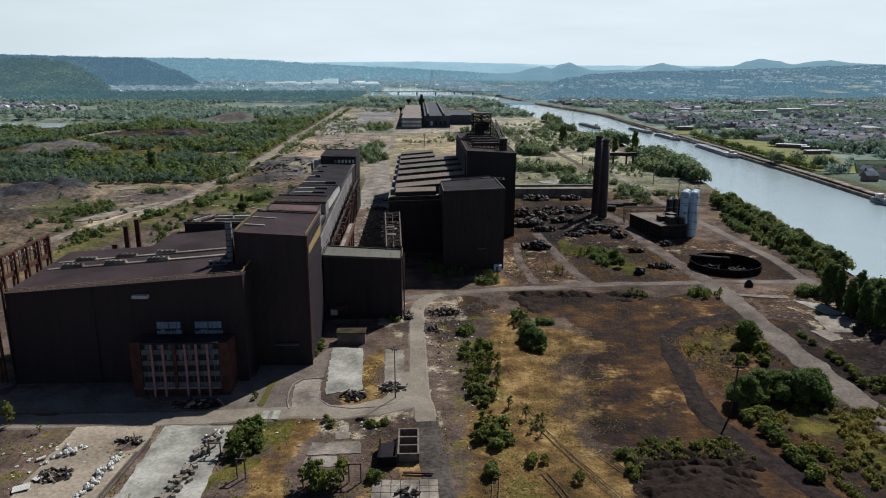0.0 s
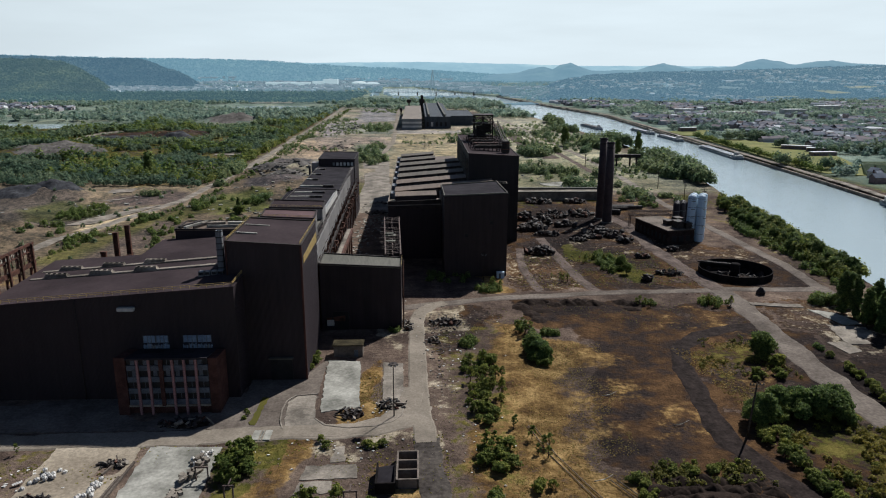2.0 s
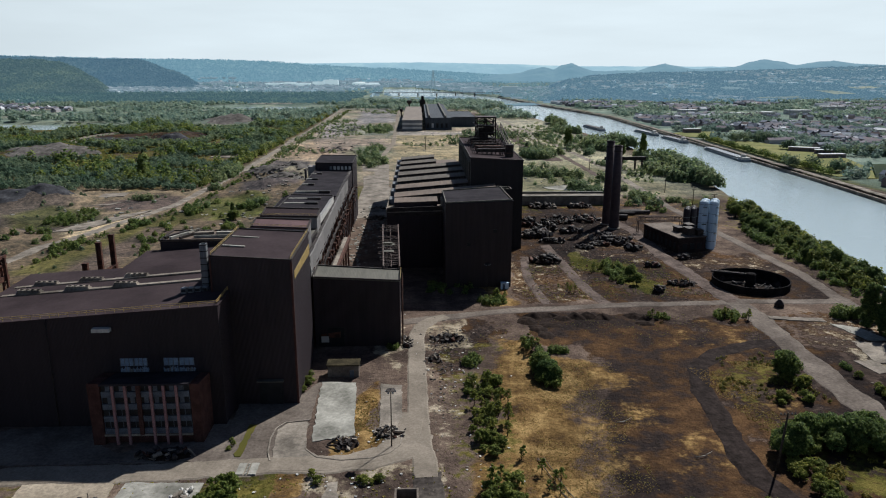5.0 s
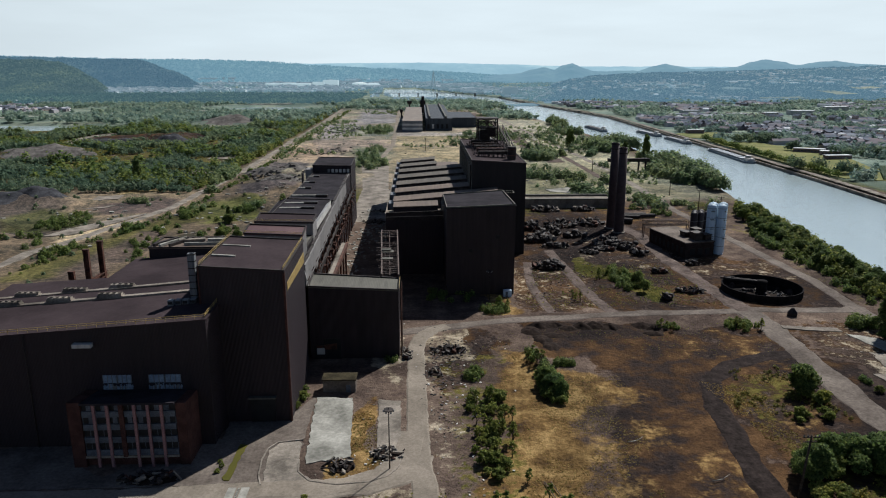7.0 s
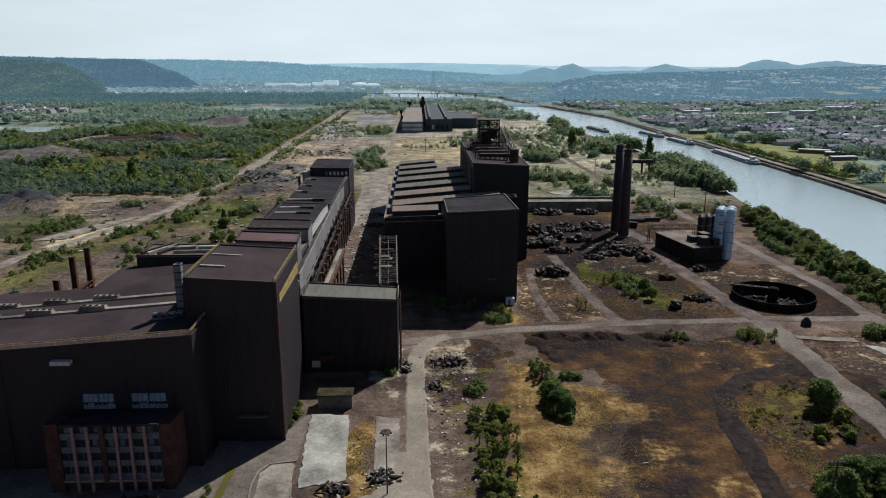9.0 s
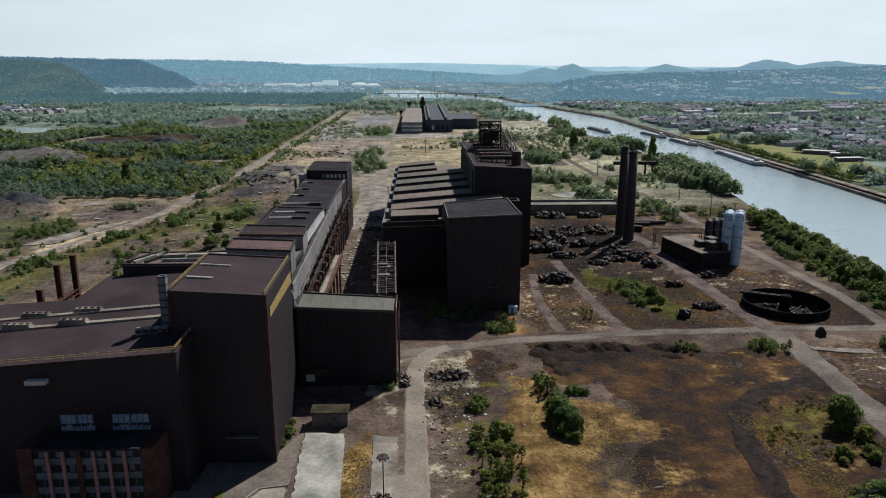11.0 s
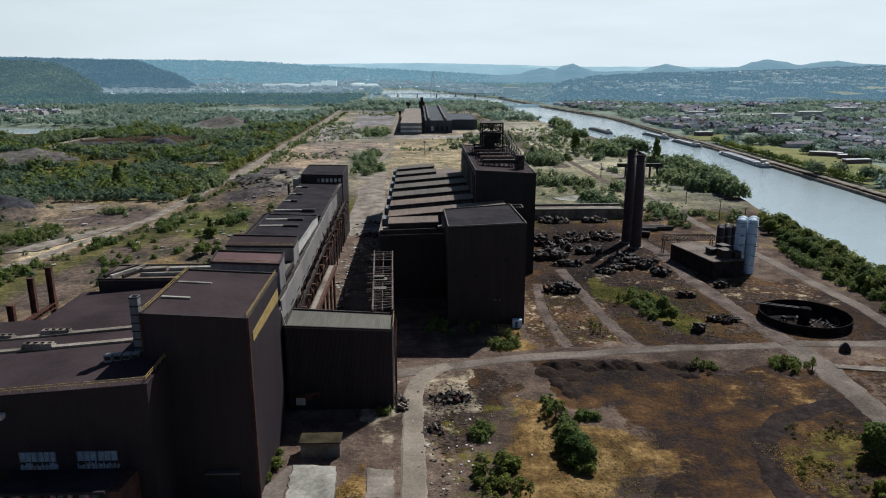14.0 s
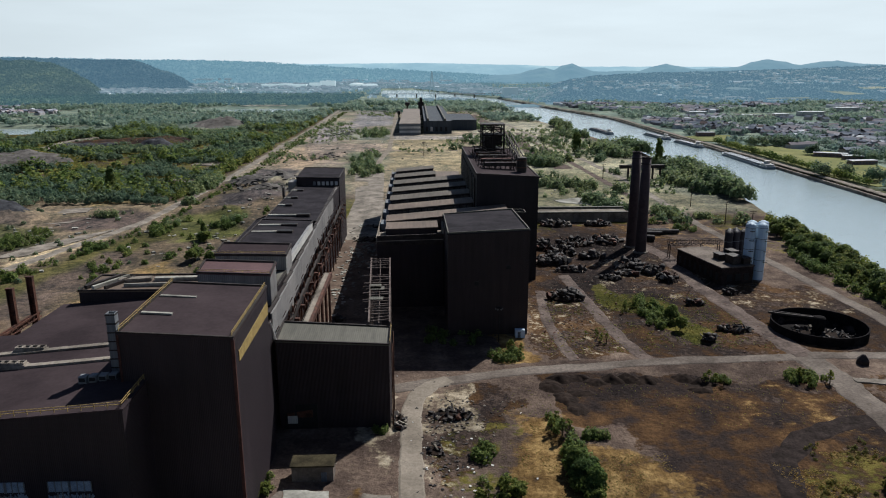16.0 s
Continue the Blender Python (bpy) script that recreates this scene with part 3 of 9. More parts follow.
XS = axis([(-5200, 160), (-2400, 60), (-1000, 16), (-300, 5), (-130, 2), (0, 1.3), (130, 2), (175, 4), (260, 8), (420, 25), (1000, 60), (2600, 200), (5200, 0)])
YS = axis([(-1500, 150), (-200, 30), (60, 6), (110, 1.4), (280, 2), (330, 3), (480, 5), (700, 10), (1200, 22), (2600, 70), (5000, 0)])
GX, GY = np.meshgrid(XS, YS)
GZ = ground_height(GX, GY)
gv = np.stack([GX.ravel(), GY.ravel(), GZ.ravel()], 1)
nx, ny = len(XS), len(YS)
ii = (np.arange(ny - 1)[:, None] * nx + np.arange(nx - 1)[None, :]).ravel()
me = raw_mesh("ground", gv, np.stack([ii, ii + 1, ii + nx + 1, ii + nx], 1), M_GROUND, True)
cover = np.zeros((len(gv), 4), np.float32)
wob_x, wob_y = GX + 20 * (fbm(GX, GY, 16, 21, 4) - 0.5), GY + 20 * (fbm(GX, GY, 16, 31, 4) - 0.5)
for channel, zones in ((0, DRY), (1, GREEN), (2, SLAG), (3, PALE)):
    for poly, soft, strength in zones:
        v = inside(wob_x.ravel(), wob_y.ravel(), poly, soft) * strength
        cover[:, channel] = np.maximum(cover[:, channel], v)
# broad patches far off: bare, grassed, green and grey by turns
away = smooth(380, 520, GY).ravel()
wave = smooth(0.40, 0.60, fbm(GX, GY, 75, 141, 3)).ravel()
cover[:, 0] *= 1 - away * 0.75 * (1 - wave)
cover[:, 3] *= 1 - away * (0.45 + 0.5 * wave)
cover[:, 3] *= 1 - 0.3 * away * wave * smooth(0.35, 0.6, fbm(GX, GY, 50, 143, 3)).ravel()
works_land = away * ((GX > -150) & (GX < 200) & (GY < 1700)).ravel()
cover[:, 1] = np.maximum(cover[:, 1], works_land * 0.75 * smooth(0.50, 0.62, fbm(GX, GY, 60, 145, 3)).ravel())
cover[:, 2] = np.maximum(cover[:, 2], works_land * (GX < 90).ravel() * 0.7 * smooth(0.54, 0.64, fbm(GX, GY, 50, 147, 3)).ravel())
left_yard = (smooth(300, 340, GY) * (GX < -58) * (GX > -300) * (GY < 540)).ravel()
cover[:, 1] = np.maximum(cover[:, 1], left_yard * 0.5 * smooth(0.48, 0.60, fbm(GX * 1.6, GY * 0.7, 34, 149, 3)).ravel())
cover[:, 2] = np.maximum(cover[:, 2], left_yard * 0.6 * smooth(0.54, 0.62, fbm(GX * 1.6, GY * 0.7, 34, 151, 3)).ravel())
far_green = np.maximum(smooth(-150, -175, GX) * smooth(430, 520, GY), np.maximum(smooth(325, 345, GX), smooth(1500, 1800, GY)))
far_green = far_green * (1 - 0.3 * smooth(0.50, 0.56, fbm(GX, GY, 110, 41, 3)) * (GY < 1300) * (GX < 0))
cover[:, 1] = np.maximum(cover[:, 1], (far_green * 0.85 * (1 - np.minimum(1, 1.3 * cover[:, 2].reshape(GX.shape)))).ravel())
att = me.color_attributes.new("cover", "FLOAT_COLOR", "POINT")
att.data.foreach_set("color", cover.ravel())
# where the haze-tinted valley colours take over, mostly by distance
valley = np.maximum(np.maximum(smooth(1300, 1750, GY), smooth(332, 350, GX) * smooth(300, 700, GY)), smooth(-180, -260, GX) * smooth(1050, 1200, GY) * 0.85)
works = np.maximum(smooth(500, 640, GY) * smooth(-160, -150, GX), smooth(60, 76, GX) * smooth(490, 520, GY)) * smooth(232, 205, GX) * (1 - smooth(1400, 1650, GY)) * (0.75 + 0.25 * smooth(0.4, 0.6, fbm(GX, GY, 60, 161, 3)))
works = np.maximum(works, smooth(-62, -72, GX) * smooth(285, 330, GY) * smooth(640, 560, GY) * smooth(-420, -340, GX) * 0.92)
# what lies where on the works land: outline, soft edge, colour
LAND = [(((-330, 660), (-150, 640), (-58, 560), (-58, 290), (-330, 290)), 8, (0.112, 0.090, 0.066)),
        (((-273, 532), (-236, 556), (-189, 550), (-150, 545), (-150, 470), (-185, 445), (-217, 462)), 8, (0.200, 0.160, 0.112)),
        (((-225, 590), (-212, 612), (-182, 562), (-209, 545)), 8, (0.235, 0.175, 0.090)),
        (((-207, 487), (-182, 524), (-160, 513), (-160, 477), (-188, 469)), 6, (0.098, 0.078, 0.072)),
        (((-380, 560), (-285, 532), (-252, 527), (-220, 472), (-198, 462), (-196, 413), (-215, 402), (-380, 390)), 6, (0.085, 0.073, 0.064)),
        (((-232, 478), (-200, 470), (-196, 430), (-222, 420), (-244, 450)), 6, (0.062, 0.066, 0.032)),
        (((-192, 407), (-183, 434), (-175, 455), (-168, 463), (-166, 442), (-173, 413), (-180, 393)), 3, (0.40, 0.325, 0.215)),
        (((-178, 330), (-158, 424), (-144, 485), (-129, 467), (-141, 411), (-154, 358), (-163, 330)), 4, (0.088, 0.084, 0.034)),
        (((-144, 320), (-137, 377), (-134, 414), (-146, 417), (-155, 378), (-160, 325)), 4, (0.082, 0.066, 0.058)),
        (((-132, 330), (-116, 400), (-112, 380), (-118, 330)), 5, (0.205, 0.145, 0.070)),
        (((-140, 500), (-107, 515), (-96, 458), (-122, 440)), 6, (0.085, 0.092, 0.034)),
        (((-134, 600), (-104, 612), (-88, 565), (-121, 528)), 6, (0.066, 0.060, 0.062)),
        (((-138, 715), (-100, 700), (-98, 640), (-136, 650)), 6, (0.105, 0.094, 0.092)),
        # farther zones: colours greyed and paled, with haze painted in
        (((-138, 765), (-126, 930), (-84, 760), (-98, 712), (-125, 722)), 8, (0.30, 0.235, 0.170)),
        (((-151, 1113), (-106, 1205), (-90, 962), (-120, 931)), 10, (0.285, 0.265, 0.260)),
        (((-25, 960), (48, 957), (50, 640), (-23, 700)), 10, (0.265, 0.228, 0.150)),
        (((-124, 916), (-40, 914), (-38, 720), (-84, 740)), 12, (0.215, 0.180, 0.150)),
        (((-70, 830), (-38, 830), (-34, 700), (-60, 700)), 8, (0.120, 0.135, 0.095)),
        (((-110, 1531), (-48, 1617), (-39, 1203), (-92, 1156)), 12, (0.205, 0.200, 0.205)),
        (((-100, 1140), (-40, 1140), (-36, 960), (-84, 960)), 10, (0.180, 0.190, 0.155)),
        (((-35, 1010), (100, 1010), (98, 965), (-30, 965)), 6, (0.34, 0.315, 0.29)),
        (((60, 660), (150, 700), (190, 520), (60, 515)), 10, (0.205, 0.200, 0.135)),
        (((80, 900), (200, 900), (210, 640), (100, 700)), 12, (0.300, 0.290, 0.205)),
        (((90, 1350), (190, 1350), (190, 900), (90, 900)), 14, (0.310, 0.300, 0.235))]
land = np.full((len(gv), 4), 1.0, np.float32)
tone = smooth(0.38, 0.62, fbm(GX, GY, 70, 161, 4)).ravel()[:, None]
land[:, :3] = np.array((0.165, 0.170, 0.128)) * (1 - tone) + np.array((0.258, 0.222, 0.170)) * tone
for poly, soft, colour in LAND:
    far = np.clip(GY / 600, 0.7, 2).ravel()
    v = inside(GX.ravel() + far * (wob_x - GX).ravel(), GY.ravel() + far * (wob_y - GY).ravel(), poly, soft)[:, None]
    land[:, :3] = land[:, :3] * (1 - v) + np.array(colour) * v
me.color_attributes.new("land", "FLOAT_COLOR", "POINT").data.foreach_set("color", land.ravel())
me.attributes.new("works", "FLOAT", "POINT").data.foreach_set("value", works.ravel().astype(np.float32))
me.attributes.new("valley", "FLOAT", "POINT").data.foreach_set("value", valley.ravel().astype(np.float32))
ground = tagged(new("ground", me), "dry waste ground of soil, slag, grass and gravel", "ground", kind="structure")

bm = B()
v = [bm.verts.new((x, y, -4.0)) for x, y in ((-1600, -600), (800, -600), (800, 3300), (-1600, 3300))]
bm.faces.new(v)
tagged(part("water", bm, M_WATER), "grey-green river water with a light ripple", "river", kind="structure")


def ribbon(name, label, line, width, material, z=0.12, category="road", skirt=1.1, drop=0.5):
    """A road's surface: a sheet of some thickness along a line."""
    bm = B()
    pts = []
    for (x0, y0), (x1, y1) in zip(line, line[1:]):
        k = max(1, int(math.hypot(x1 - x0, y1 - y0) / 1.6))
        pts += [(x0 + (x1 - x0) * i / k, y0 + (y1 - y0) * i / k) for i in range(k)]
    pts.append(line[-1])
    rows = []
    for i, (x, y) in enumerate(pts):
        a, b = pts[max(i - 1, 0)], pts[min(i + 1, len(pts) - 1)]
        d = Vector((b[0] - a[0], b[1] - a[1])).normalized()
        s = Vector((d.y, -d.x))
        w0 = width / 2 * (0.9 + 0.25 * noise.noise((x * 0.12, y * 0.12, 1)) + 0.13 * noise.noise((x * 0.45, y * 0.45, 3)))
        w1 = width / 2 * (0.9 + 0.25 * noise.noise((x * 0.12, y * 0.12, 7)) + 0.13 * noise.noise((x * 0.45, y * 0.45, 5)))
        g = [float(ground_height(np.array(float(x + s.x * w)), np.array(float(y + s.y * w)))) for w in (-w0, 0, w1)]
        top = max(g) + z
        rows.append([bm.verts.new((x - s.x * (w0 + skirt), y - s.y * (w0 + skirt), top - drop)), bm.verts.new((x - s.x * w0, y - s.y * w0, top)),
                     bm.verts.new((x + s.x * w1, y + s.y * w1, top)), bm.verts.new((x + s.x * (w1 + skirt), y + s.y * (w1 + skirt), top - drop))])
    for a, b in zip(rows, rows[1:]):
        for j in range(3):
            bm.faces.new((a[j], a[j + 1], b[j + 1], b[j]))
    return tagged(part(name, bm, material), label, category, kind="structure")


def slab(name, label, poly, material, z=0.25, category="pavement"):
    """A concrete slab with a broken outline."""
    bm = B()
    out = []
    for (x0, y0), (x1, y1) in zip(poly, poly[1:] + poly[:1]):
        k = max(1, int(math.hypot(x1 - x0, y1 - y0) / 1.5))
        for i in range(k):
            x, y = x0 + (x1 - x0) * i / k, y0 + (y1 - y0) * i / k
            out.append((x + 0.7 * noise.noise((x * 0.6, y * 0.6, 3)), y + 0.7 * noise.noise((x * 0.6, y * 0.6, 9))))
    f = bm.faces.new([bm.verts.new((x, y, -0.8)) for x, y in out])
    r = bmesh.ops.extrude_face_region(bm, geom=[f])
    for e in r["geom"]:
        if isinstance(e, bmesh.types.BMVert):
            e.co.z = z
    return tagged(part(name, bm, material), label, category, kind="structure")


M_RUT = plain("rutted_slag_soil", (0.013, 0.0095, 0.0085), (0.038, 0.028, 0.025), 0.35, 0.95, 0, 0.6, 1.5, 0.3)
ribbon("road", "dark gravel lane beside the dry plot", [(6, 100), (3.7, 134), (1.5, 166)], 6.5, M_FORECOURT, 0.1)
ribbon("road", "dusty road bend at the junction", [(-34, 170), (-16, 171.5), (-8, 175), (-3.5, 182), (-1.2, 194)], 6.5, M_ROAD, 0.23)
ribbon("road", "dusty asphalt road through the works", [(1.5, 164), (0, 183), (-0.7, 221), (-0.9, 248), (0.6, 258), (4.5, 264.5), (10, 268.2)], 5.4, M_ROAD, 0.16)
ribbon("road", "dusty asphalt cross road past the works", [(-6, 262), (3.6, 266), (25, 271.5), (70, 278), (123, 281), (160, 280.5), (167, 284)], 5.2, M_OLD_ROAD, 0.14)
ribbon("road", "dusty road along the shaded office front", [(-150, 167), (-106, 167.5), (-64, 168), (-33, 170), (-12, 171), (-3, 176), (0, 184)], 7.5, M_ROAD, 0.18)
ribbon("road", "cracked concrete road between waste plots", [(121, 100), (119.4, 165), (119, 194), (119.4, 210), (120.6, 233), (122.6, 260), (121.8, 278)], 9.2, M_OLD_ROAD, 0.12)
ribbon("road", "rutted brown track through the scrap yard", [(121.5, 280), (118, 321), (117, 360), (119, 400), (112, 440)], 7.0, M_RED_EARTH, 0.1, "road", 1.4, 0.35)
ribbon("road", "pale riverside service road", [(165, 262), (164.5, 287), (167, 317), (166, 343), (164, 394), (161.5, 466), (163, 501)], 5.2, M_OLD_ROAD, 0.16)
ribbon("road", "pale gravel road along the river side", [(163, 499), (164.5, 555), (167, 640), (163, 740), (159, 800), (155, 940), (131, 1374), (120, 1700)], 5.6, M_CONC, 0.15)
ribbon("road", "long straight pale road beside the woods", [(-215, 250), (-195, 326), (-187, 371), (-159, 485), (-152, 621), (-152, 1089), (-160, 1565), (-166, 1900)], 5.4, M_CONC, 0.25)
ribbon("road", "pale dirt track beyond the halls", [(-34, 690), (-35, 762), (-29.5, 860), (-30, 947), (-33, 1150), (-44, 1679)], 5.0, M_ROAD, 0.15)
ribbon("railbed", "brown bed of lifted railway sidings", [(132, 700), (124, 800), (121, 1000), (112, 1200), (104, 1420)], 17.0, M_RED_EARTH, 0.1, "railway bed", 2.0, 0.4)
ribbon("railbed", "brown bed of lifted railway sidings", [(150, 560), (147, 700), (142, 860), (136, 1050)], 5.0, M_RED_EARTH, 0.1, "railway bed", 2.0, 0.4)
ribbon("road", "pale lane across the dry ground", [(-29, 850), (-10, 843), (42, 841)], 5.0, M_ROAD, 0.12)
ribbon("road", "pale lane past the loading bank", [(60, 519), (78, 520), (134, 518), (162, 500)], 4.5, M_OLD_ROAD, 0.2)
ribbon("road", "earth track across the scrap yard", [(49, 280), (47.5, 296), (47, 320), (50, 350)], 3.4, M_RED_EARTH, 0.08, "road", 1.2, 0.35)
ribbon("road", "earth track across the scrap yard", [(72, 280), (68.5, 296), (66, 330), (64, 372)], 4.5, M_RED_EARTH, 0.08, "road", 1.2, 0.35)
ribbon("road", "black slag track curving over the plot", [(95, 106), (90, 118), (84.5, 131), (79, 146), (75.5, 161), (75.5, 174), (78.5, 198), (80.5, 210), (85, 222), (95, 232), (110, 238.5), (123, 240)], 6.0, M_RUT, 0.05, "road", 1.6, 0.35)
slab("pavement", "pale broken concrete slab beside the road", [(-28, 214), (-18, 213), (-16, 183), (-26, 180)], M_CONC_PALE, 0.2)
slab("pavement", "cracked grey concrete apron", [(-35.3, 186), (-33.5, 189.5), (-28.5, 190.5), (-27, 177), (-22.5, 173), (-34, 172.5)], M_CONC, 0.22)
slab("pavement", "broken grey concrete slab with weeds", [(-11, 212), (-5, 211), (-4, 183), (-10, 187)], M_CONC, 0.2)
slab("pavement", "pale concrete storage yard", [(-86, 164.5), (-66, 164), (-66, 125), (-86, 125)], M_CONC_SAND, 0.16)
slab("pavement", "stained pale concrete storage yard", [(-64, 164), (-47, 163.5), (-46, 125), (-64, 125)], M_CONC_PALE, 0.16)
slab("pavement", "grey forecourt before the dark halls", [(-120, 192), (-48, 192), (-48, 203), (-34, 203), (-28, 215), (-28, 172.5), (-120, 172)], M_OLD_ROAD, 0.1)
slab("pavement", "dusty brown street between the halls", [(-33, 250), (-6, 250), (-13, 330), (-14, 440), (-38, 440)], M_TRACK, 0.1)
slab("pavement", "pale broken concrete floor beyond the street", [(-41, 440.5), (-14, 440.5), (-14, 515), (-22, 555), (-27, 684), (-52, 685), (-41, 556)], M_CONC, 0.12)
slab("pavement", "pale sandy clearing on the old yard", [(-200, 408), (-186, 412), (-172, 448), (-166, 470), (-180, 452), (-192, 430)], M_CONC, 0.5)
slab("pavement", "pale sandy clearing on the old yard", [(-232, 480), (-200, 486), (-196, 496), (-228, 494)], M_CONC, 0.5)
slab("pavement", "cracked concrete pad among weeds", [(-98, 395), (-84, 397), (-80, 408), (-96, 406)], M_CONC, 0.35)
slab("pavement", "pale strip of broken concrete", [(126.5, 264.5), (145, 261.5), (145, 257.8), (126.5, 261.5)], M_CONC, 0.2)
slab("pavement", "light concrete pad with broken edges", [(145, 256), (153, 252), (156, 240), (149, 240)], M_CONC_PALE, 0.15)
slab("pavement", "cracked light concrete pad", [(143, 240), (155, 237), (153, 222), (140, 222)], M_CONC, 0.15)
slab("pavement", "cracked light concrete pad", [(134, 224), (141, 224), (141, 216), (136, 214)], M_CONC, 0.12)
slab("pavement", "pale broken concrete floor beyond the halls", [(93, 548), (112, 557), (116, 545), (137, 541), (136, 533), (112, 531), (96, 540)], M_CONC_PALE, 0.3)
slab("verge", "strip of green grass on the forecourt", [(-43.2, 174), (-41.6, 174), (-41.2, 189), (-42.6, 189)], M_WEED, 0.24, "grass verge")
slab("pavement", "pale patch of bare gravel by the woods", [(-198, 640), (-176, 632), (-172, 650), (-196, 662)], M_CONC, 0.6)
slab("pavement", "pale patch of bare gravel by the woods", [(-206, 735), (-174, 730), (-172, 770), (-204, 778)], M_CONC, 0.6)
slab("pavement", "pale gravel track among the spoil mounds", [(-412, 850), (-388, 846), (-394, 900), (-404, 960), (-396, 1000), (-416, 1010), (-424, 950)], M_CONC, 1.0)
slab("pavement", "pale sandy patch on the old yard", [(-222, 528), (-206, 532), (-204, 518), (-220, 512)], M_CONC, 0.62)


def kerb(label, line):
    """A low concrete kerb laid stone by stone along a line."""
    t = thing("kerb", label, "kerb", kind="structure")
    for (x0, y0), (x1, y1) in zip(line, line[1:]):
        n = max(1, round(math.hypot(x1 - x0, y1 - y0) / 2.0))
        for i in range(n):
            f, g = i / n, (i + 0.96) / n
            bm = B()
            beam(bm, (x0 + (x1 - x0) * f, y0 + (y1 - y0) * f, 0.14), (x0 + (x1 - x0) * g, y0 + (y1 - y0) * g, 0.14), 0.32, 0.40)
            part("kerbstone", bm, M_CONC, t)


kerb("worn pale kerb round the concrete apron", [(-34.4, 172), (-35.6, 176), (-36.2, 182), (-35.8, 187), (-34, 190), (-28, 191.2)])
kerb("worn pale kerb along the road bend", [(-27.6, 182), (-27, 177), (-24, 173.2), (-18, 171.6), (-11, 172.4), (-7, 174.4), (-4.6, 178), (-4, 184)])
crossing = thing("road_marking", "faded pale crossing bars on the dusty road", "road marking", kind="structure")
for x0, x1 in ((-40.9, -39.2), (-38.1, -36.4)):
    bm = B()
    box(bm, x0, x1, 166.2, 170.9, 0.1, 0.40)
    part("bar", bm, M_CONC_PALE, crossing)
for k in range(8):
    bm = B()
    box(bm, -38.85, -38.45, 166.2 + 0.6 * k, 166.55 + 0.6 * k, 0.1, 0.40)
    part("bar", bm, M_CONC_PALE, crossing)


def slag_heap(x, y, rx, ry, h, seed, material=M_SLAG, label="rough black slag heap tipped on the plot"):
    """A tipped heap with a lumpy outline and slumped sides."""
    rings, seg = 12, 36
    r, a = np.meshgrid(np.linspace(0, 1, rings), np.linspace(0, 2 * math.pi, seg, endpoint=False), indexing="ij")
    lim = 1 + 0.35 * (fbm(np.cos(a) * 2 + seed, np.sin(a) * 2 + seed, 1, seed, 3) - 0.5) * 2
    px, py = x + rx * r * lim * np.cos(a), y + ry * r * lim * np.sin(a)
    z = ground_height(px, py) + h * (1 - r * r) ** 1.5 * (0.15 + 1.3 * fbm(px, py, 1.2 + 0.35 * rx, seed, 4)) - 0.5 * r
    v = np.stack([px.ravel(), py.ravel(), z.ravel()], 1)
    i, j = np.meshgrid(np.arange(rings - 1), np.arange(seg), indexing="ij")
    k = (j + 1) % seg
    f = np.stack([i * seg + j, (i + 1) * seg + j, (i + 1) * seg + k, i * seg + k], 2).reshape(-1, 4)
    tagged(new("slag_mound", raw_mesh("slag_mound", v, f, material, True)), label, "mound", "slag mounds")


for n, (x, y, rx, ry, h) in enumerate(((38, 262, 4, 5, 2.4), (42, 266.5, 5, 3, 2.6), (47, 267.5, 5, 2.8, 2.2), (52, 265, 4.5, 3, 1.8), (57, 266, 5, 3, 2.8), (62, 266.5, 5, 3, 3.0), (66, 265.5, 4.5, 3.2, 2.6), (41, 255, 3.6, 5, 1.8), (43, 249, 3.2, 5, 1.8), (46, 258, 5, 3, 1.2),
                                      (78, 266, 4, 3.4, 2.6), (82, 263, 4, 3.4, 2.8), (80, 259, 4.5, 3, 2.0), (38, 236, 1.8, 4, 1.8))):
    slag_heap(x, y, rx * 1.2, ry * 1.25, h * 0.62, 200 + n)
slag_heap(61, 128, 19, 22, 1.2, 290, M_SLAG, "low spread bank of black slag")
# tipped loads side by side at the edge of the plot
tip = random.Random(17)
for j in range(10):
    for i in range(8):
        x, y = 49.5 + 3.9 * i + 1.7 * (j % 2) + tip.uniform(-0.7, 0.7), 145 - 3.6 * j + tip.uniform(-0.6, 0.6)
        if x < 76 - 0.35 * abs(y - 141) and x > 47 + 0.22 * (y - 128) and tip.random() < 0.92:
            slag_heap(x, y, tip.uniform(3.0, 4.2), tip.uniform(2.6, 3.6), tip.uniform(1.1, 1.9), 300 + 8 * j + i, M_SLAG, "low load of black slag tipped beside others")
for n, (x, y, rx, ry, h) in enumerate(((-128, 628, 24, 18, 1.6), (-104, 642, 20, 20, 1.2), (-106, 590, 22, 12, 1.8), (-250, 508, 22, 12, 3), (-282, 498, 26, 16, 3.5), (-300, 1180, 50, 40, 2), (-362, 735, 56, 30, 2))):
    slag_heap(x, y, rx, ry, h, 220 + n, M_SLAG_BLUE if n in (3, 4) else M_SLAG_GREY, "grey spoil heap overgrown at its foot")
for n, (x, y, rx, ry, h) in enumerate(((-372, 900, 46, 16, 7), (-336, 872, 36, 14, 5), (-296, 900, 24, 20, 10))):
    slag_heap(x, y, rx, ry, h, 240 + n, M_SLAG_BLUE, "dark slag bank among the woods")
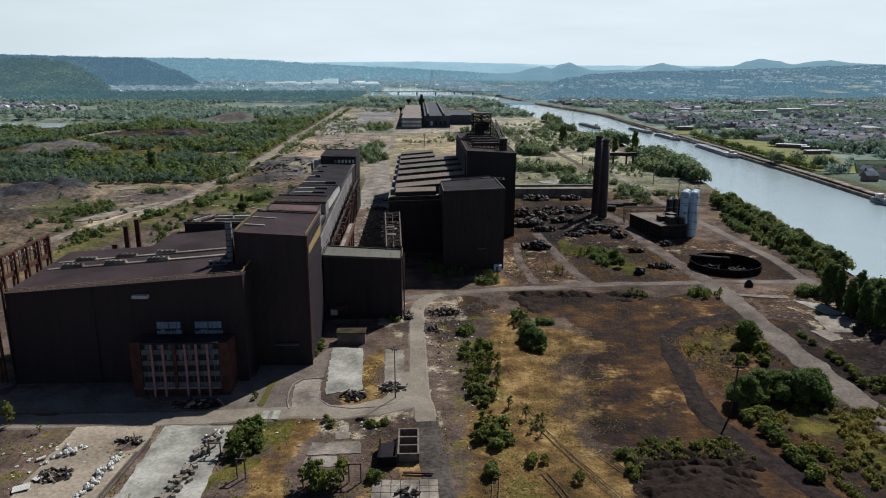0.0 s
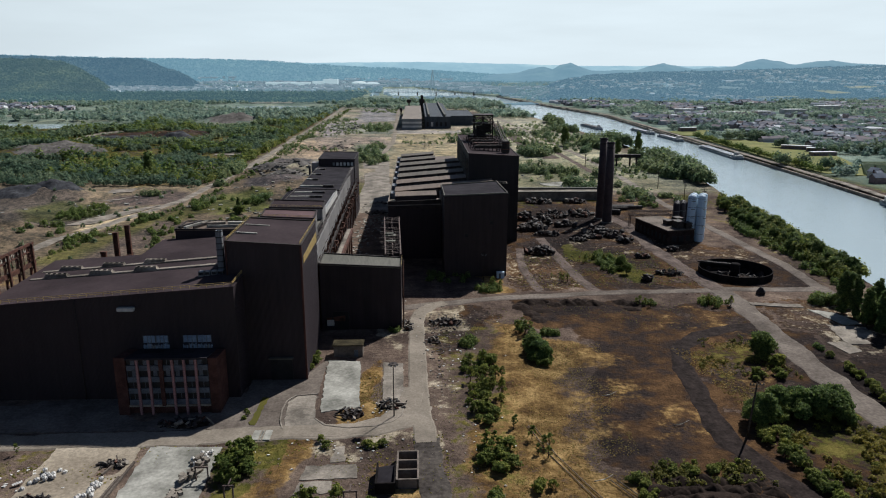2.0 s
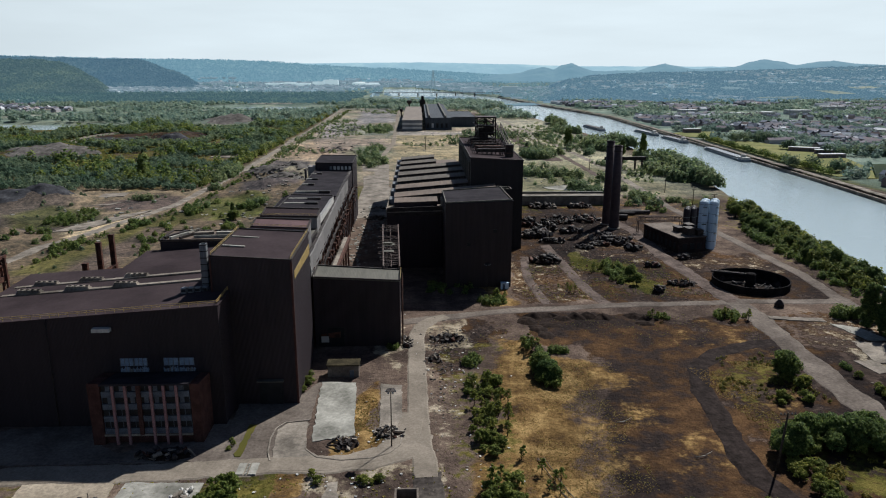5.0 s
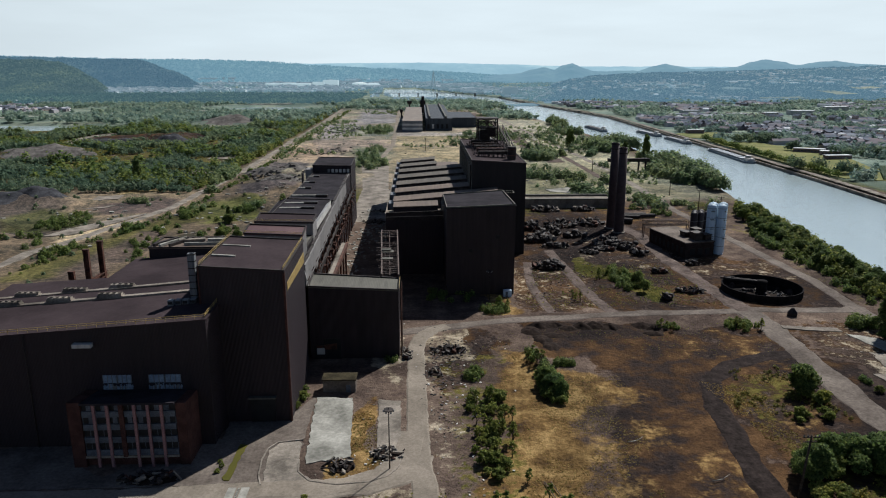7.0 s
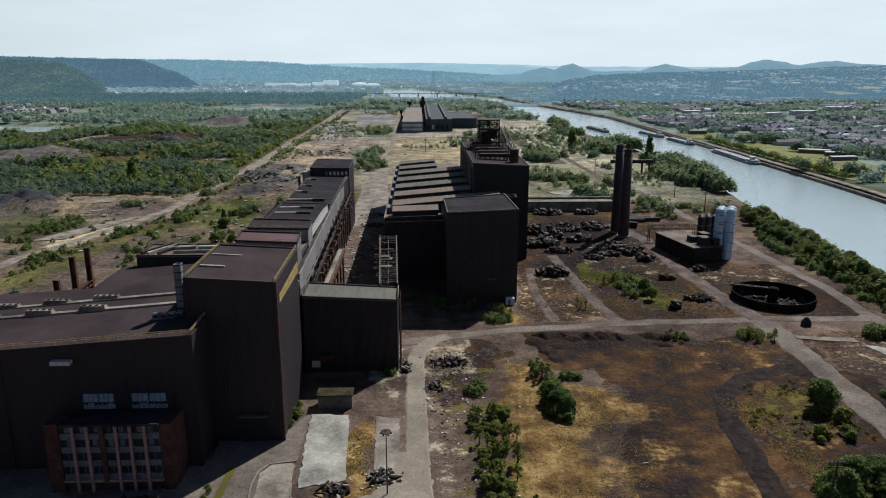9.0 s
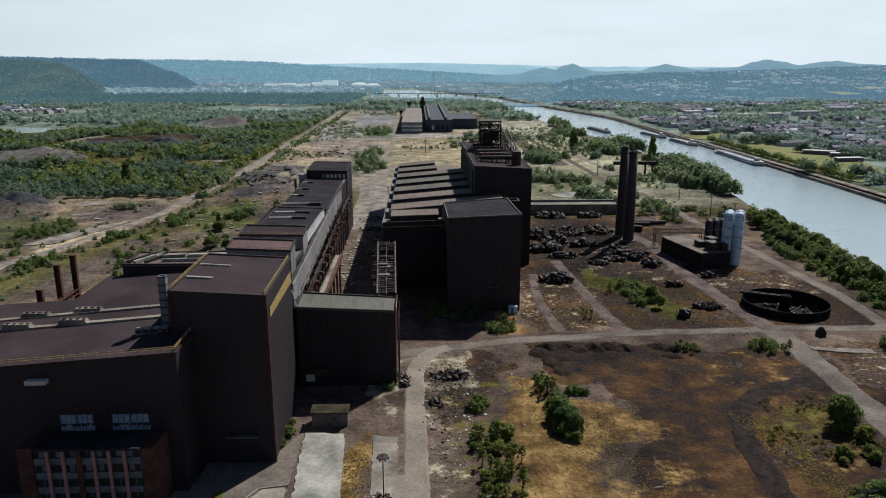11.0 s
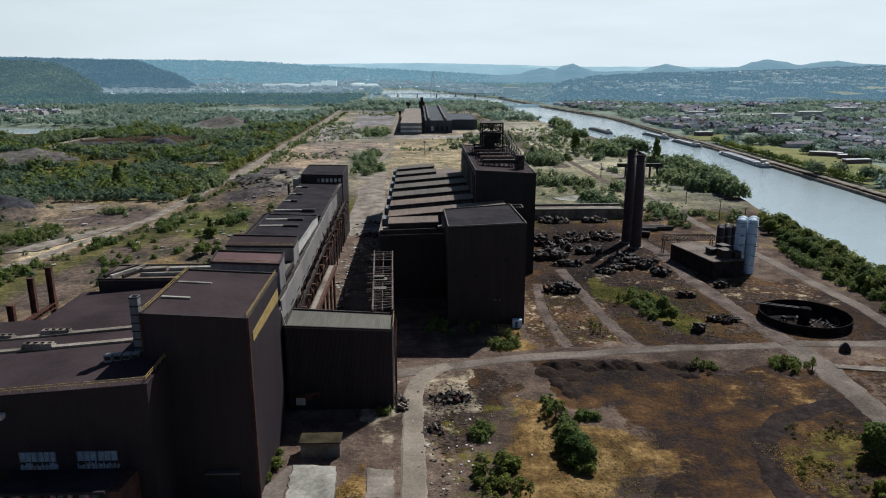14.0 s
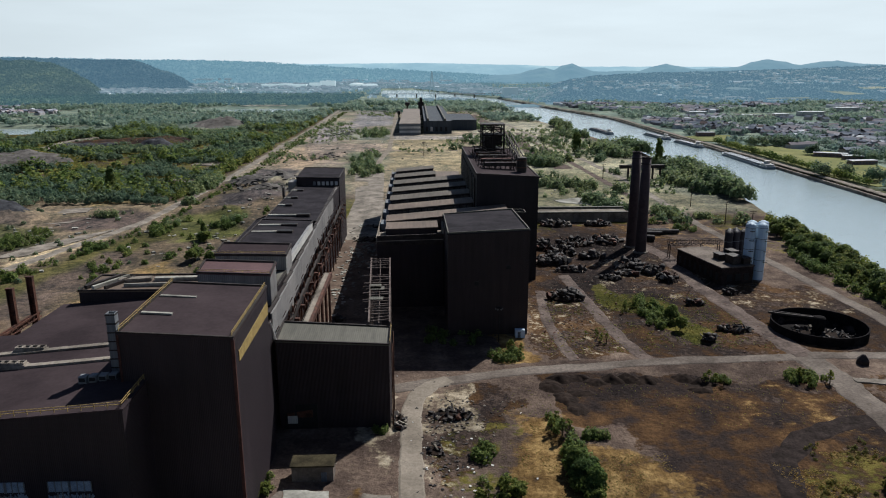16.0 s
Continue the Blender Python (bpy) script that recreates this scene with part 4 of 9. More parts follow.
# ---- the steelworks ----
def rail_fence(parent, pts, h=1.0, step=2.2):
    """A thin yellow guard rail along the points."""
    bm = B()
    for (a, b) in zip(pts, pts[1:]):
        a, b = Vector(a), Vector(b)
        k = max(1, int((b - a).length / step))
        for i in range(k + 1):
            p = a.lerp(b, i / k)
            beam(bm, p, p + Vector((0, 0, h)), 0.09)
        for z in (h, h * 0.55):
            beam(bm, a + Vector((0, 0, z)), b + Vector((0, 0, z)), 0.10)
    return part("guard_rail", bm, M_YELLOW, parent, "faded yellow guard rail")


def coping(parent, x0, x1, y0, y1, t, material=None, w=0.45, h=0.35):
    """A raised rim round a roof."""
    bm = B()
    c = [Vector((x0, y0, t[0])), Vector((x1, y0, t[1])), Vector((x1, y1, t[2])), Vector((x0, y1, t[3]))]
    for a, b in zip(c, c[1:] + c[:1]):
        beam(bm, a + Vector((0, 0, h / 2)), b + Vector((0, 0, h / 2)), w, h)
    return part("coping", bm, material or M_STEEL, parent)


def hall(name, label, x0, x1, y0, y1, tops, wall=None, roof=None, z0=-0.5, rim=True):
    """A clad hall: the walls stand up to just under the roof's sheet."""
    h = thing(name, label, "industrial hall")
    bm = B()
    box(bm, x0, x1, y0, y1, z0, 0, [t - 0.3 for t in tops])
    part("wall", bm, wall or M_CLAD, h)
    bm = B()
    v = [bm.verts.new(p) for p in ((x0 - 0.25, y0 - 0.25, tops[0] - 0.28), (x1 + 0.25, y0 - 0.25, tops[1] - 0.28), (x1 + 0.25, y1 + 0.25, tops[2] - 0.28), (x0 - 0.25, y1 + 0.25, tops[3] - 0.28),
                                   (x0 - 0.25, y0 - 0.25, tops[0]), (x1 + 0.25, y0 - 0.25, tops[1]), (x1 + 0.25, y1 + 0.25, tops[2]), (x0 - 0.25, y1 + 0.25, tops[3]))]
    for f in ((3, 2, 1, 0), (4, 5, 6, 7), (0, 1, 5, 4), (1, 2, 6, 5), (2, 3, 7, 6), (3, 0, 4, 7)):
        bm.faces.new([v[i] for i in f])
    part("roof", bm, roof or M_ROOF, h)
    if rim:
        coping(h, x0, x1, y0, y1, tops)
    return h


# the low wide hall with the office before it
L1 = hall("rolling_hall", "wide low hall clad in dark brown sheet steel", -114, -48.8, 190, 229.5, (27.1, 31.9, 32.6, 28.5), rim=False)
rail_fence(L1, [(-113.8, 190.2, 27.2), (-49, 190.2, 32.0), (-49, 200.8, 32.2)])
for (xa, ya, za), (xb, yb, zb) in (((-112, 210.4, 27.9), (-58, 212.2, 31.75)), ((-112, 217.4, 28.1), (-58, 220.2, 31.9))):
    for k in range(18):
        f, g = k / 18, (k + 0.97) / 18
        bm = B()
        beam(bm, (xa + (xb - xa) * f, ya + (yb - ya) * f, za + (zb - za) * f), (xa + (xb - xa) * g, ya + (yb - ya) * g, za + (zb - za) * g), 1.5, 0.5)
        part("rooflight", bm, M_CONC, L1)
for x, r, z in ((-114.3, 0.22, 27), (-90.3, 0.14, 28.7)):
    bm = B()
    tube(bm, (x, 189.7, 0), (x, 189.7, z), r, seg=8)
    part("downpipe", bm, M_STEEL, L1)
# pale cladding stands in for the sunlight on this canopy
bm = B()
box(bm, -79, -74.8, 188.6, 189.98, 25.6, 26.5)
part("canopy", bm, M_WHITE, L1, "small sheet canopy paled for sunlight")
for i in range(3):
    for row in range(2):
        f = i / 2.0
        x, y = ((-104.8 + 25.6 * f, 211.2 + 0.6 * f), (-103.8 + 24.5 * f, 218.4 + 1.4 * f))[row]
        z = float(np.interp(x, (-114, -48.8), (27.6, 32.2)))
        v = thing("roof_ventilator", "long grey roof ventilator with four open dark hoods", "ventilator", "ventilators on the low hall")
        bm = B()
        box(bm, x - 3.2, x + 3.2, y - 0.9, y + 0.9, z - 0.5, z + 0.85)
        part("base", bm, M_CONC, v)
        for k in range(4):
            bm = B()
            for dx, dy, w, d in ((-0.62, 0, 0.08, 0.7), (0.62, 0, 0.08, 0.7), (0, -0.66, 0.54, 0.08), (0, 0.66, 0.54, 0.08)):
                box(bm, x - 2.25 + 1.5 * k + dx - w, x - 2.25 + 1.5 * k + dx + w, y + dy - d, y + dy + d, z + 0.86, z + 1.35)
            part("cowl", bm, M_CONC, v)
            bm = B()
            box(bm, x - 2.25 + 1.5 * k - 0.53, x - 2.25 + 1.5 * k + 0.53, y - 0.57, y + 0.57, z + 0.86, z + 0.95)
            part("fan_opening", bm, M_DARK, v)
duct = thing("exhaust_duct", "slim grey lattice-braced exhaust duct beside the tower", "duct")
bm = B()
for dx, dy, w, d in ((-0.75, 0, 0.08, 0.83), (0.75, 0, 0.08, 0.83), (0, -0.75, 0.67, 0.08), (0, 0.75, 0.67, 0.08)):
    box(bm, -56.0 + dx - w, -56.0 + dx + w, 206.5 + dy - d, 206.5 + dy + d, 31, 43.2)
part("pipe", bm, M_GREY, duct)
for z in np.arange(32.5, 43.3, 1.75):
    bm = B()
    for dx, dy, w, d in ((-0.87, 0, 0.04, 0.91), (0.87, 0, 0.04, 0.91), (0, -0.87, 0.83, 0.04), (0, 0.87, 0.83, 0.04)):
        box(bm, -56.0 + dx - w, -56.0 + dx + w, 206.5 + dy - d, 206.5 + dy + d, z - 0.12, z + 0.12)
    part("flange", bm, M_STEEL, duct)
for k in range(4):
    f = thing("roof_fan", "small low grey roof fan box", "ventilator", "fans beside the duct")
    x, y = -60.4 + 1.7 * k, 202.0 + 0.3 * k
    bm = B()
    box(bm, x - 0.7, x + 0.7, y - 0.8, y + 0.8, 31.2, 32.6)
    part("housing", bm, M_GREY, f)
    bm = B()
    box(bm, x - 0.55, x + 0.55, y - 0.9, y - 0.81, 31.7, 32.4)
    part("grille", bm, M_DARK, f)

M_SHEETED = plain("blue_grey_sheeting", (0.15, 0.20, 0.28), (0.27, 0.34, 0.42), 0.7, 0.7)
# windows in the low hall's front, above the office
for x0, x1 in ((-73.6, -66.7), (-63.1, -55.3)):
    for k in range(2):
        a = x0 + (x1 - x0) * (0.03 + 0.49 * k)
        w = (x1 - x0) * 0.45
        win = thing("window_1", "pale sheeted-over hall window", "window", kind="structure")
        bm = B()
        box(bm, a, a + w, 189.8, 189.97, 16.4, 18.3)
        part("pane", bm, M_SHEETED, win)
        for q in range(4):
            bm = B()
            box(bm, a + w * q / 3 - 0.06, a + w * q / 3 + 0.06, 189.66, 189.79, 16.3, 18.4)
            part("glazing_bar", bm, M_GREY, win)
    g = thing("graffiti_band", "faded blue and white spray-painted lettering strip", "graffiti", "painted strips under the windows")
    rnd = random.Random(int(x0))
    for q in range(26):
        bm = B()
        a = x0 + (x1 - x0) * q / 26
        hgt = rnd.uniform(0.7, 1.5)
        box(bm, a, a + rnd.uniform(0.15, 0.28), 189.88, 189.97, 14.7, 14.7 + hgt)
        if rnd.random() < 0.6:
            box(bm, a, a + 0.33, 189.9, 189.965, 14.7 + hgt * 0.5, 14.95 + hgt * 0.5)
        part("paint", bm, M_SHEETED if rnd.random() < 0.6 else M_PALE_WALL, g)


def office():
    o = thing("office_block", "four-storey brick and panel office block with pink pilasters", "office building")
    x0, x1, y0, y1 = -77.8, -52.0, 180.5, 189.9
    fx0, fx1 = -75.0, -54.2
    bm = B()
    box(bm, x0, fx0, y0, y1, -0.4, 16.2, (16.0, 16.0, 14.6, 14.6))
    part("wall", bm, M_BRICK, o, "dark red brick end wall")
    bm = B()
    box(bm, fx1, x1, y0 + 0.5, y1, -0.4, 15.6, (15.4, 15.4, 14.4, 14.4))
    part("wall", bm, M_BRICK, o, "dark red brick end wall")
    bm = B()
    box(bm, fx0 + 0.01, fx1 - 0.01, y0 + 0.9, y1, -0.4, 15.4, (15.2, 15.2, 14.2, 14.2))
    part("wall", bm, M_BRICK, o, "dark red brick wall")
    bm = B()
    box(bm, fx0, fx1, y0 - 0.25, y1, 14.2, 16.1, (15.9, 15.9, 14.5, 14.5))
    bm.verts.ensure_lookup_table()
    for q, z in enumerate((15.41, 15.41, 14.22, 14.22)):
        bm.verts[q].co.z = z
    part("roof", bm, M_ROOF_DARK, o)
    bays, pitch = 7, (fx1 - fx0) / 7
    for k in range(bays):
        a = fx0 + k * pitch
        for s in range(4):
            z = 2.9 + s * 3.15
            bm = B()
            box(bm, a + 0.12, a + pitch - 0.12, y0 + 0.25, y0 + 0.88, z - 0.05, z + 1.35)
            sp = part("spandrel", bm, M_PANEL, o)
            bm = B()
            box(bm, a + 0.12, a + pitch - 0.12, y0 + 0.62, y0 + 0.88, z + 1.36, z + 3.08)
            w = part("window", bm, M_DARK, o)
            rnd = random.Random(k * 7 + s)
            for q in range(3):
                if s > 0 and rnd.random() < 0.4:
                    continue
                bm = B()
                c = a + 0.15 + (pitch - 0.3) * q / 2
                box(bm, c - 0.06, c + 0.06, y0 + 0.5, y0 + 0.61, z + 1.36, z + 3.08)
                part("frame", bm, M_PANEL, w)
            if s > 1 and rnd.random() < 0.75:
                bm = B()
                c = a + rnd.uniform(0.2, pitch - 1.3)
                box(bm, c, c + 1.0, y0 + 0.55, y0 + 0.615, z + 1.4, z + 3.05)
                part("pane", bm, M_PANEL, w)
        if k not in (0, 3):
            bm = B()
            box(bm, a - 0.3, a + 0.3, y0 - 0.28, y0 + 0.24, -0.3, 15.4)
            part("pilaster", bm, M_PINK, o, "faded pink pilaster")
    bm = B()
    box(bm, fx0 + 3 * pitch - 0.5, fx0 + 3 * pitch + 0.5, y0 - 0.1, y0 + 0.9, 2.5, 15.4)
    part("pier", bm, M_BRICK, o)
    bm = B()
    box(bm, fx0, fx1, y0 - 0.05, y0 + 0.89, 2.35, 2.84)
    part("floor_edge", bm, M_CONC, o)


office()
hall("rolling_hall", "dark bitumen-roofed rear bay of the low hall", -88, -53.2, 229.8, 252, (29.6, 32.0, 32.0, 29.6), rim=False)
P = hall("roof_house", "low dark parapet house at the back of the low hall", -84, -54, 252.3, 266, (33, 33, 33, 33), M_CLAD, M_ROOF_BROWN)
for k, (xa, ya, xb, yb, w) in enumerate(((-83, 254, -78.5, 264, 1.0), (-81, 253.5, -76, 264, 0.9), (-78, 253.5, -74, 263, 0.7), (-77, 260, -69, 261.5, 2.2), (-68, 261, -56, 261.6, 1.6), (-74, 255.5, -57, 256.4, 0.5))):
    f = thing("roof_beam", "loose pale beam left on the parapet house roof", "beam", "beams on the parapet house")
    bm = B()
    beam(bm, (xa, ya, 33.5), (xb, yb, 33.5), w, 0.8)
    part("beam", bm, (M_STEEL, M_CONC_PALE, M_STEEL, M_CONC, M_CONC_PALE, M_CONC_PALE)[k], f)

# the tower
T = hall("tower_hall", "tall brown sheet-clad tower hall", -53.0, -32.5, 201, 231.0, (41.2, 39.9, 40.3, 41.5))
rail_fence(T, [(-52.8, 201.3, 41.3), (-52.8, 230.8, 41.6)])
rail_fence(T, [(-32.7, 201.3, 40.0), (-32.7, 230.8, 40.4)])
bm = B()
box(bm, -32.48, -32.36, 204.3, 230.5, 34.0, 36.0, (36.0, 36.0, 36.9, 36.9))
part("wall_stripe", bm, M_YELLOW, T, "ochre painted stripe")
bm = B()
box(bm, -32.75, -32.2, 200.72, 201.2, -0.3, 39.6)
box(bm, -53.2, -52.8, 200.75, 200.98, -0.3, 41.0)
part("corner_trim", bm, M_BRICK, T)
for x1, y in ((-45, 221.8), (-46.5, 211.3)):
    bm = B()
    beam(bm, (-52.4, y, 41.5), (x1, y, 41.5 - 0.063 * (x1 + 52.4)), 0.8, 0.3)
    part("roof_strip", bm, M_CONC_PALE, T)
bm = B()
box(bm, -42.6, -36.4, 200.7, 200.97, 0, 6.6)
part("door", bm, M_DARK, T, "dark open vehicle door")
bm = B()
box(bm, -43, -36, 199.6, 200.96, 6.8, 7.1)
part("canopy", bm, M_ROOF_GREY, T)
# the low hall beside the tower
L2 = hall("lean_to_hall", "low dark hall with a ribbed grey sheet roof", -33.3, -6.0, 241, 252, (23.4, 22.0, 22.4, 24.2), M_CLAD, M_ROOF_GREY)
bm = B()
box(bm, -29.3, -24.0, 240.75, 240.98, -0.3, 6.5)
part("door", bm, M_DARK, L2, "dark open doorway")
bm = B()
box(bm, -29.2, -25.2, 240.5, 240.74, 3.2, 6.2, (4.6, 5.2, 5.2, 4.6))
part("door_leaf", bm, M_RUST, L2, "torn rust-orange door leaf")
bm = B()
beam(bm, (-33.2, 241.2, 23.3), (-33.9, 239.5, 28.8), 0.25)
part("brace", bm, M_WHITE, L2)
rail_fence(L2, [(-5.8, 241.2, 22.1), (-5.8, 251.8, 22.5)], 0.9)
bm = B()
tube(bm, (-5.3, 241.6, 0), (-5.3, 241.6, 22), 0.16, seg=8)
tube(bm, (-5.3, 250, 0), (-5.3, 250, 22), 0.16, seg=8)
part("downpipe", bm, M_RUST, L2)
shed = thing("field_shed", "small mossy flat-roofed concrete shed", "shed")
bm = B()
box(bm, -26.6, -17.6, 217.2, 221.2, -0.4, 3.6)
part("wall", bm, M_OLD_ROAD, shed)
bm = B()
box(bm, -26.9, -17.3, 216.8, 221.6, 3.61, 3.95)
# mossy felt, darkened with the shade of the hall painted in
part("roof", bm, plain("shade_darkened_mossy_felt", (0.026, 0.022, 0.014), (0.060, 0.050, 0.030), 0.4, 0.95), shed)
bm = B()
box(bm, -20.2, -19.0, 217.05, 217.18, 0, 2.2)
part("door", bm, M_PANEL, shed)

# the long casting hall
hall("casting_hall", "dark link bay behind the tower hall", -52, -34.5, 231.8, 253, (28, 28, 28, 28))
RED = hall("roof_house", "roof house with a red-brown sheet roof", -54.5, -36.3, 253.2, 261, (37.2, 36.4, 37.6, 38.4), M_PALE_WALL, M_ROOF_RED)
rail_fence(RED, [(-54.3, 253.4, 37.3), (-36.5, 253.4, 36.5)], 0.9)
doorway = thing("doorway", "half-open hall doorway with a pale sheet", "door")
bm = B()
box(bm, -32.2, -28.2, 240.7, 240.98, 0, 4.3)
part("opening", bm, M_DARK, doorway)
bm = B()
box(bm, -31.4, -29.0, 240.45, 240.69, 1.6, 3.6)
part("sheet", bm, M_WHITE, doorway, "pale hanging sheet")
bm = B()
box(bm, -31.6, -29.6, 240.4, 240.68, 3.7, 4.5)
part("sign_board", bm, M_RUST, doorway, "rust-red board")
GREY = hall("roof_house", "grey-blue clad roof house", -56, -36.2, 275, 284, (36.2, 35.8, 36.8, 37.4), M_PALE_WALL, M_ROOF)
rail_fence(GREY, [(-55.8, 275.2, 36.3), (-36.4, 275.2, 35.9)], 0.9)
hall("casting_hall", "low pale flat roof between the roof houses", -56, -36.4, 261.2, 274.8, (31.6, 31.2, 31.2, 31.6), M_CLAD, M_ROOF_GREY)
A1 = hall("casting_hall", "long hall with a black bitumen roof and skylights", -57.6, -38.4, 284.2, 344, (31.6, 31.0, 31.0, 31.6), M_CLAD, M_ROOF_DARK)
A2 = hall("casting_hall", "far bays of the long hall with a black bitumen roof", -57.2, -37.2, 344.2, 424, (31.2, 30.6, 30.8, 31.4), M_CLAD, M_ROOF_DARK)
for owner, x0, x1, y in ((A1, -48.2, -42.6, 324), (A1, -48.6, -42.8, 335), (A2, -46, -40.8, 353), (A2, -54, -51.2, 374), (A2, -54.6, -51.6, 391), (A2, -54.9, -52, 410)):
    bm = B()
    box(bm, x0, x1, y - 1.3, y + 1.3, 30.9, 31.9)
    part("skylight_curb", bm, M_STEEL, owner)
    bm = B()
    box(bm, x0 + 0.3, x1 - 0.3, y - 1.0, y + 1.0, 31.91, 32.0)
    part("skylight", bm, M_DARK, owner, "open dark skylight")
    bm = B()
    left = -57 if owner is A1 or y < 360 else x0 - 3.2
    box(bm, left, x0 - 0.1, y - 0.8, y + 0.8, 31.2, 31.75)
    part("rooflight_strip", bm, M_CONC_PALE, owner, "pale rooflight strip")
bm = B()
box(bm, -38.36, -36.6, 286, 330, 30.7, 33.2, (32.0, 33.2, 33.2, 32.0))
part("gutter_house", bm, M_WHITE, A1, "pale clad raised gutter")
END = hall("roof_house", "dark raised house at the far end of the long hall", -57.5, -36.8, 424.2, 452, (35.4, 35.0, 36, 36.4), M_CLAD, M_ROOF_DARK)
for k in range(6):
    bm = B()
    box(bm, -49.5 + 2.1 * k, -48.2 + 2.1 * k, 423.9, 424.17, 31.6, 33.4)
    part("window", bm, M_WHITE if k else M_GREY, END, "small pale window")
bm = B()
box(bm, -61.5, -57.8, 423, 431, 22, 33.4)
part("side_wall", bm, M_PALE_WALL, END, "pale sheet side wall")
hall("annex", "dark ruined lean-to on the long hall's flank", -69, -57.9, 340, 384, (22, 27, 27, 23), M_STEEL, M_ROOF_DARK)
post = thing("vent_stack", "short dark vent stack on the long hall", "vent stack")
bm = B()
tube(bm, (-57.9, 392, 20), (-57.9, 392, 36), 0.7, seg=10)
part("pipe", bm, M_STEEL, post)

band = thing("crane_runway", "long pale-clad wall band on rusty runway columns", "crane runway")
for k in range(17):
    ya, yb = 243 + 12 * k, 254.8 + 12 * k
    xa, xb = -34.2 - 0.0205 * (ya - 243), -34.2 - 0.0205 * (yb - 243)
    za, zb = 22.6 + 0.006 * (ya - 243), 29.7 + 0.007 * (ya - 243)
    bm = B()
    box(bm, xa - 0.35, xa + 0.05, ya, yb, za, zb)
    part("wall_panel", bm, M_PALE_WALL, band, "pale grey sheet cladding panel")
    bm = B()
    box(bm, xa - 1.2, xa - 0.4, ya, ya + 11.8, zb - 0.2, zb + 0.3)
    part("walkway", bm, M_STEEL, band)
for k in range(18):
    y = 246 + 11.4 * k
    x = -34.0 - 0.0205 * (y - 243)
    bm = B()
    for dx in (-0.5, 0.7):
        beam(bm, (x + dx, y, -0.3), (x + dx, y, 22.8), 0.5)
    for z in range(2, 24, 3):
        beam(bm, (x - 0.5, y, z), (x + 0.7, y, z + 2.4), 0.2)
    box(bm, x - 0.9, x + 2.4, y - 0.5, y + 0.5, 18.4, 19.2)
    part("column", bm, M_RUST, band)
for k in range(17):
    y = 246 + 11.4 * k
    xa, xb = -34.0 - 0.0205 * (y - 243), -34.0 - 0.0205 * (y + 11.4 - 243)
    bm = B()
    beam(bm, (xa + 0.9, y, 20.3), (xb + 0.9, y + 11.38, 20.3), 0.7, 1.5)
    part("girder", bm, M_STEEL, band)
    bm = B()
    beam(bm, (xa + 0.4, y, 13), (xb + 0.4, y + 11.38, 13), 0.3)
    part("tie_bar", bm, M_RUST, band)
rnd = random.Random(5)
for k in range(120):
    y = rnd.uniform(246, 440)
    x = -34.0 - 0.0205 * (y - 243)
    z = rnd.uniform(12, 24)
    bm = B()
    beam(bm, (x + rnd.uniform(0.2, 1.5), y, z), (x + rnd.uniform(0.5, 3), y + rnd.uniform(-5, 5), z + rnd.uniform(-6, 5)), rnd.uniform(0.12, 0.3))
    part("loose_brace", bm, M_RUST, band)
low_run = thing("crane_runway", "rusty lower crane girder on paired columns in the street", "crane runway")
for k in range(7):
    bm = B()
    y = 255 + 9.5 * k
    for dy in (-0.8, 0.8):
        beam(bm, (-29.2, y + dy, -0.3), (-29.2, y + dy, 16.5), 0.6)
    for z in range(2, 16, 3):
        beam(bm, (-29.2, y - 0.8, z), (-29.2, y + 0.8, z + 2.4), 0.18)
    part("column", bm, M_RUST, low_run)
bm = B()
beam(bm, (-29.2, 252.3, 17.4), (-29.2, 318, 17.4), 0.9, 1.7)
part("girder", bm, M_RUST, low_run)
bm = B()
beam(bm, (-31.4, 252.3, 17.9), (-31.4, 318, 17.9), 0.25, 0.3)
part("crane_rail", bm, M_RUST, low_run)
bm = B()
box(bm, -31.6, -29.7, 252.3, 318, 17.9, 18.05)
part("walkway", bm, M_CONC, low_run, "dusty pale walkway plates")

M_FRAME = plain("weathered_frame_steel", (0.050, 0.034, 0.029), (0.150, 0.115, 0.100), 0.5, 0.85)
# the stripped roof frame over the street's edge
skel = thing("roof_frame", "stripped rusty roof frame with broken purlins", "roof frame")
rnd = random.Random(8)
for k in range(8):
    y = 253 + 8.8 * k
    x0, x1 = -11.6 - 0.05 * (y - 252), -6.2 - 0.035 * (y - 252)
    bm = B()
    for x in (x0, x1):
        beam(bm, (x, y, -0.3), (x, y, 23), 0.45)
    part("post", bm, M_FRAME, skel)
bm = B()
for xa, xb in ((-11.6, -14.8), (-6.2, -8.4)):
    beam(bm, (xa, 252.3, 23.4), (xb, 316, 23.4), 0.45, 0.8)
beam(bm, (-9.0, 252.3, 23.4), (-11.6, 316, 23.4), 0.2)
part("long_beam", bm, M_FRAME, skel)
for k in range(30):
    y = 252.6 + 2.13 * k
    if rnd.random() < 0.25:
        continue
    x0, x1 = -11.6 - 0.05 * (y - 252), -6.2 - 0.035 * (y - 252)
    bm = B()
    beam(bm, (x0 - rnd.choice((0, 0, 1.2, 2)), y + rnd.uniform(-0.5, 0.5), 23.7 + rnd.uniform(-0.6, 0.1)), (x1, y + rnd.uniform(-0.3, 0.3), 23.7), 0.28)
    part("purlin", bm, M_FRAME, skel)
for k in range(5):
    y = 268 + rnd.uniform(0, 26)
    x0 = -11.6 - 0.05 * (y - 252)
    bm = B()
    box(bm, x0, x0 + rnd.uniform(2, 5), y, y + rnd.uniform(1.5, 3.5), 23.85, 23.93)
    part("roof_sheet", bm, M_ROOF_GREY, skel)

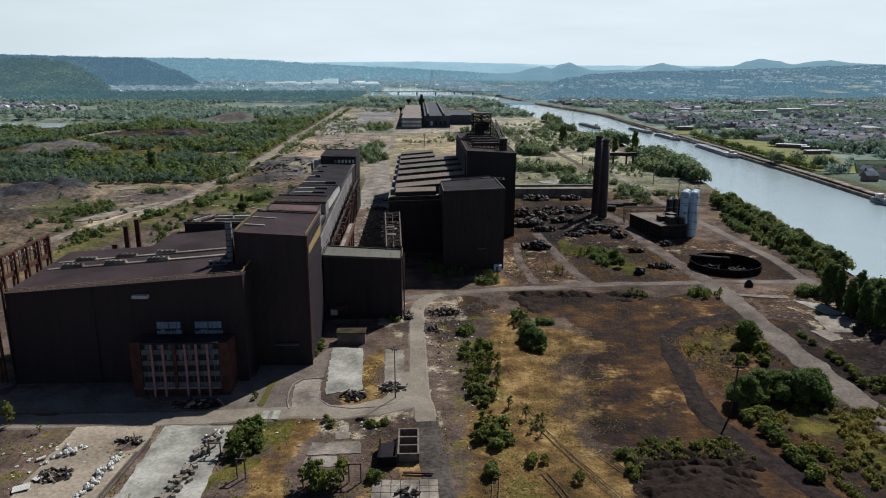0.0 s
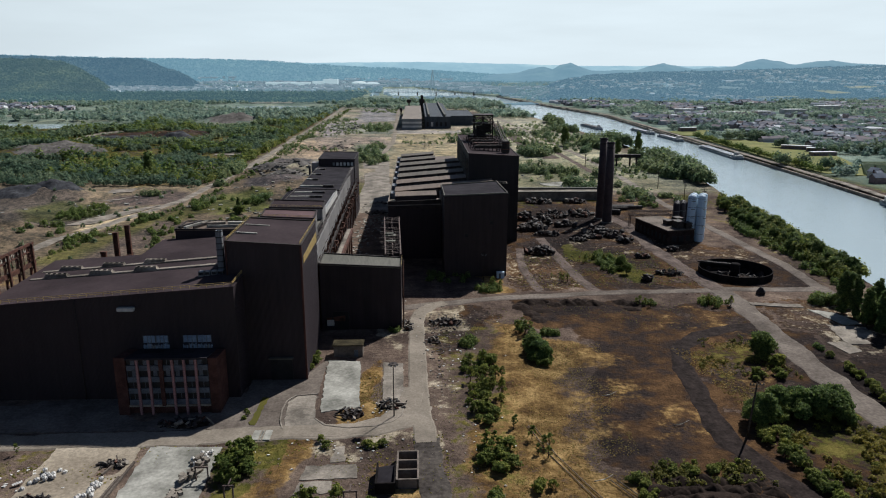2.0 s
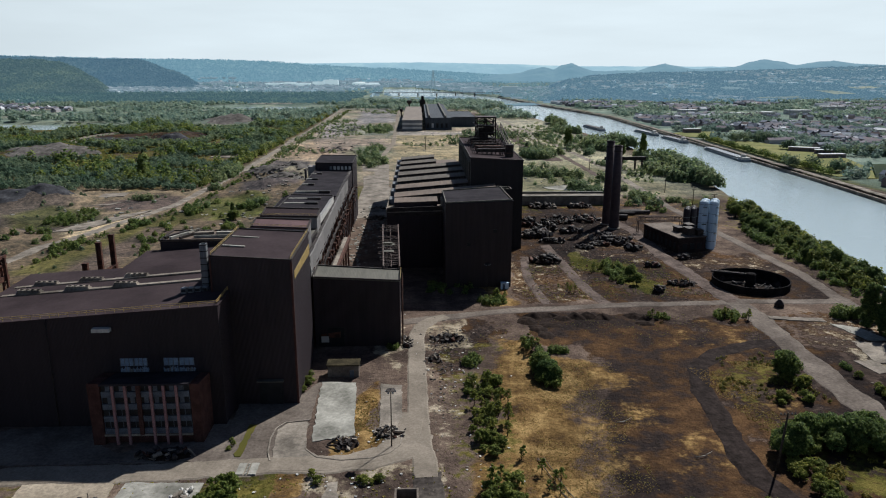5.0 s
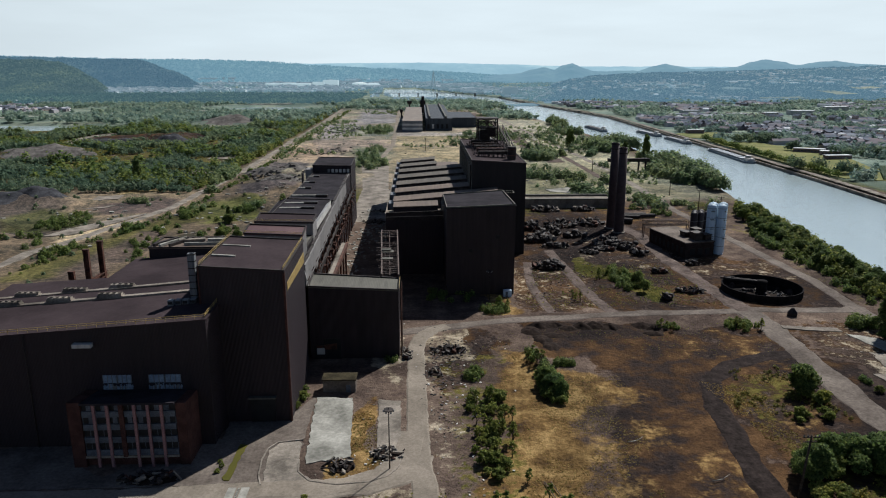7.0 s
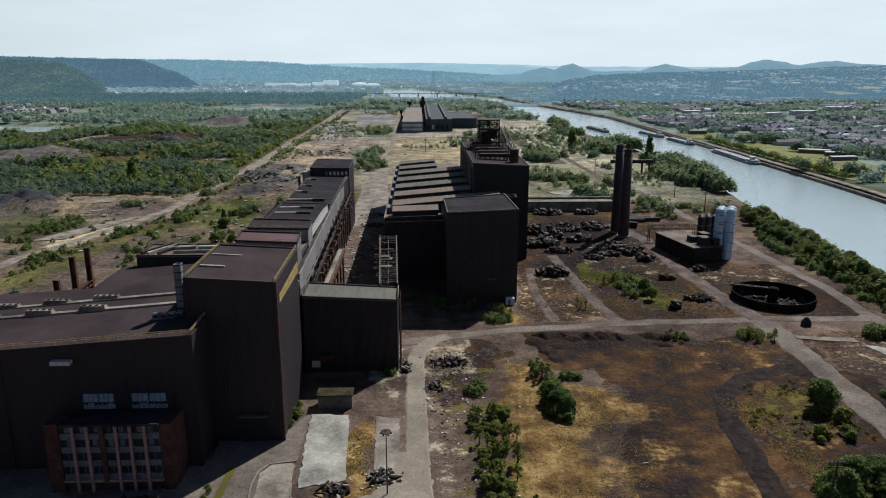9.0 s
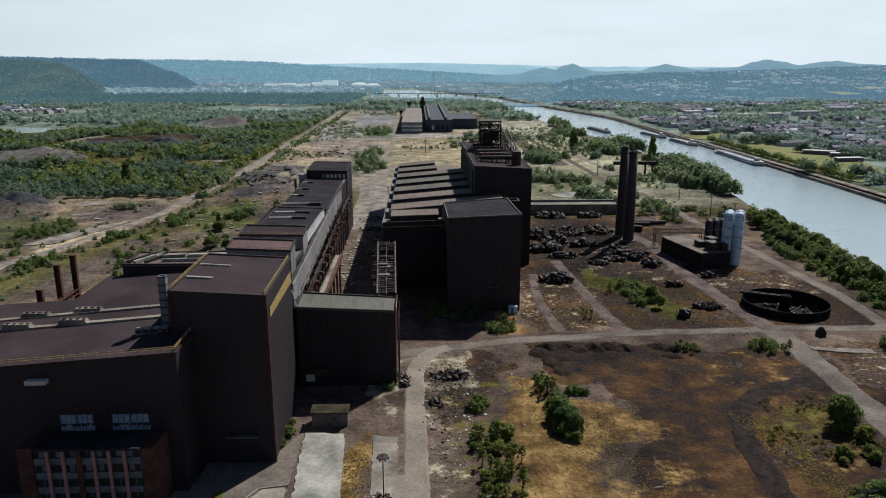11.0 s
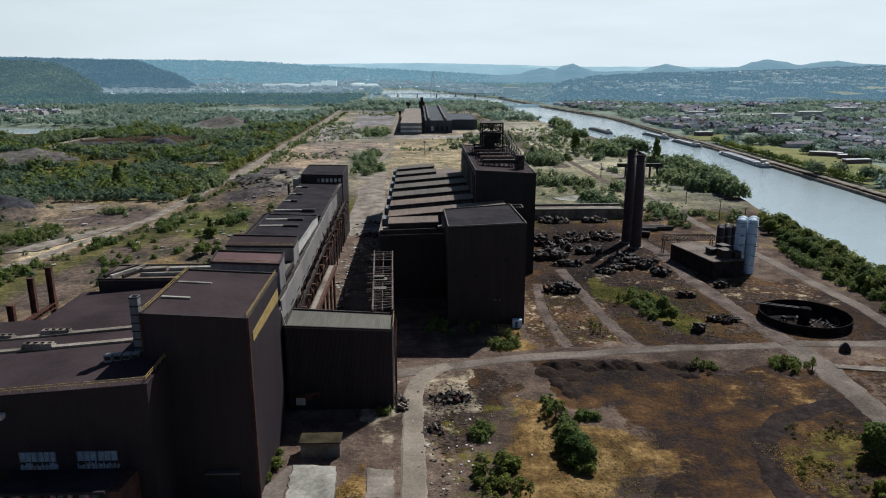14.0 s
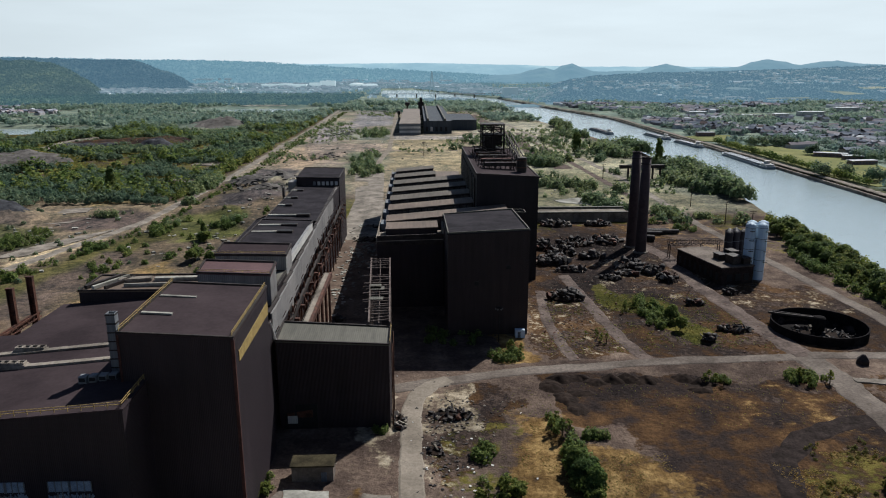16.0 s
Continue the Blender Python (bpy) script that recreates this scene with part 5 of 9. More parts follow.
# converter halls
B2 = hall("converter_hall", "dark hall with a low walkway roof behind its parapet", -13.8, 10.7, 333, 347, (25.6, 26.2, 26.2, 25.6), M_CLAD, M_CONC, rim=False)
bm = B()
box(bm, -13.8, 10.7, 332.85, 333.3, 24, 28.3, (27.4, 28.2, 28.2, 27.4))
part("front_parapet", bm, M_STEEL, B2)
bm = B()
box(bm, 10.2, 10.95, 333.3, 345, 25, 30.2)
part("side_parapet", bm, M_CONC, B2)
bm = B()
box(bm, -14.1, -13.7, 333, 512, 24.6, 26.9)
part("long_parapet", bm, M_CONC, B2, "lichen-stained long parapet")
bm = B()
box(bm, -10.6, 8.6, 338, 347.5, 25.7, 30, (28.6, 29.2, 29.6, 29.0))
part("roof_house", bm, M_CLAD, B2)
bm = B()
box(bm, -10.8, 8.8, 337.8, 347.8, 29.4, 30, (28.95, 29.55, 29.95, 29.35))
bm.verts.ensure_lookup_table()
for q, z in enumerate((28.62, 29.22, 29.62, 29.02)):
    bm.verts[q].co.z = z
part("roof_sheet", bm, M_ROOF_BROWN, B2)
BB = hall("converter_hall", "tall plain box hall clad in brown-black sheet", 11.0, 37.8, 303, 347, (35.0, 36.1, 34.2, 32.4), M_CLAD_LIGHTER, M_ROOF_DARK, rim=False)
coping(BB, 11.2, 37.6, 303.2, 346.8, (35.0, 36.1, 34.2, 32.4), M_ROOF_GREY, 0.35, 0.5)
for x, y, z in ((20.5, 302.8, 17.5), (31, 302.8, 23)):
    bm = B()
    box(bm, x - 0.7, x + 0.7, y - 0.05, y + 0.17, z, z + 1.3)
    part("vent_hole", bm, M_DARK, BB)
bm = B()
for a, b in (((37.5, 346, 34.4), (42, 346, 34.4)), ((42, 346, 34.4), (42, 340, 34.4)), ((42, 340, 34.4), (37.8, 340, 34.6))):
    beam(bm, a, b, 0.35)
part("roof_frame", bm, M_ROOF_GREY, BB)
kiosk = thing("site_cabin", "pale blue steel cabin in the hall's shade", "cabin")
bm = B()
box(bm, 33.4, 36.6, 299.6, 301.6, -0.2, 2.7)
part("body", bm, M_SILO, kiosk)
bm = B()
box(bm, 34.2, 35.1, 299.5, 299.59, 0.1, 2.2)
part("door", bm, M_PANEL, kiosk)
# the deck takes the dark roofing to stand for shade between the ridges
hall("converter_hall", "lower roof deck darkened for shade between the sawtooth ridges", -13.6, 25.3, 347.8, 512, (25.0, 25.4, 25.4, 25.0), M_CLAD, M_ROOF_DARK, rim=False)
for i in range(7):
    y = 352 + i * 22.6
    x1 = (36.5, 24.9, 25, 24.9, 24.9, 11, 10.5)[i]
    zr = 28.7 + 0.085 * (x1 + 10.8)
    saw = thing("roof_monitor", "long roof monitor of rusty sheet over dark glazing", "roof monitor", "roof monitors")
    bm = B()
    box(bm, -10.8, x1, y, y + 9.5, 24.9, 30, (28.6, zr, zr + 0.3, 28.9))
    part("body", bm, M_CLAD, saw)
    bm = B()
    low_z = (28.65, zr + 0.05, zr + 0.35, 28.95)
    box(bm, -11.3, x1 + 0.3, y - 0.9, y + 10, 29.0, 30, [a + 0.35 for a in low_z])
    bm.verts.ensure_lookup_table()
    for q in range(4):
        bm.verts[q].co.z = low_z[q]
    part("sheet_roof", bm, M_ROOF_BROWN if i < 2 else M_ROOF_OLIVE, saw)
    m = int((x1 + 11) / 2.6)
    for k in range(m):
        a = -10.6 + (x1 + 10.4) * k / m
        b = a + (x1 + 10.4) / m - 0.25
        za, zb = (28.1 + 0.085 * (q + 10.8) for q in (a, b))
        bm = B()
        box(bm, a, b, y - 0.14, y - 0.01, 25.8, 28, (za, zb, zb, za))
        part("glazing", bm, M_PANE, saw)
    bm = B()
    box(bm, -13.4, -11.0, y + 1, y + 9, 24.9, 27.6)
    part("end_box", bm, M_GREY, saw)
bm = B()
box(bm, 11.5, 25, 462, 490, 25.3, 28.6)
tagged(part("roof_plateau", bm, M_ROOF_BROWN), "flat rusty sheet roof beside the far ridges", "roof")

# the tallest hall
D = hall("blast_hall", "tallest dark hall with steelwork on its roof", 25.5, 51, 366, 463, (45.2, 43.8, 44.5, 45.6), M_CLAD_BLACK, M_ROOF)
# recesses drawn as dark boxes on the wall, their shade put into colour
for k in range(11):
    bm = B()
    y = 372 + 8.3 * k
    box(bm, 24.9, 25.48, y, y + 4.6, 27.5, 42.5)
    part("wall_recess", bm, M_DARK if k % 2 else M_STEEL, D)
for k in range(5):
    gantry = thing("roof_gantry", "rusty duct bank and girders on the tall hall's roof", "duct bank", "duct banks on the roof")
    y = 383 + 13.5 * k
    bm = B()
    box(bm, 30, 44.5 - k, y, y + 3.0, 46.0, 47.6)
    part("duct", bm, M_RUST if k % 2 else M_STEEL, gantry)
    bm = B()
    for x in np.arange(30.3, 44.0 - k, 2.3):
        beam(bm, (x, y + 0.3, 44.3), (x, y + 0.3, 48.6), 0.22)
        beam(bm, (x, y + 2.7, 44.3), (x, y + 2.7, 48.6), 0.22)
    beam(bm, (29.5, y + 0.3, 48.6), (44.8 - k, y + 0.3, 48.6), 0.3)
    beam(bm, (29.5, y + 2.7, 48.6), (44.8 - k, y + 2.7, 48.6), 0.3)
    part("frame", bm, M_STEEL, gantry)
    rnd = random.Random(k)
    for q in range(26):
        x, yy = rnd.uniform(28, 45), y + rnd.uniform(-2, 6)
        bm = B()
        beam(bm, (x, yy, 44.3), (x + rnd.uniform(-1.5, 1.5), yy + rnd.uniform(-1.5, 1.5), rnd.uniform(45.5, 49)), 0.2)
        part("pipe_stub", bm, M_STEEL, gantry)
drum = thing("cyclone_drum", "black steel drum standing on the roof", "drum")
bm = B()
lathe(bm, [(0, 50.6), (2.0, 50.4), (2.1, 50.0), (2.1, 43.5)], 20, (45.6, 378, 0))
part("shell", bm, M_STEEL, drum)
for z in (49.4, 46.4):
    bm = B()
    lathe(bm, [(2.25, z), (2.25, z - 0.3), (2.11, z - 0.3)], 20, (45.6, 378, 0))
    part("hoop", bm, M_RUST, drum)
hf = thing("head_frame", "black lattice headframe tower on the tall hall", "lattice tower")
for x in (33.4, 38.6, 43.8):
    for y in (428, 438):
        bm = B()
        beam(bm, (x, y, 44), (x, y, 60), 0.7)
        part("leg", bm, M_STEEL, hf)
bars = []
for z in (48, 51.5, 55, 58, 60):
    bars += [((33.4, y, z), (43.8, y, z), 0.5) for y in (428, 438)] + [((x, 428, z), (x, 438, z), 0.5) for x in (33.4, 38.6, 43.8)]
for z in (48, 51.5, 55):
    for y in (428, 438):
        bars += [((33.4, y, z), (38.6, y, z + 3.5), 0.35), ((43.8, y, z), (38.6, y, z + 3.5), 0.35)]
for a, b, w in bars:
    bm = B()
    beam(bm, a, b, w)
    part("brace", bm, M_STEEL, hf)
for x0, x1, y0, y1, z in ((32.8, 44.4, 427.4, 438.6, 48.2), (32.8, 44.4, 427.4, 438.6, 55.2), (32.8, 44.4, 427.4, 438.6, 60.2), (31.6, 32.79, 429, 437, 56.5)):
    bm = B()
    box(bm, x0, x1, y0, y1, z, z + 0.25)
    part("platform", bm, M_STEEL, hf)
bm = B()
for cx in (36.5, 40.5):
    for a in range(16):
        t0, t1 = a * math.pi / 8, (a + 1) * math.pi / 8
        beam(bm, (cx + 1.9 * math.cos(t0), 430, 57.6 + 1.9 * math.sin(t0)), (cx + 1.9 * math.cos(t1), 430, 57.6 + 1.9 * math.sin(t1)), 0.35)
part("sheave", bm, M_STEEL, hf)
bm = B()
box(bm, 34.5, 40, 429.5, 436, 48.5, 54)
box(bm, 39.5, 43, 430.5, 437, 50, 54.5)
part("machine_house", bm, M_STEEL, hf)
bm = B()
for x in (44.2, 46.6):
    beam(bm, (x, 428, 54), (x + 2, 392, 45.5), 0.5)
    beam(bm, (x, 428, 57), (x + 2, 392, 48.5), 0.4)
for k in range(9):
    f = k / 8
    y, z, x = 428 - 36 * f, 54 - 8.5 * f, 44.2 + 2 * f
    for dx in (0, 2.4):
        beam(bm, (x + dx, y, z), (x + dx, y, z + 3), 0.25)
        beam(bm, (x + dx, y, 44), (x + dx, y, z), 0.25)
    beam(bm, (x, y, z), (x + 2.4, y, z), 0.25)
part("inclined_gallery", bm, M_STEEL, hf)
for k in range(7):
    bm = B()
    x = 32 + 0.2 * k
    beam(bm, (x, 427 - 4 * k, 52.5 - 0.9 * k), (x + 4, 427 - 4 * k, 49 - 0.5 * k), 0.3)
    part("strut", bm, M_STEEL, hf)
# ---- yard: chimneys, plant house, silos, tank, scrap ----
for x, y, h in ((109.5, 410, 46.4), (108.2, 421, 47.6)):
    c = thing("chimney", "tall tapered dark brown steel chimney", "chimney", "pair of chimneys")
    bm = B()
    lathe(bm, [(2.75, -0.5), (2.65, 6), (2.4, 24), (2.12, h), (1.85, h), (1.75, h - 4)], 28, (x, y, 0))
    for f in bm.faces:
        f.smooth = True
    part("shaft", bm, M_CHIMNEY, c)
    for z, r in ((h - 0.5, 2.22), (h - 3.2, 2.26)):
        bm = B()
        lathe(bm, [(r - 0.05, z - 0.25), (r + 0.13, z - 0.25), (r + 0.13, z + 0.25), (r - 0.05, z + 0.25)], 28, (x, y, 0))
        part("hoop", bm, M_STEEL, c)
    bm = B()
    lathe(bm, [(3.6, -0.5), (3.6, 0.5), (2.7, 0.6)], 20, (x, y, 0))
    part("footing", bm, M_CONC, c)

M_SOOT_BRICK = plain("sooty_brick", (0.022, 0.016, 0.015), (0.050, 0.034, 0.030), 0.4, 0.9)
ph = thing("plant_house", "long low brick plant house with rooftop tanks", "plant house")
TURN = pose(130, 372, 0, 0, 0, 12)
ph.matrix_basis = TURN
bm = B()
box(bm, -7.5, 7.5, -16, 17, -0.4, 7.2)
part("wall", bm, M_SOOT_BRICK, ph)
bm = B()
box(bm, -7.8, 7.8, -16.3, 17.3, 7.21, 7.6)
part("roof", bm, M_OLD_ROAD, ph)
for k in range(8):
    bm = B()
    box(bm, -7.72, -7.52, -14 + 3.9 * k, -12.2 + 3.9 * k, 1.6, 4.6)
    part("window", bm, M_DARK, ph)
for k in range(3):
    bm = B()
    box(bm, -5 + 4 * k, -2.6 + 4 * k, -16.22, -16.02, 1.4, 4.4)
    part("window", bm, M_DARK, ph)
for x, y, w, d, h in ((1, -11, 4, 5, 3.4), (5.2, -12.5, 3.2, 4, 2.6), (0.5, -3.5, 4.5, 4.5, 2.2), (5, -4, 3.4, 5, 3.6)):
    bm = B()
    box(bm, x - w / 2, x + w / 2, y - d / 2, y + d / 2, 7.61, 7.6 + h)
    box(bm, x - w / 2 - 0.3, x + w / 2 + 0.3, y - d / 2 - 0.3, y + d / 2 + 0.3, 7.61 + h, 7.9 + h)
    part("roof_tank", bm, M_STEEL, ph, "rusty box tank on the roof")
rack = thing("pipe_bridge", "rusty lattice pipe bridge behind the plant house", "pipe bridge")
bm = B()
for y in (397.5, 400):
    for z in (6.4, 8.8):
        beam(bm, (119, y, z), (144, y, z), 0.3)
    for k in range(13):
        x = 119 + 2.08 * k
        beam(bm, (x, y, 6.4), (x, y, 8.8), 0.18)
        beam(bm, (x, y, 6.4), (min(x + 2.08, 144), y, 8.8), 0.15)
part("truss", bm, M_FRAME, rack)
for x in (119.5, 127, 135, 143):
    bm = B()
    for y in (397.5, 400):
        beam(bm, (x, y, -0.3), (x, y, 6.4), 0.35)
    part("leg", bm, M_FRAME, rack)


def silo(x, y, r, h, material, label, group):
    s = thing("silo", label, "silo", group)
    bm = B()
    lathe(bm, [(r, -0.4), (r, h), (r * 0.9, h + 0.35), (r * 0.35, h + 1.0), (0.0, h + 1.1)], 22, (x, y, 0))
    for f in bm.faces:
        f.smooth = True
    part("shell", bm, material, s)
    for z in np.arange(4, h, 4.6):
        bm = B()
        lathe(bm, [(r - 0.03, z - 0.1), (r + 0.07, z - 0.1), (r + 0.07, z + 0.1), (r - 0.03, z + 0.1)], 22, (x, y, 0))
        part("hoop", bm, M_GREY, s)
    return s


for k, (x, y) in enumerate(((140.7, 364), (145.3, 363.2), (143.2, 368.4), (147.8, 368.0))):
    s = silo(x, y, 2.15, 23.4, M_SILO, "tall pale blue steel silo with stains", "pale blue silos")
    if k < 2:
        bm = B()
        for z in (8, 12.5, 17, 21):
            box(bm, x - 1.2 + 1.5 * k, x + 0.6 + 1.5 * k, y - 2.9, y - 1.9, z, z + 0.2)
            beam(bm, (x - 1.2 + 1.5 * k, y - 2.9, z + 1), (x + 0.6 + 1.5 * k, y - 2.9, z + 1), 0.1)
        part("platform", bm, M_STEEL, s, "small dark access platform")
for x, y in ((137.6, 377), (141.2, 378), (144.8, 379), (139.4, 381), (143, 382.5)):
    silo(x, y, 1.75, 17.0, M_CLAD, "dark brown steel silo", "dark silos")

tank = thing("settling_tank", "round dark concrete settling tank with debris", "tank")
bm = B()
lathe(bm, [(15.2, -2.0), (15.2, 3.0), (14.9, 3.0), (14.9, -1.8), (0, -1.8)], 56, (137.8, 302.5, 0))
part("basin", bm, M_TAR, tank)
bm = B()
lathe(bm, [(15.21, 2.75), (15.27, 2.75), (15.27, 3.06), (14.86, 3.06), (14.86, 3.0)], 56, (137.8, 302.5, 0))
part("rim", bm, M_TAR, tank)
bm = B()
lathe(bm, [(2.0, -1.8), (2.0, 4.6), (1.6, 5.0), (0, 5.1)], 18, (137.8, 302.5, 0))
part("centre_pier", bm, M_TAR, tank)
bm = B()
beam(bm, (136.8, 303.5, 4.2), (125, 312.5, 3.3), 0.5, 0.7)
beam(bm, (138.4, 304.1, 4.2), (127, 313.9, 3.3), 0.3, 0.5)
part("bridge_arm", bm, M_STEEL, tank)


def heap(name, label, cx, cy, rx, ry, h, count, seed, size=1.6, pale=0.08, drums=0.2):
    """A heap of cut-up plant: a low mound under bent plates, bars and drum ends."""
    rnd = random.Random(seed)
    t = thing(name, label, "scrap heap", "scrap heaps")
    bm = B()
    rings = []
    for k, (f, z) in enumerate(((1.0, -0.4), (0.85, 0.3), (0.6, 0.62), (0.3, 0.85))):
        rings.append([bm.verts.new((cx + rx * f * math.cos(a / 9 * math.pi) * rnd.uniform(0.85, 1.1), cy + ry * f * math.sin(a / 9 * math.pi) * rnd.uniform(0.85, 1.1), (h * 0.6 * z if z > 0 else z) * rnd.uniform(0.8, 1.1))) for a in range(18)])
    for a, b in zip(rings, rings[1:]):
        for i in range(18):
            bm.faces.new((a[i], a[(i + 1) % 18], b[(i + 1) % 18], b[i]))
    bm.faces.new(rings[-1])
    part("mound", bm, M_SLAG, t)
    for k in range(count):
        r = math.sqrt(rnd.random())
        a = rnd.uniform(0, 2 * math.pi)
        x, y = cx + rx * r * math.cos(a), cy + ry * r * math.sin(a)
        z = h * 0.6 * max(0.0, 1 - r * 0.9) + rnd.uniform(0, 0.25 * h)
        bm = B()
        d = Vector((rnd.uniform(-1, 1), rnd.uniform(-1, 1), rnd.uniform(-0.3, 0.5))).normalized()
        kind = rnd.random()
        if kind < drums:
            ln, rr = rnd.uniform(0.8, 2.2) * size, rnd.uniform(0.5, 1.1) * size * 0.7
            tube(bm, Vector((x, y, z + rr * 0.6)) - d * ln / 2, Vector((x, y, z + rr * 0.6)) + d * ln / 2, rr, rr * rnd.uniform(0.85, 1), 10)
            nm = "drum"
        elif kind < drums + 0.35:
            ln = rnd.uniform(1.5, 4.5) * size * 0.7
            beam(bm, Vector((x, y, z + 0.2)) - d * ln / 2, Vector((x, y, z + 0.5)) + d * ln / 2, rnd.uniform(0.15, 0.5), rnd.uniform(0.2, 0.6))
            nm = "girder_end"
        else:
            s1, s2, s3 = (rnd.uniform(0.4, 1.3) * size for _ in range(3))
            box(bm, -s1 / 2, s1 / 2, -s2 / 2, s2 / 2, -s3 * 0.3, s3 * 0.3)
            m = Matrix.LocRotScale((x, y, z + 0.2), Euler((rnd.uniform(-0.7, 0.7), rnd.uniform(-0.7, 0.7), rnd.uniform(0, 3))), None)
            for v in bm.verts:
                v.co = m @ (v.co * (1 + rnd.uniform(-0.25, 0.25)))
            nm = "plate"
        part(nm, bm, M_CONC if rnd.random() < pale else (M_RUST if rnd.random() < 0.12 else M_SCRAP), t)
    return t


for k, (cx, cy, rx, ry, h, n) in enumerate(((58.5, 340, 6.5, 5.5, 4.2, 46), (62, 392, 9, 6, 4.5, 54), (70, 408, 7, 9, 5, 54), (63, 420, 6, 8, 4.5, 40), (83, 400, 6, 4, 3, 26), (82, 428, 9, 8, 3.2, 44),
                                           (98, 432, 8, 9, 3.2, 44), (80, 470, 10, 5, 3.6, 36), (104, 470, 8, 4, 3.0, 26), (96, 384, 6, 4.5, 4.0, 34), (104, 376, 6, 6, 4.0, 36), (107, 364, 4, 6, 3.6, 26),
                                           (92, 372, 5, 3, 1.8, 22), (68, 378, 8, 2.4, 1.4, 24), (96.6, 294.5, 2.6, 2.2, 3.0, 16), (109.5, 303.5, 5.5, 2.6, 2.0, 22), (106, 331, 3.6, 1.6, 1.8, 14),
                                           (125, 343, 3.6, 2.0, 2.0, 14), (83, 366, 4, 2.5, 1.8, 16))):
    heap("scrap_heap", "heap of black cut-up plant, drums and girders", cx, cy, rx, ry, h, int(n * 1.35), k, 1.7 if rx >= 6 else 1.3, 0.06, 0.25)
heap("rubbish_heap", "heap of torn white bags and rubbish", -7.5, 184, 4.2, 3.0, 1.0, 40, 71, 0.9, 0.6, 0.0)
heap("rubbish_heap", "dark dumped rubbish and rubble", -17.5, 179, 3.6, 3.0, 1.3, 22, 72, 0.9, 0.3, 0.1)
heap("rubbish_heap", "dumped rubbish, tyres and broken timber", -59, 175, 7, 2.5, 1.5, 44, 73, 0.9, 0.2, 0.1)
heap("rubbish_heap", "dark heap of twisted bars beside the road", 9.5, 246, 5.5, 3.6, 1.4, 36, 74, 1.1, 0.1, 0.0)
heap("rubbish_heap", "rubble and scrap by the roadside", 5, 229, 2.2, 2.8, 1.2, 20, 75, 0.9, 0.15, 0.1)
heap("rubbish_heap", "grey rubble along the hall's foot", -3.8, 243, 1.6, 5, 1.2, 24, 76, 0.9, 0.4, 0.0)
heap("rubbish_heap", "broken concrete on the street's slab", -22, 470, 8, 3, 1.2, 34, 77, 1.3, 0.6, 0.0)
heap("rubbish_heap", "broken concrete on the street's slab", -24, 440, 9, 5, 1.3, 40, 78, 1.3, 0.7, 0.0)
heap("rubbish_heap", "dark debris in the shaded street", -28, 318, 2.5, 3, 1.6, 16, 79, 1.2, 0.1, 0.2)

for k, (x, y, ln, rr, ang) in enumerate(((128, 452, 20, 1.1, 2), (132, 448, 20, 1.2, 0), (126, 446, 12, 1.0, -4), (120, 432, 7, 1.7, -25), (66, 396, 6, 1.6, 60))):
    p = thing("steel_pipe", "long rusty steel pipe lying on the ground", "pipe", "pipes on the ground")
    bm = B()
    c, s = math.cos(radians(ang)) * ln / 2, math.sin(radians(ang)) * ln / 2
    tube(bm, (x - c, y - s, rr), (x + c, y + s, rr), rr, rr, 16, False)
    tube(bm, (x + c, y + s, rr), (x - c, y - s, rr), rr * 0.93, rr * 0.93, 16, False)
    part("shell", bm, M_SCRAP, p)

wall = thing("loading_bank", "long low concrete loading bank with bays", "loading bank")
bm = B()
box(bm, 66, 124, 480, 494, -0.4, 5.2)
part("wall", bm, M_CONC, wall)
bm = B()
box(bm, 65.6, 124.4, 479.5, 481.5, 5.21, 5.9)
box(bm, 65.6, 124.4, 492.5, 494.5, 5.21, 6.4)
part("parapet", bm, M_ROOF_GREY, wall)
for k in range(14):
    bm = B()
    box(bm, 67 + 4.1 * k, 67.5 + 4.1 * k, 479.6, 479.98, 0, 5.0)
    part("pilaster", bm, M_CONC, wall)
hut = thing("earth_shelter", "small black pointed hut beside the crossing", "hut")
bm = B()
lathe(bm, [(1.9, -0.3), (1.9, 1.3), (0.5, 3.0), (0, 3.2)], 6, (136, 274.5, 0))
part("shell", bm, M_STEEL, hut)

# poles and lamps


def flood_pole(x, y, h, label):
    p = thing("floodlight_pole", label, "lamp post")
    bm = B()
    tube(bm, (x, y, -0.3), (x, y, h), 0.17, 0.10, 8)
    part("pole", bm, M_STEEL, p)
    bm = B()
    lathe(bm, [(0.12, h - 0.6), (1.1, h - 0.5), (1.1, h - 0.35), (0.12, h - 0.3)], 12, (x, y, 0))
    part("ring", bm, M_STEEL, p)
    for k in range(6):
        a = k * math.pi / 3
        bm = B()
        box(bm, -0.2, 0.2, -0.14, 0.14, -0.3, 0.1)
        bmesh.ops.transform(bm, matrix=pose(x + 1.05 * math.cos(a), y + 1.05 * math.sin(a), h - 0.6), verts=bm.verts[:])
        part("lamp_head", bm, M_GREY, p)


flood_pole(-6.6, 177.5, 15.2, "tall thin steel floodlight pole with a lamp ring")
flood_pole(27.5, 297, 12, "thin steel floodlight pole before the dark hall")


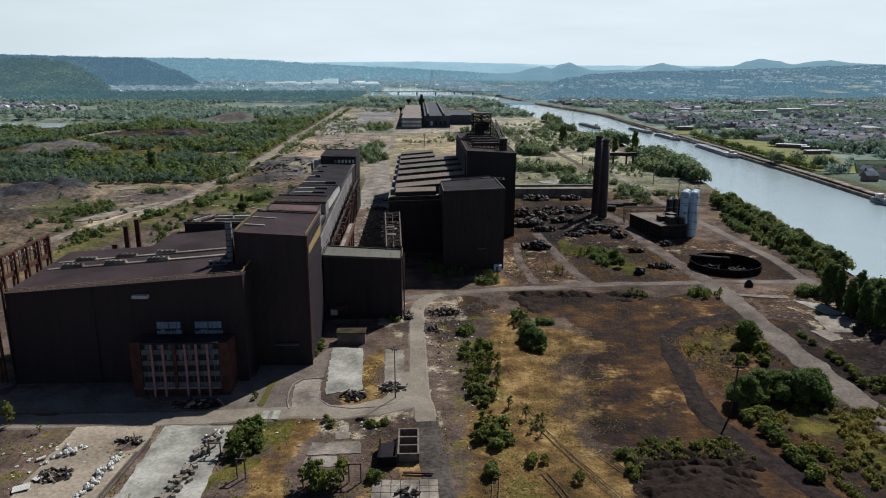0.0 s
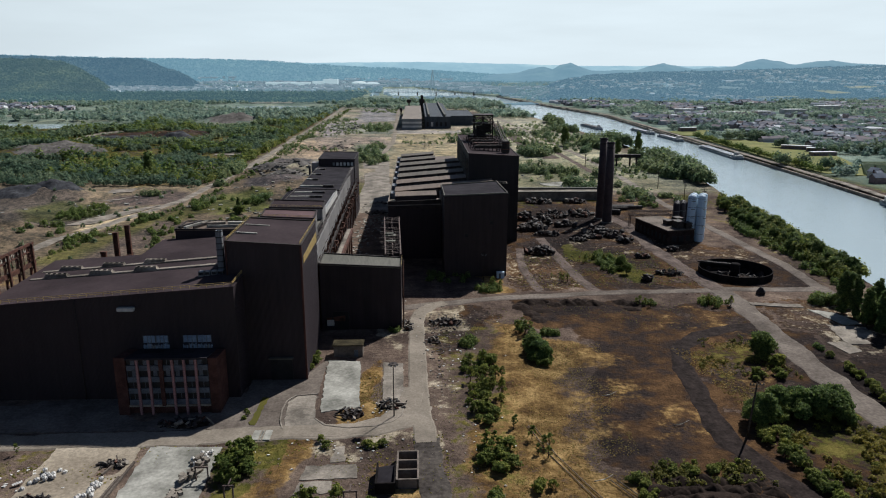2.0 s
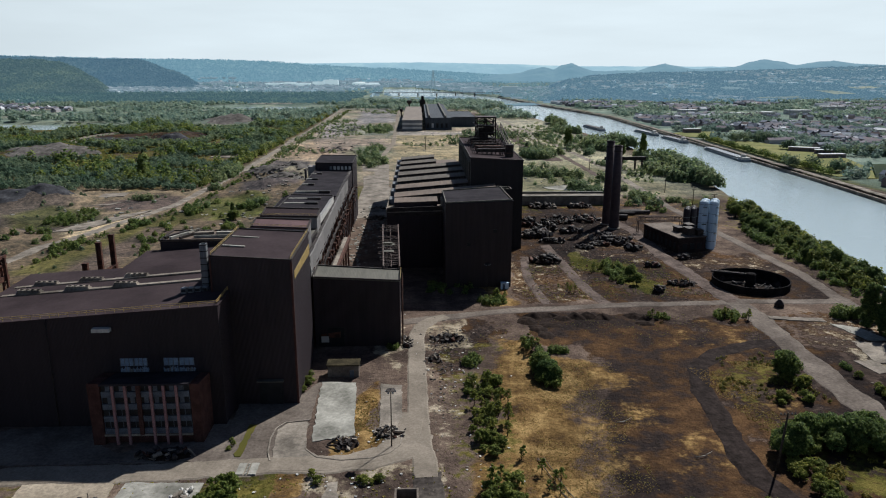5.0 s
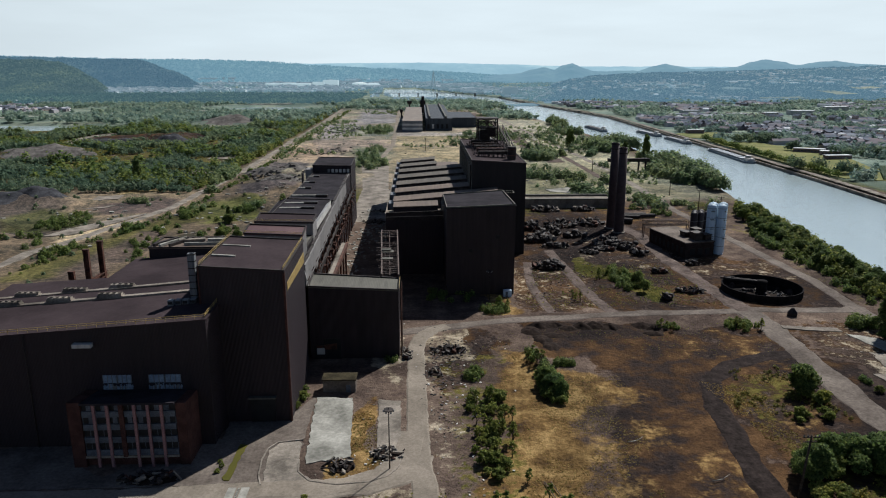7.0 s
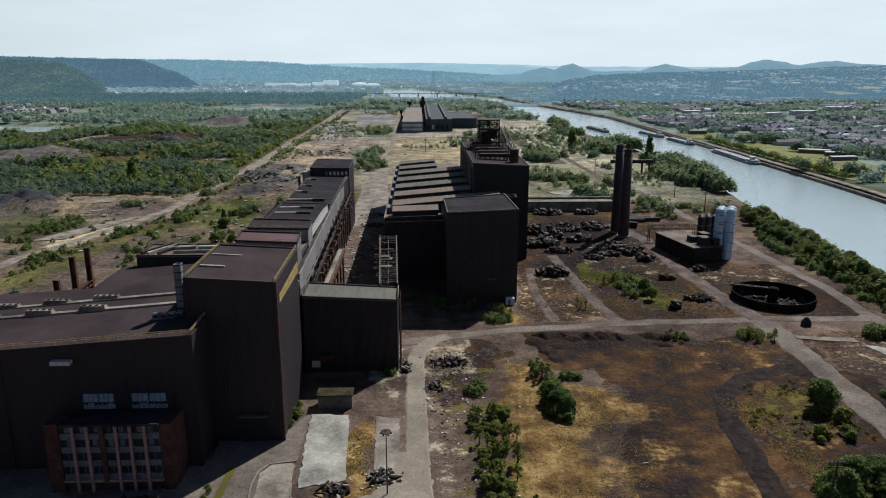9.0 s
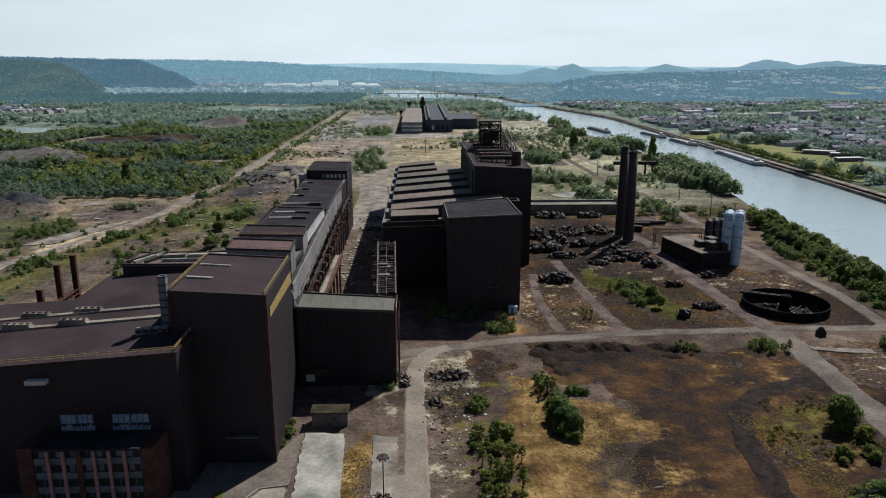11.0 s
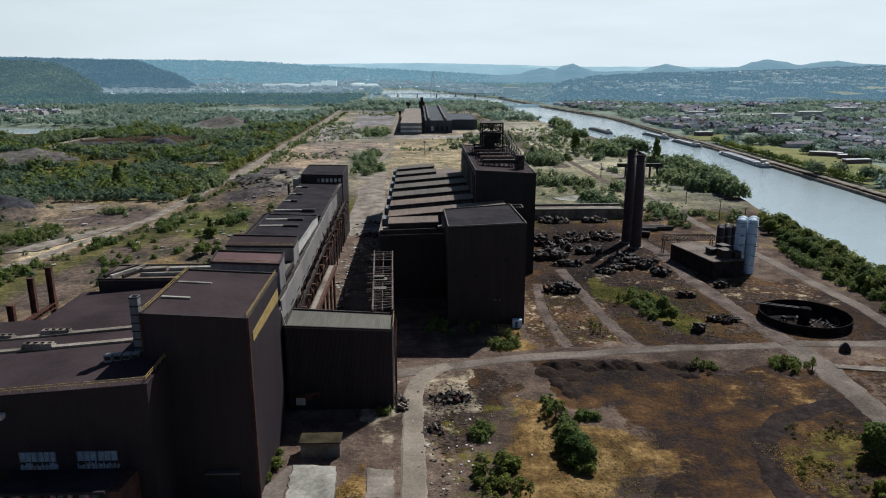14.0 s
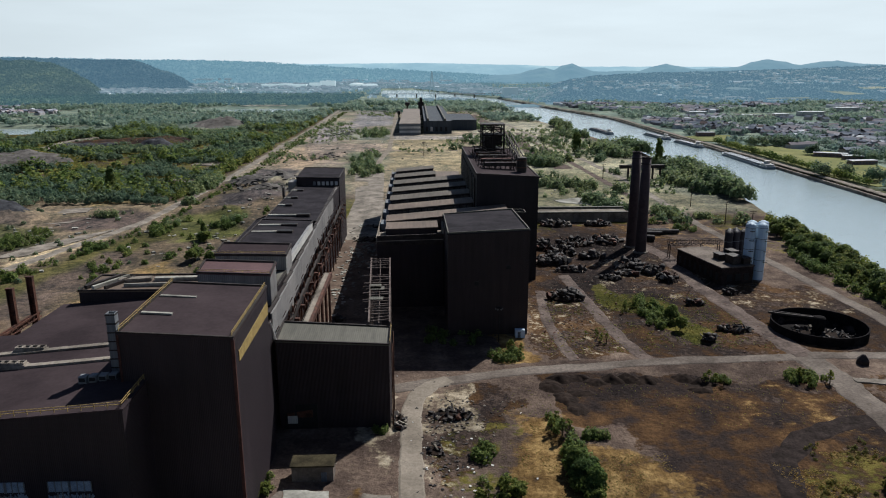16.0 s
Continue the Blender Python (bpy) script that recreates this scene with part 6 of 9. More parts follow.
def wood_pole(x, y, h, lean=0.0):
    p = thing("power_pole", "dark timber power pole with a crossarm", "power pole", "power poles")
    bm = B()
    tube(bm, (x, y, -0.3), (x + lean, y, h), 0.3, 0.2, 8)
    part("pole", bm, M_BARK, p)
    bm = B()
    beam(bm, (x + lean - 1.8, y, h - 0.5), (x + lean + 1.8, y, h - 0.5), 0.22)
    beam(bm, (x + lean - 1.3, y, h - 1.5), (x + lean + 1.3, y, h - 1.5), 0.2)
    part("crossarm", bm, M_BARK, p)
    for dx in (-1.6, -0.8, 0.8, 1.6):
        bm = B()
        lathe(bm, [(0.1, h - 0.4), (0.16, h - 0.2), (0.05, h)], 8, (x + lean + dx, y, 0))
        part("insulator", bm, M_GREY, p)


wood_pole(80, 164, 14.5, 1.0)
wood_pole(177, 523, 13)
wood_pole(177, 470, 13)
wood_pole(178, 440, 14)
wood_pole(158, 590, 12)
wood_pole(150, 640, 12)
wood_pole(8, 800, 14)

# rusty craneway frame beside the low hall
fr = thing("craneway_frame", "stripped rust-red craneway frame beside the low hall", "craneway")
for k in range(8):
    y = 178 + 6.6 * k
    bm = B()
    for dx in (-0.6, 0.6):
        beam(bm, (-118.5 + dx, y, -0.3), (-118.5 + dx, y, 35.2), 0.6)
    for z in range(2, 34, 4):
        beam(bm, (-119.1, y, z), (-117.9, y, z + 3), 0.18)
    part("column", bm, M_RUST, fr)
bm = B()
for z, w in ((29, 1.4), (35.2, 0.8), (33, 0.4)):
    beam(bm, (-118.5, 176, z), (-118.5, 226, z), 0.6, w)
part("girder", bm, M_RUST, fr)
bm = B()
for k in range(23):
    y = 178 + 2.1 * k
    beam(bm, (-118.5, y, 29), (-118.5, y, 35), 0.2)
    beam(bm, (-118.5, y, 33), (-118.5, y + 2.1, 35.2), 0.16)
part("mullion", bm, M_RUST, fr)
for k, (x, y, h) in enumerate(((-114.3, 275, 26.6), (-113.4, 284, 27.4), (-113.6, 262, 22.5), (-114, 255, 17), (-114, 248, 16))):
    c = thing("steel_column", "lone rust-red craneway column", "column", "lone craneway columns")
    bm = B()
    for dx in (-0.75, 0.75):
        box(bm, x + dx - 0.15, x + dx + 0.15, y - 0.6, y + 0.6, -0.3, h)
    box(bm, x - 0.59, x + 0.59, y - 0.15, y + 0.15, -0.3, h)
    box(bm, x - 1.0, x + 1.0, y - 0.7, y + 0.7, h + 0.003, h + 0.4)
    part("shaft", bm, M_RUST, c)
    bm = B()
    for z in range(1, int(h) - 2, 3):
        box(bm, x - 0.58, x + 0.58, y - 0.5, y - 0.16, z, z + 0.2)
    part("lacing", bm, M_RUST, c)
gd = thing("fallen_girder", "rust-red crane girder slung between columns", "girder")
bm = B()
beam(bm, (-113.9, 266, 15.5), (-113.6, 286, 15.5), 0.5, 1.8)
for k in range(7):
    beam(bm, (-112.6, 266 + 3 * k, 14.8), (-112.6, 267.5 + 3 * k, 16.3), 0.2)
beam(bm, (-112.6, 266, 16.3), (-112.6, 286, 16.3), 0.3)
beam(bm, (-112.6, 266, 14.8), (-112.6, 286, 14.8), 0.3)
part("web", bm, M_RUST, gd)

# front yard: roofless brick cells, rows of sacks and blocks
cells = thing("concrete_cells", "roofless concrete storage cells with weeds", "storage cells")
bm = B()
for y in (145.2, 149.0, 152.8, 156.6):
    box(bm, -5.0, -0.4, y - 0.2, y + 0.2, -0.3, 2.3)
for x in (-5.0, -0.4):
    box(bm, x - 0.2, x + 0.2, 145.0, 156.8, -0.3, 2.32)
part("wall", bm, M_OLD_ROAD, cells)
low = thing("roofless_shed", "dark roofless brick shed with a collapsed roof", "shed")
bm = B()
box(bm, -9.6, -9.2, 143.2, 151.4, -0.3, 2.6)
box(bm, -9.2, -5.5, 143.2, 143.6, -0.3, 2.6)
box(bm, -5.6, -5.3, 143.6, 151.4, -0.3, 2.4)
part("wall", bm, M_TAR, low)
bm = B()
box(bm, -9.2, -5.6, 143.6, 151.4, -0.2, 1.2, (1.4, 1.0, 1.9, 1.5))
part("fallen_roof", bm, M_ROOF_DARK, low)


def sack_row(x0, y0, x1, y1, n, name, label, material, group, size):
    rnd = random.Random(int(x0 * 7))
    bm = B()
    bmesh.ops.create_icosphere(bm, subdivisions=1, radius=0.62) if name == "sack" else box(bm, -0.62, 0.62, -0.42, 0.42, 0, 0.7)
    first = None
    for k in range(n):
        f = rnd.random()
        x, y = x0 + (x1 - x0) * f + rnd.gauss(0, size), y0 + (y1 - y0) * f + rnd.gauss(0, size)
        lay = rnd.choice((0.3, 0.3, 0.75)) if name == "sack" else rnd.choice((0.1, 0.1, 0.86))
        m = pose(x, y, lay, rnd.uniform(-9, 9), rnd.uniform(-9, 9), rnd.uniform(0, 180))
        if first is None:
            for v in bm.verts:
                v.co *= 1 + 0.15 * noise.noise(v.co * 3)
            first = part(name, bm, material)
            tagged(first, label, "sack" if name == "sack" else "block", group)
            first.matrix_basis = m
        else:
            copy_thing(first, m)


sack_row(-84.5, 147, -81.5, 153, 18, "sack", "dumped white bulk sack on the concrete yard", M_WHITE, "white sacks along the yard", 0.9)
sack_row(-72.4, 130, -69.6, 149, 48, "sack", "stained white bulk sack in a long row", M_WHITE, "white sacks in rows", 0.7)
sack_row(-54, 128, -49.5, 158, 90, "concrete_block", "grey-brown concrete block in a tumbled row", M_CONC, "concrete blocks in rows", 0.9)
sack_row(-51, 155, -48.5, 161, 16, "sack", "torn white bulk sack beside the blocks", M_WHITE, "white sacks beside the blocks", 0.8)

for x0, x1, y0, y1 in ((-70.2, -69.6, 152, 158), (-66.6, -66.0, 128, 157), (-67.6, -67.1, 128, 151)):
    t = thing("timber_baulk", "long weathered timber baulk between the slabs", "timber", "timber baulks")
    bm = B()
    beam(bm, ((x0 + x1) / 2 + 1.2, y1, 0.45), ((x0 + x1) / 2 - 0.4, y0, 0.45), 0.45, 0.5)
    part("baulk", bm, M_OLD_ROAD, t)
heap("rubbish_heap", "dumped boards, cans and bags on the slab's edge", -80.5, 142, 4.0, 3.2, 1.0, 40, 92, 0.8, 0.35, 0.05)
heap("rubbish_heap", "dumped boards and bags at the road's edge", -69.5, 156.5, 3.4, 2.0, 0.9, 30, 93, 0.8, 0.3, 0.0)
heap("rubbish_heap", "black tarred rubbish on the old slab", -2.2, 132.6, 2.6, 1.6, 1.0, 24, 94, 0.8, 0.1, 0.1)
for x, y, w, d, turn in ((-85.2, 137.0, 1.7, 1.1, 20), (-83.6, 140.6, 1.0, 0.8, -30), (-87.0, 149, 1.0, 0.4, 35)):
    t = thing("sheet_panel", "pale flat sheet lying on the ground", "sheet", "pale sheets")
    t.matrix_basis = pose(x, y, 0.55, 4, -5, turn)
    bm = B()
    box(bm, -w, w, -d, d, 0, 0.09)
    part("panel", bm, M_WHITE, t)


def portal(x, y, w, h, label):
    """The rusty portal frame of a vanished shed."""
    t = thing("portal_frame", label, "frame", "portal frames")
    t.matrix_basis = pose(x, y, 0)
    for dx in (-w / 2, w / 2):
        bm = B()
        beam(bm, (dx, 0, -0.3), (dx, 0, h), 0.28)
        part("post", bm, M_FRAME, t)
    bm = B()
    beam(bm, (-w / 2 - 0.2, 0, h + 0.15), (w / 2 + 0.2, 0, h + 0.15), 0.3)
    part("lintel", bm, M_FRAME, t)
    bm = B()
    beam(bm, (0, 0.1, h + 0.3), (0, 2.4, h + 0.3), 0.22)
    part("rail", bm, M_FRAME, t)


portal(-14.2, 137.5, 2.6, 4.4, "rusty portal frame among saplings")
portal(-39.3, 140.0, 1.8, 4.6, "rusty portal frame beside the bushes")
portal(-47.6, 149.5, 2.6, 3.2, "rusty portal frame beside the blocks")
t = thing("fallen_beam", "long rust-red steel beam lying on bricks", "beam")
bm = B()
beam(bm, (-3.8, 140.3, 0.5), (2.9, 139.6, 0.6), 0.5, 0.4)
part("beam", bm, M_RUST, t)
floor_slabs = thing("paving", "jointed pale concrete floor with weeds in the joints", "pavement", kind="structure")
for i in range(7):
    for j in range(5):
        bm = B()
        x, y = -10.4 + 2.05 * i, 126.2 + 2.35 * j
        box(bm, x, x + 1.93, y, y + 2.2, -0.3, 0.2 + 0.03 * ((i * 3 + j * 5) % 4))
        part("slab", bm, M_CONC, floor_slabs)
for x0, x1, y0, y1 in ((-26.5, -14, 149, 155), (-20.6, -17.4, 155.5, 163), (-27, -19, 143.5, 148.5)):
    slab("pavement", "cracked pale concrete floor with dust", [(x0, y0), (x1, y0 + 0.5), (x1 - 0.4, y1), (x0 + 0.6, y1 - 0.4)], M_CONC, 0.14)

# railway tracks through the dry grass


def track(line, label):
    t = thing("rail_track", label, "railway track", "old tracks")
    for off in (-0.72, 0.72):
        bm = B()
        for (a, b) in zip(line, line[1:]):
            beam(bm, (a[0] + off, a[1], 0.35), (b[0] + off, b[1], 0.35), 0.11, 0.2)
        part("rail", bm, M_OLD_ROAD, t)


track([(28, 171), (31, 157), (36, 143.5), (41.5, 130), (50, 110)], "overgrown rusty railway track in dry grass")
track([(42.3, 146.5), (46.6, 138), (51.2, 129.6), (60, 112)], "overgrown orange-rusted railway track by the slag")
track([(17.3, 142), (15.8, 131), (14, 112)], "short overgrown track between young bushes")
track([(27.5, 139.5), (30.5, 130), (36, 112)], "overgrown rusty railway track in dry grass")

heap("tank_debris", "pale and dark debris inside the round tank", 137.8, 300.5, 11, 9, 1.6, 70, 91, 1.2, 0.3, 0.05)
for c in [o for o in bpy.data.objects if o.name.startswith("tank_debris")]:
    c.location.z -= 1.7
for x, y in ((15, 201), (52, 187), (66, 170), (40, 146)):
    lg = thing("dead_branch", "bleached dead branch lying on the ground", "branch", "dead branches")
    bm = B()
    tube(bm, (x - 2, y, 0.3), (x + 0.5, y + 0.6, 0.4), 0.12, 0.10, 6)
    tube(bm, (x + 0.5, y + 0.6, 0.4), (x + 2.6, y + 1.9, 0.7), 0.10, 0.04, 6)
    part("limb", bm, M_CONC_PALE, lg)

ruin = thing("ruined_hut", "roofless concrete ruin on the old yard", "ruin")
for x0, x1, y0, y1, h in ((-258, -257.4, 504, 511, 5.5), (-251.6, -251, 504, 511, 3.8), (-257.39, -251.61, 510.4, 511, 4.8), (-257.39, -255, 504, 504.6, 5.0)):
    bm = B()
    box(bm, x0, x1, y0, y1, -0.5, h + 3, (h + 3, h + 2.2, h + 2.6, h + 3.4))
    part("wall", bm, M_CONC, ruin)
# ---- plants ----
def leaf_quads(points, normals, size, rng, jitter=0.42):
    """One small bent leaf spray for each point, faced roughly along its normal."""
    n = len(points)
    nrm = normals + rng.normal(0, jitter, (n, 3))
    nrm /= np.linalg.norm(nrm, axis=1, keepdims=True)
    ref = rng.normal(0, 1, (n, 3))
    u = np.cross(nrm, ref)
    u /= np.linalg.norm(u, axis=1, keepdims=True)
    v = np.cross(nrm, u)
    s = (size * rng.uniform(0.55, 1.35, n))[:, None]
    a = rng.uniform(0.5, 1.0, (n, 1))
    verts = np.stack([points - u * s * a, points - v * s * 0.8, points + u * s * a * 1.1, points + v * s], 1).reshape(-1, 3)
    return verts, np.arange(4 * n).reshape(n, 4)


def blobs_to_leaves(blobs, per_area, size, rng):
    """Leaves over lumps upon lumps, with some loose sprigs that break the outline."""
    pts, nrm = [], []
    for (c, r, squash) in blobs:
        for q in range(7):
            e = rng.normal(0, 1, 3)
            e /= np.linalg.norm(e)
            e[2] = abs(e[2]) - 0.25
            sr = r * rng.uniform(0.32, 0.66)
            k = max(3, int(per_area * 0.40 * sr * sr))
            d = rng.normal(0, 1, (k, 3))
            d /= np.linalg.norm(d, axis=1, keepdims=True)
            d[:, 2] = np.where(d[:, 2] < -0.3, -d[:, 2], d[:, 2])
            rad = sr * np.where(rng.random((k, 1)) < 0.14, rng.uniform(1.1, 1.7, (k, 1)), rng.uniform(0.55, 1.1, (k, 1)))
            pts.append(np.array(c) + (e * r * rng.uniform(0.5, 0.95) + d * rad) * np.array((1, 1, squash)))
            nrm.append(d + 0.5 * e + np.array((0, 0, 0.25)))
    return leaf_quads(np.concatenate(pts), np.concatenate(nrm), size, rng, 0.5)


def tree_model(name, label, category, group, seed, height, spread, trunk_h, n_blobs, leaf, density, material, column=False):
    rng = np.random.default_rng(seed)
    t = thing(name, label, category, group)
    bm = B()
    if trunk_h > 0:
        r0 = 0.035 * height
        tube(bm, (0, 0, -0.6), (0.1 * spread * rng.normal(), 0, height * (0.9 if column else 0.62)), r0, r0 * 0.25, 7)
        for k in range(5):
            a = 2 * math.pi * k / 5 + rng.uniform(0, 1)
            z = trunk_h + (height * 0.35) * k / 5
            tube(bm, (0, 0, z), (math.cos(a) * spread * 0.36, math.sin(a) * spread * 0.36, z + height * 0.22), r0 * 0.4, r0 * 0.1, 5)
    else:
        for k in range(5):
            a = 2 * math.pi * k / 5 + rng.uniform(0, 1)
            tube(bm, (0, 0, -0.4), (math.cos(a) * spread * 0.3, math.sin(a) * spread * 0.3, height * 0.6), 0.09, 0.03, 5)
    part("trunk" if trunk_h > 0 else "stem", bm, M_BARK, t)
    blobs = []
    for k in range(n_blobs):
        f = (k + 0.5) / n_blobs
        if column:
            w = spread / 2 * (0.35 + 0.65 * math.sin(math.pi * min(1, 0.15 + 0.85 * f)) ** 0.7)
            blobs.append(((rng.normal(0, 0.12 * spread), rng.normal(0, 0.12 * spread), trunk_h + (height - trunk_h) * f * 0.95), w * 0.8, 1.3))
        else:
            a, r = k * 2.4, spread / 2 * math.sqrt(f) * rng.uniform(0.62, 0.92)
            z = trunk_h + (height - trunk_h) * (0.22 + 0.62 * (1 - f ** 1.6) * rng.uniform(0.75, 1.1))
            blobs.append(((r * math.cos(a), r * math.sin(a), z), spread * rng.uniform(0.11, 0.24), rng.uniform(0.75, 1.2)))
    v, f = blobs_to_leaves(blobs, density, leaf, rng)
    ob = new("crown", raw_mesh("crown", v, f, material))
    ob.parent = t
    return t


BUSHES = [tree_model("bush", "dense green bush on waste ground", "bush", "bushes", 10 + k, 2.6 + 0.5 * k, 3.2 + 0.5 * k, 0, 14 + 2 * k, 0.25, 190, M_LEAF) for k in range(3)]
TREES = [tree_model("tree", "round-crowned dark green broadleaf tree", "tree", "broadleaf trees", 20 + k, 8.5 + k, 7.5 + 0.8 * k, 1.6, 26 + 2 * k, 0.40, 95, M_LEAF_DARK) for k in range(4)]
SAPLINGS = [tree_model("sapling", "slim young birch sapling", "sapling", "saplings", 30 + k, 4.6 + k, 2.3 + 0.3 * k, 0.5, 11, 0.22, 260, M_LEAF) for k in range(2)]
POPLARS = [tree_model("poplar", "tall dark columnar poplar tree", "poplar", "poplars", 40 + k, 17 + 2 * k, 5.6, 1.0, 15, 0.42, 260, M_LEAF_DARK, True) for k in range(2)]
used = set()


def plant(models, x, y, scale=1.0, rnd=random):
    m = models[rnd.randrange(len(models))]
    z = float(ground_height(np.array(float(x)), np.array(float(y))))
    at = pose(x, y, z - 0.05, 0, 0, rnd.uniform(0, 360))
    s = scale * rnd.uniform(0.82, 1.2)
    if m.name not in used:
        used.add(m.name)
        m.matrix_basis = at
        t = m
    else:
        t = copy_thing(m, at)
    t.scale = (s, s, s * rnd.uniform(0.85, 1.15))


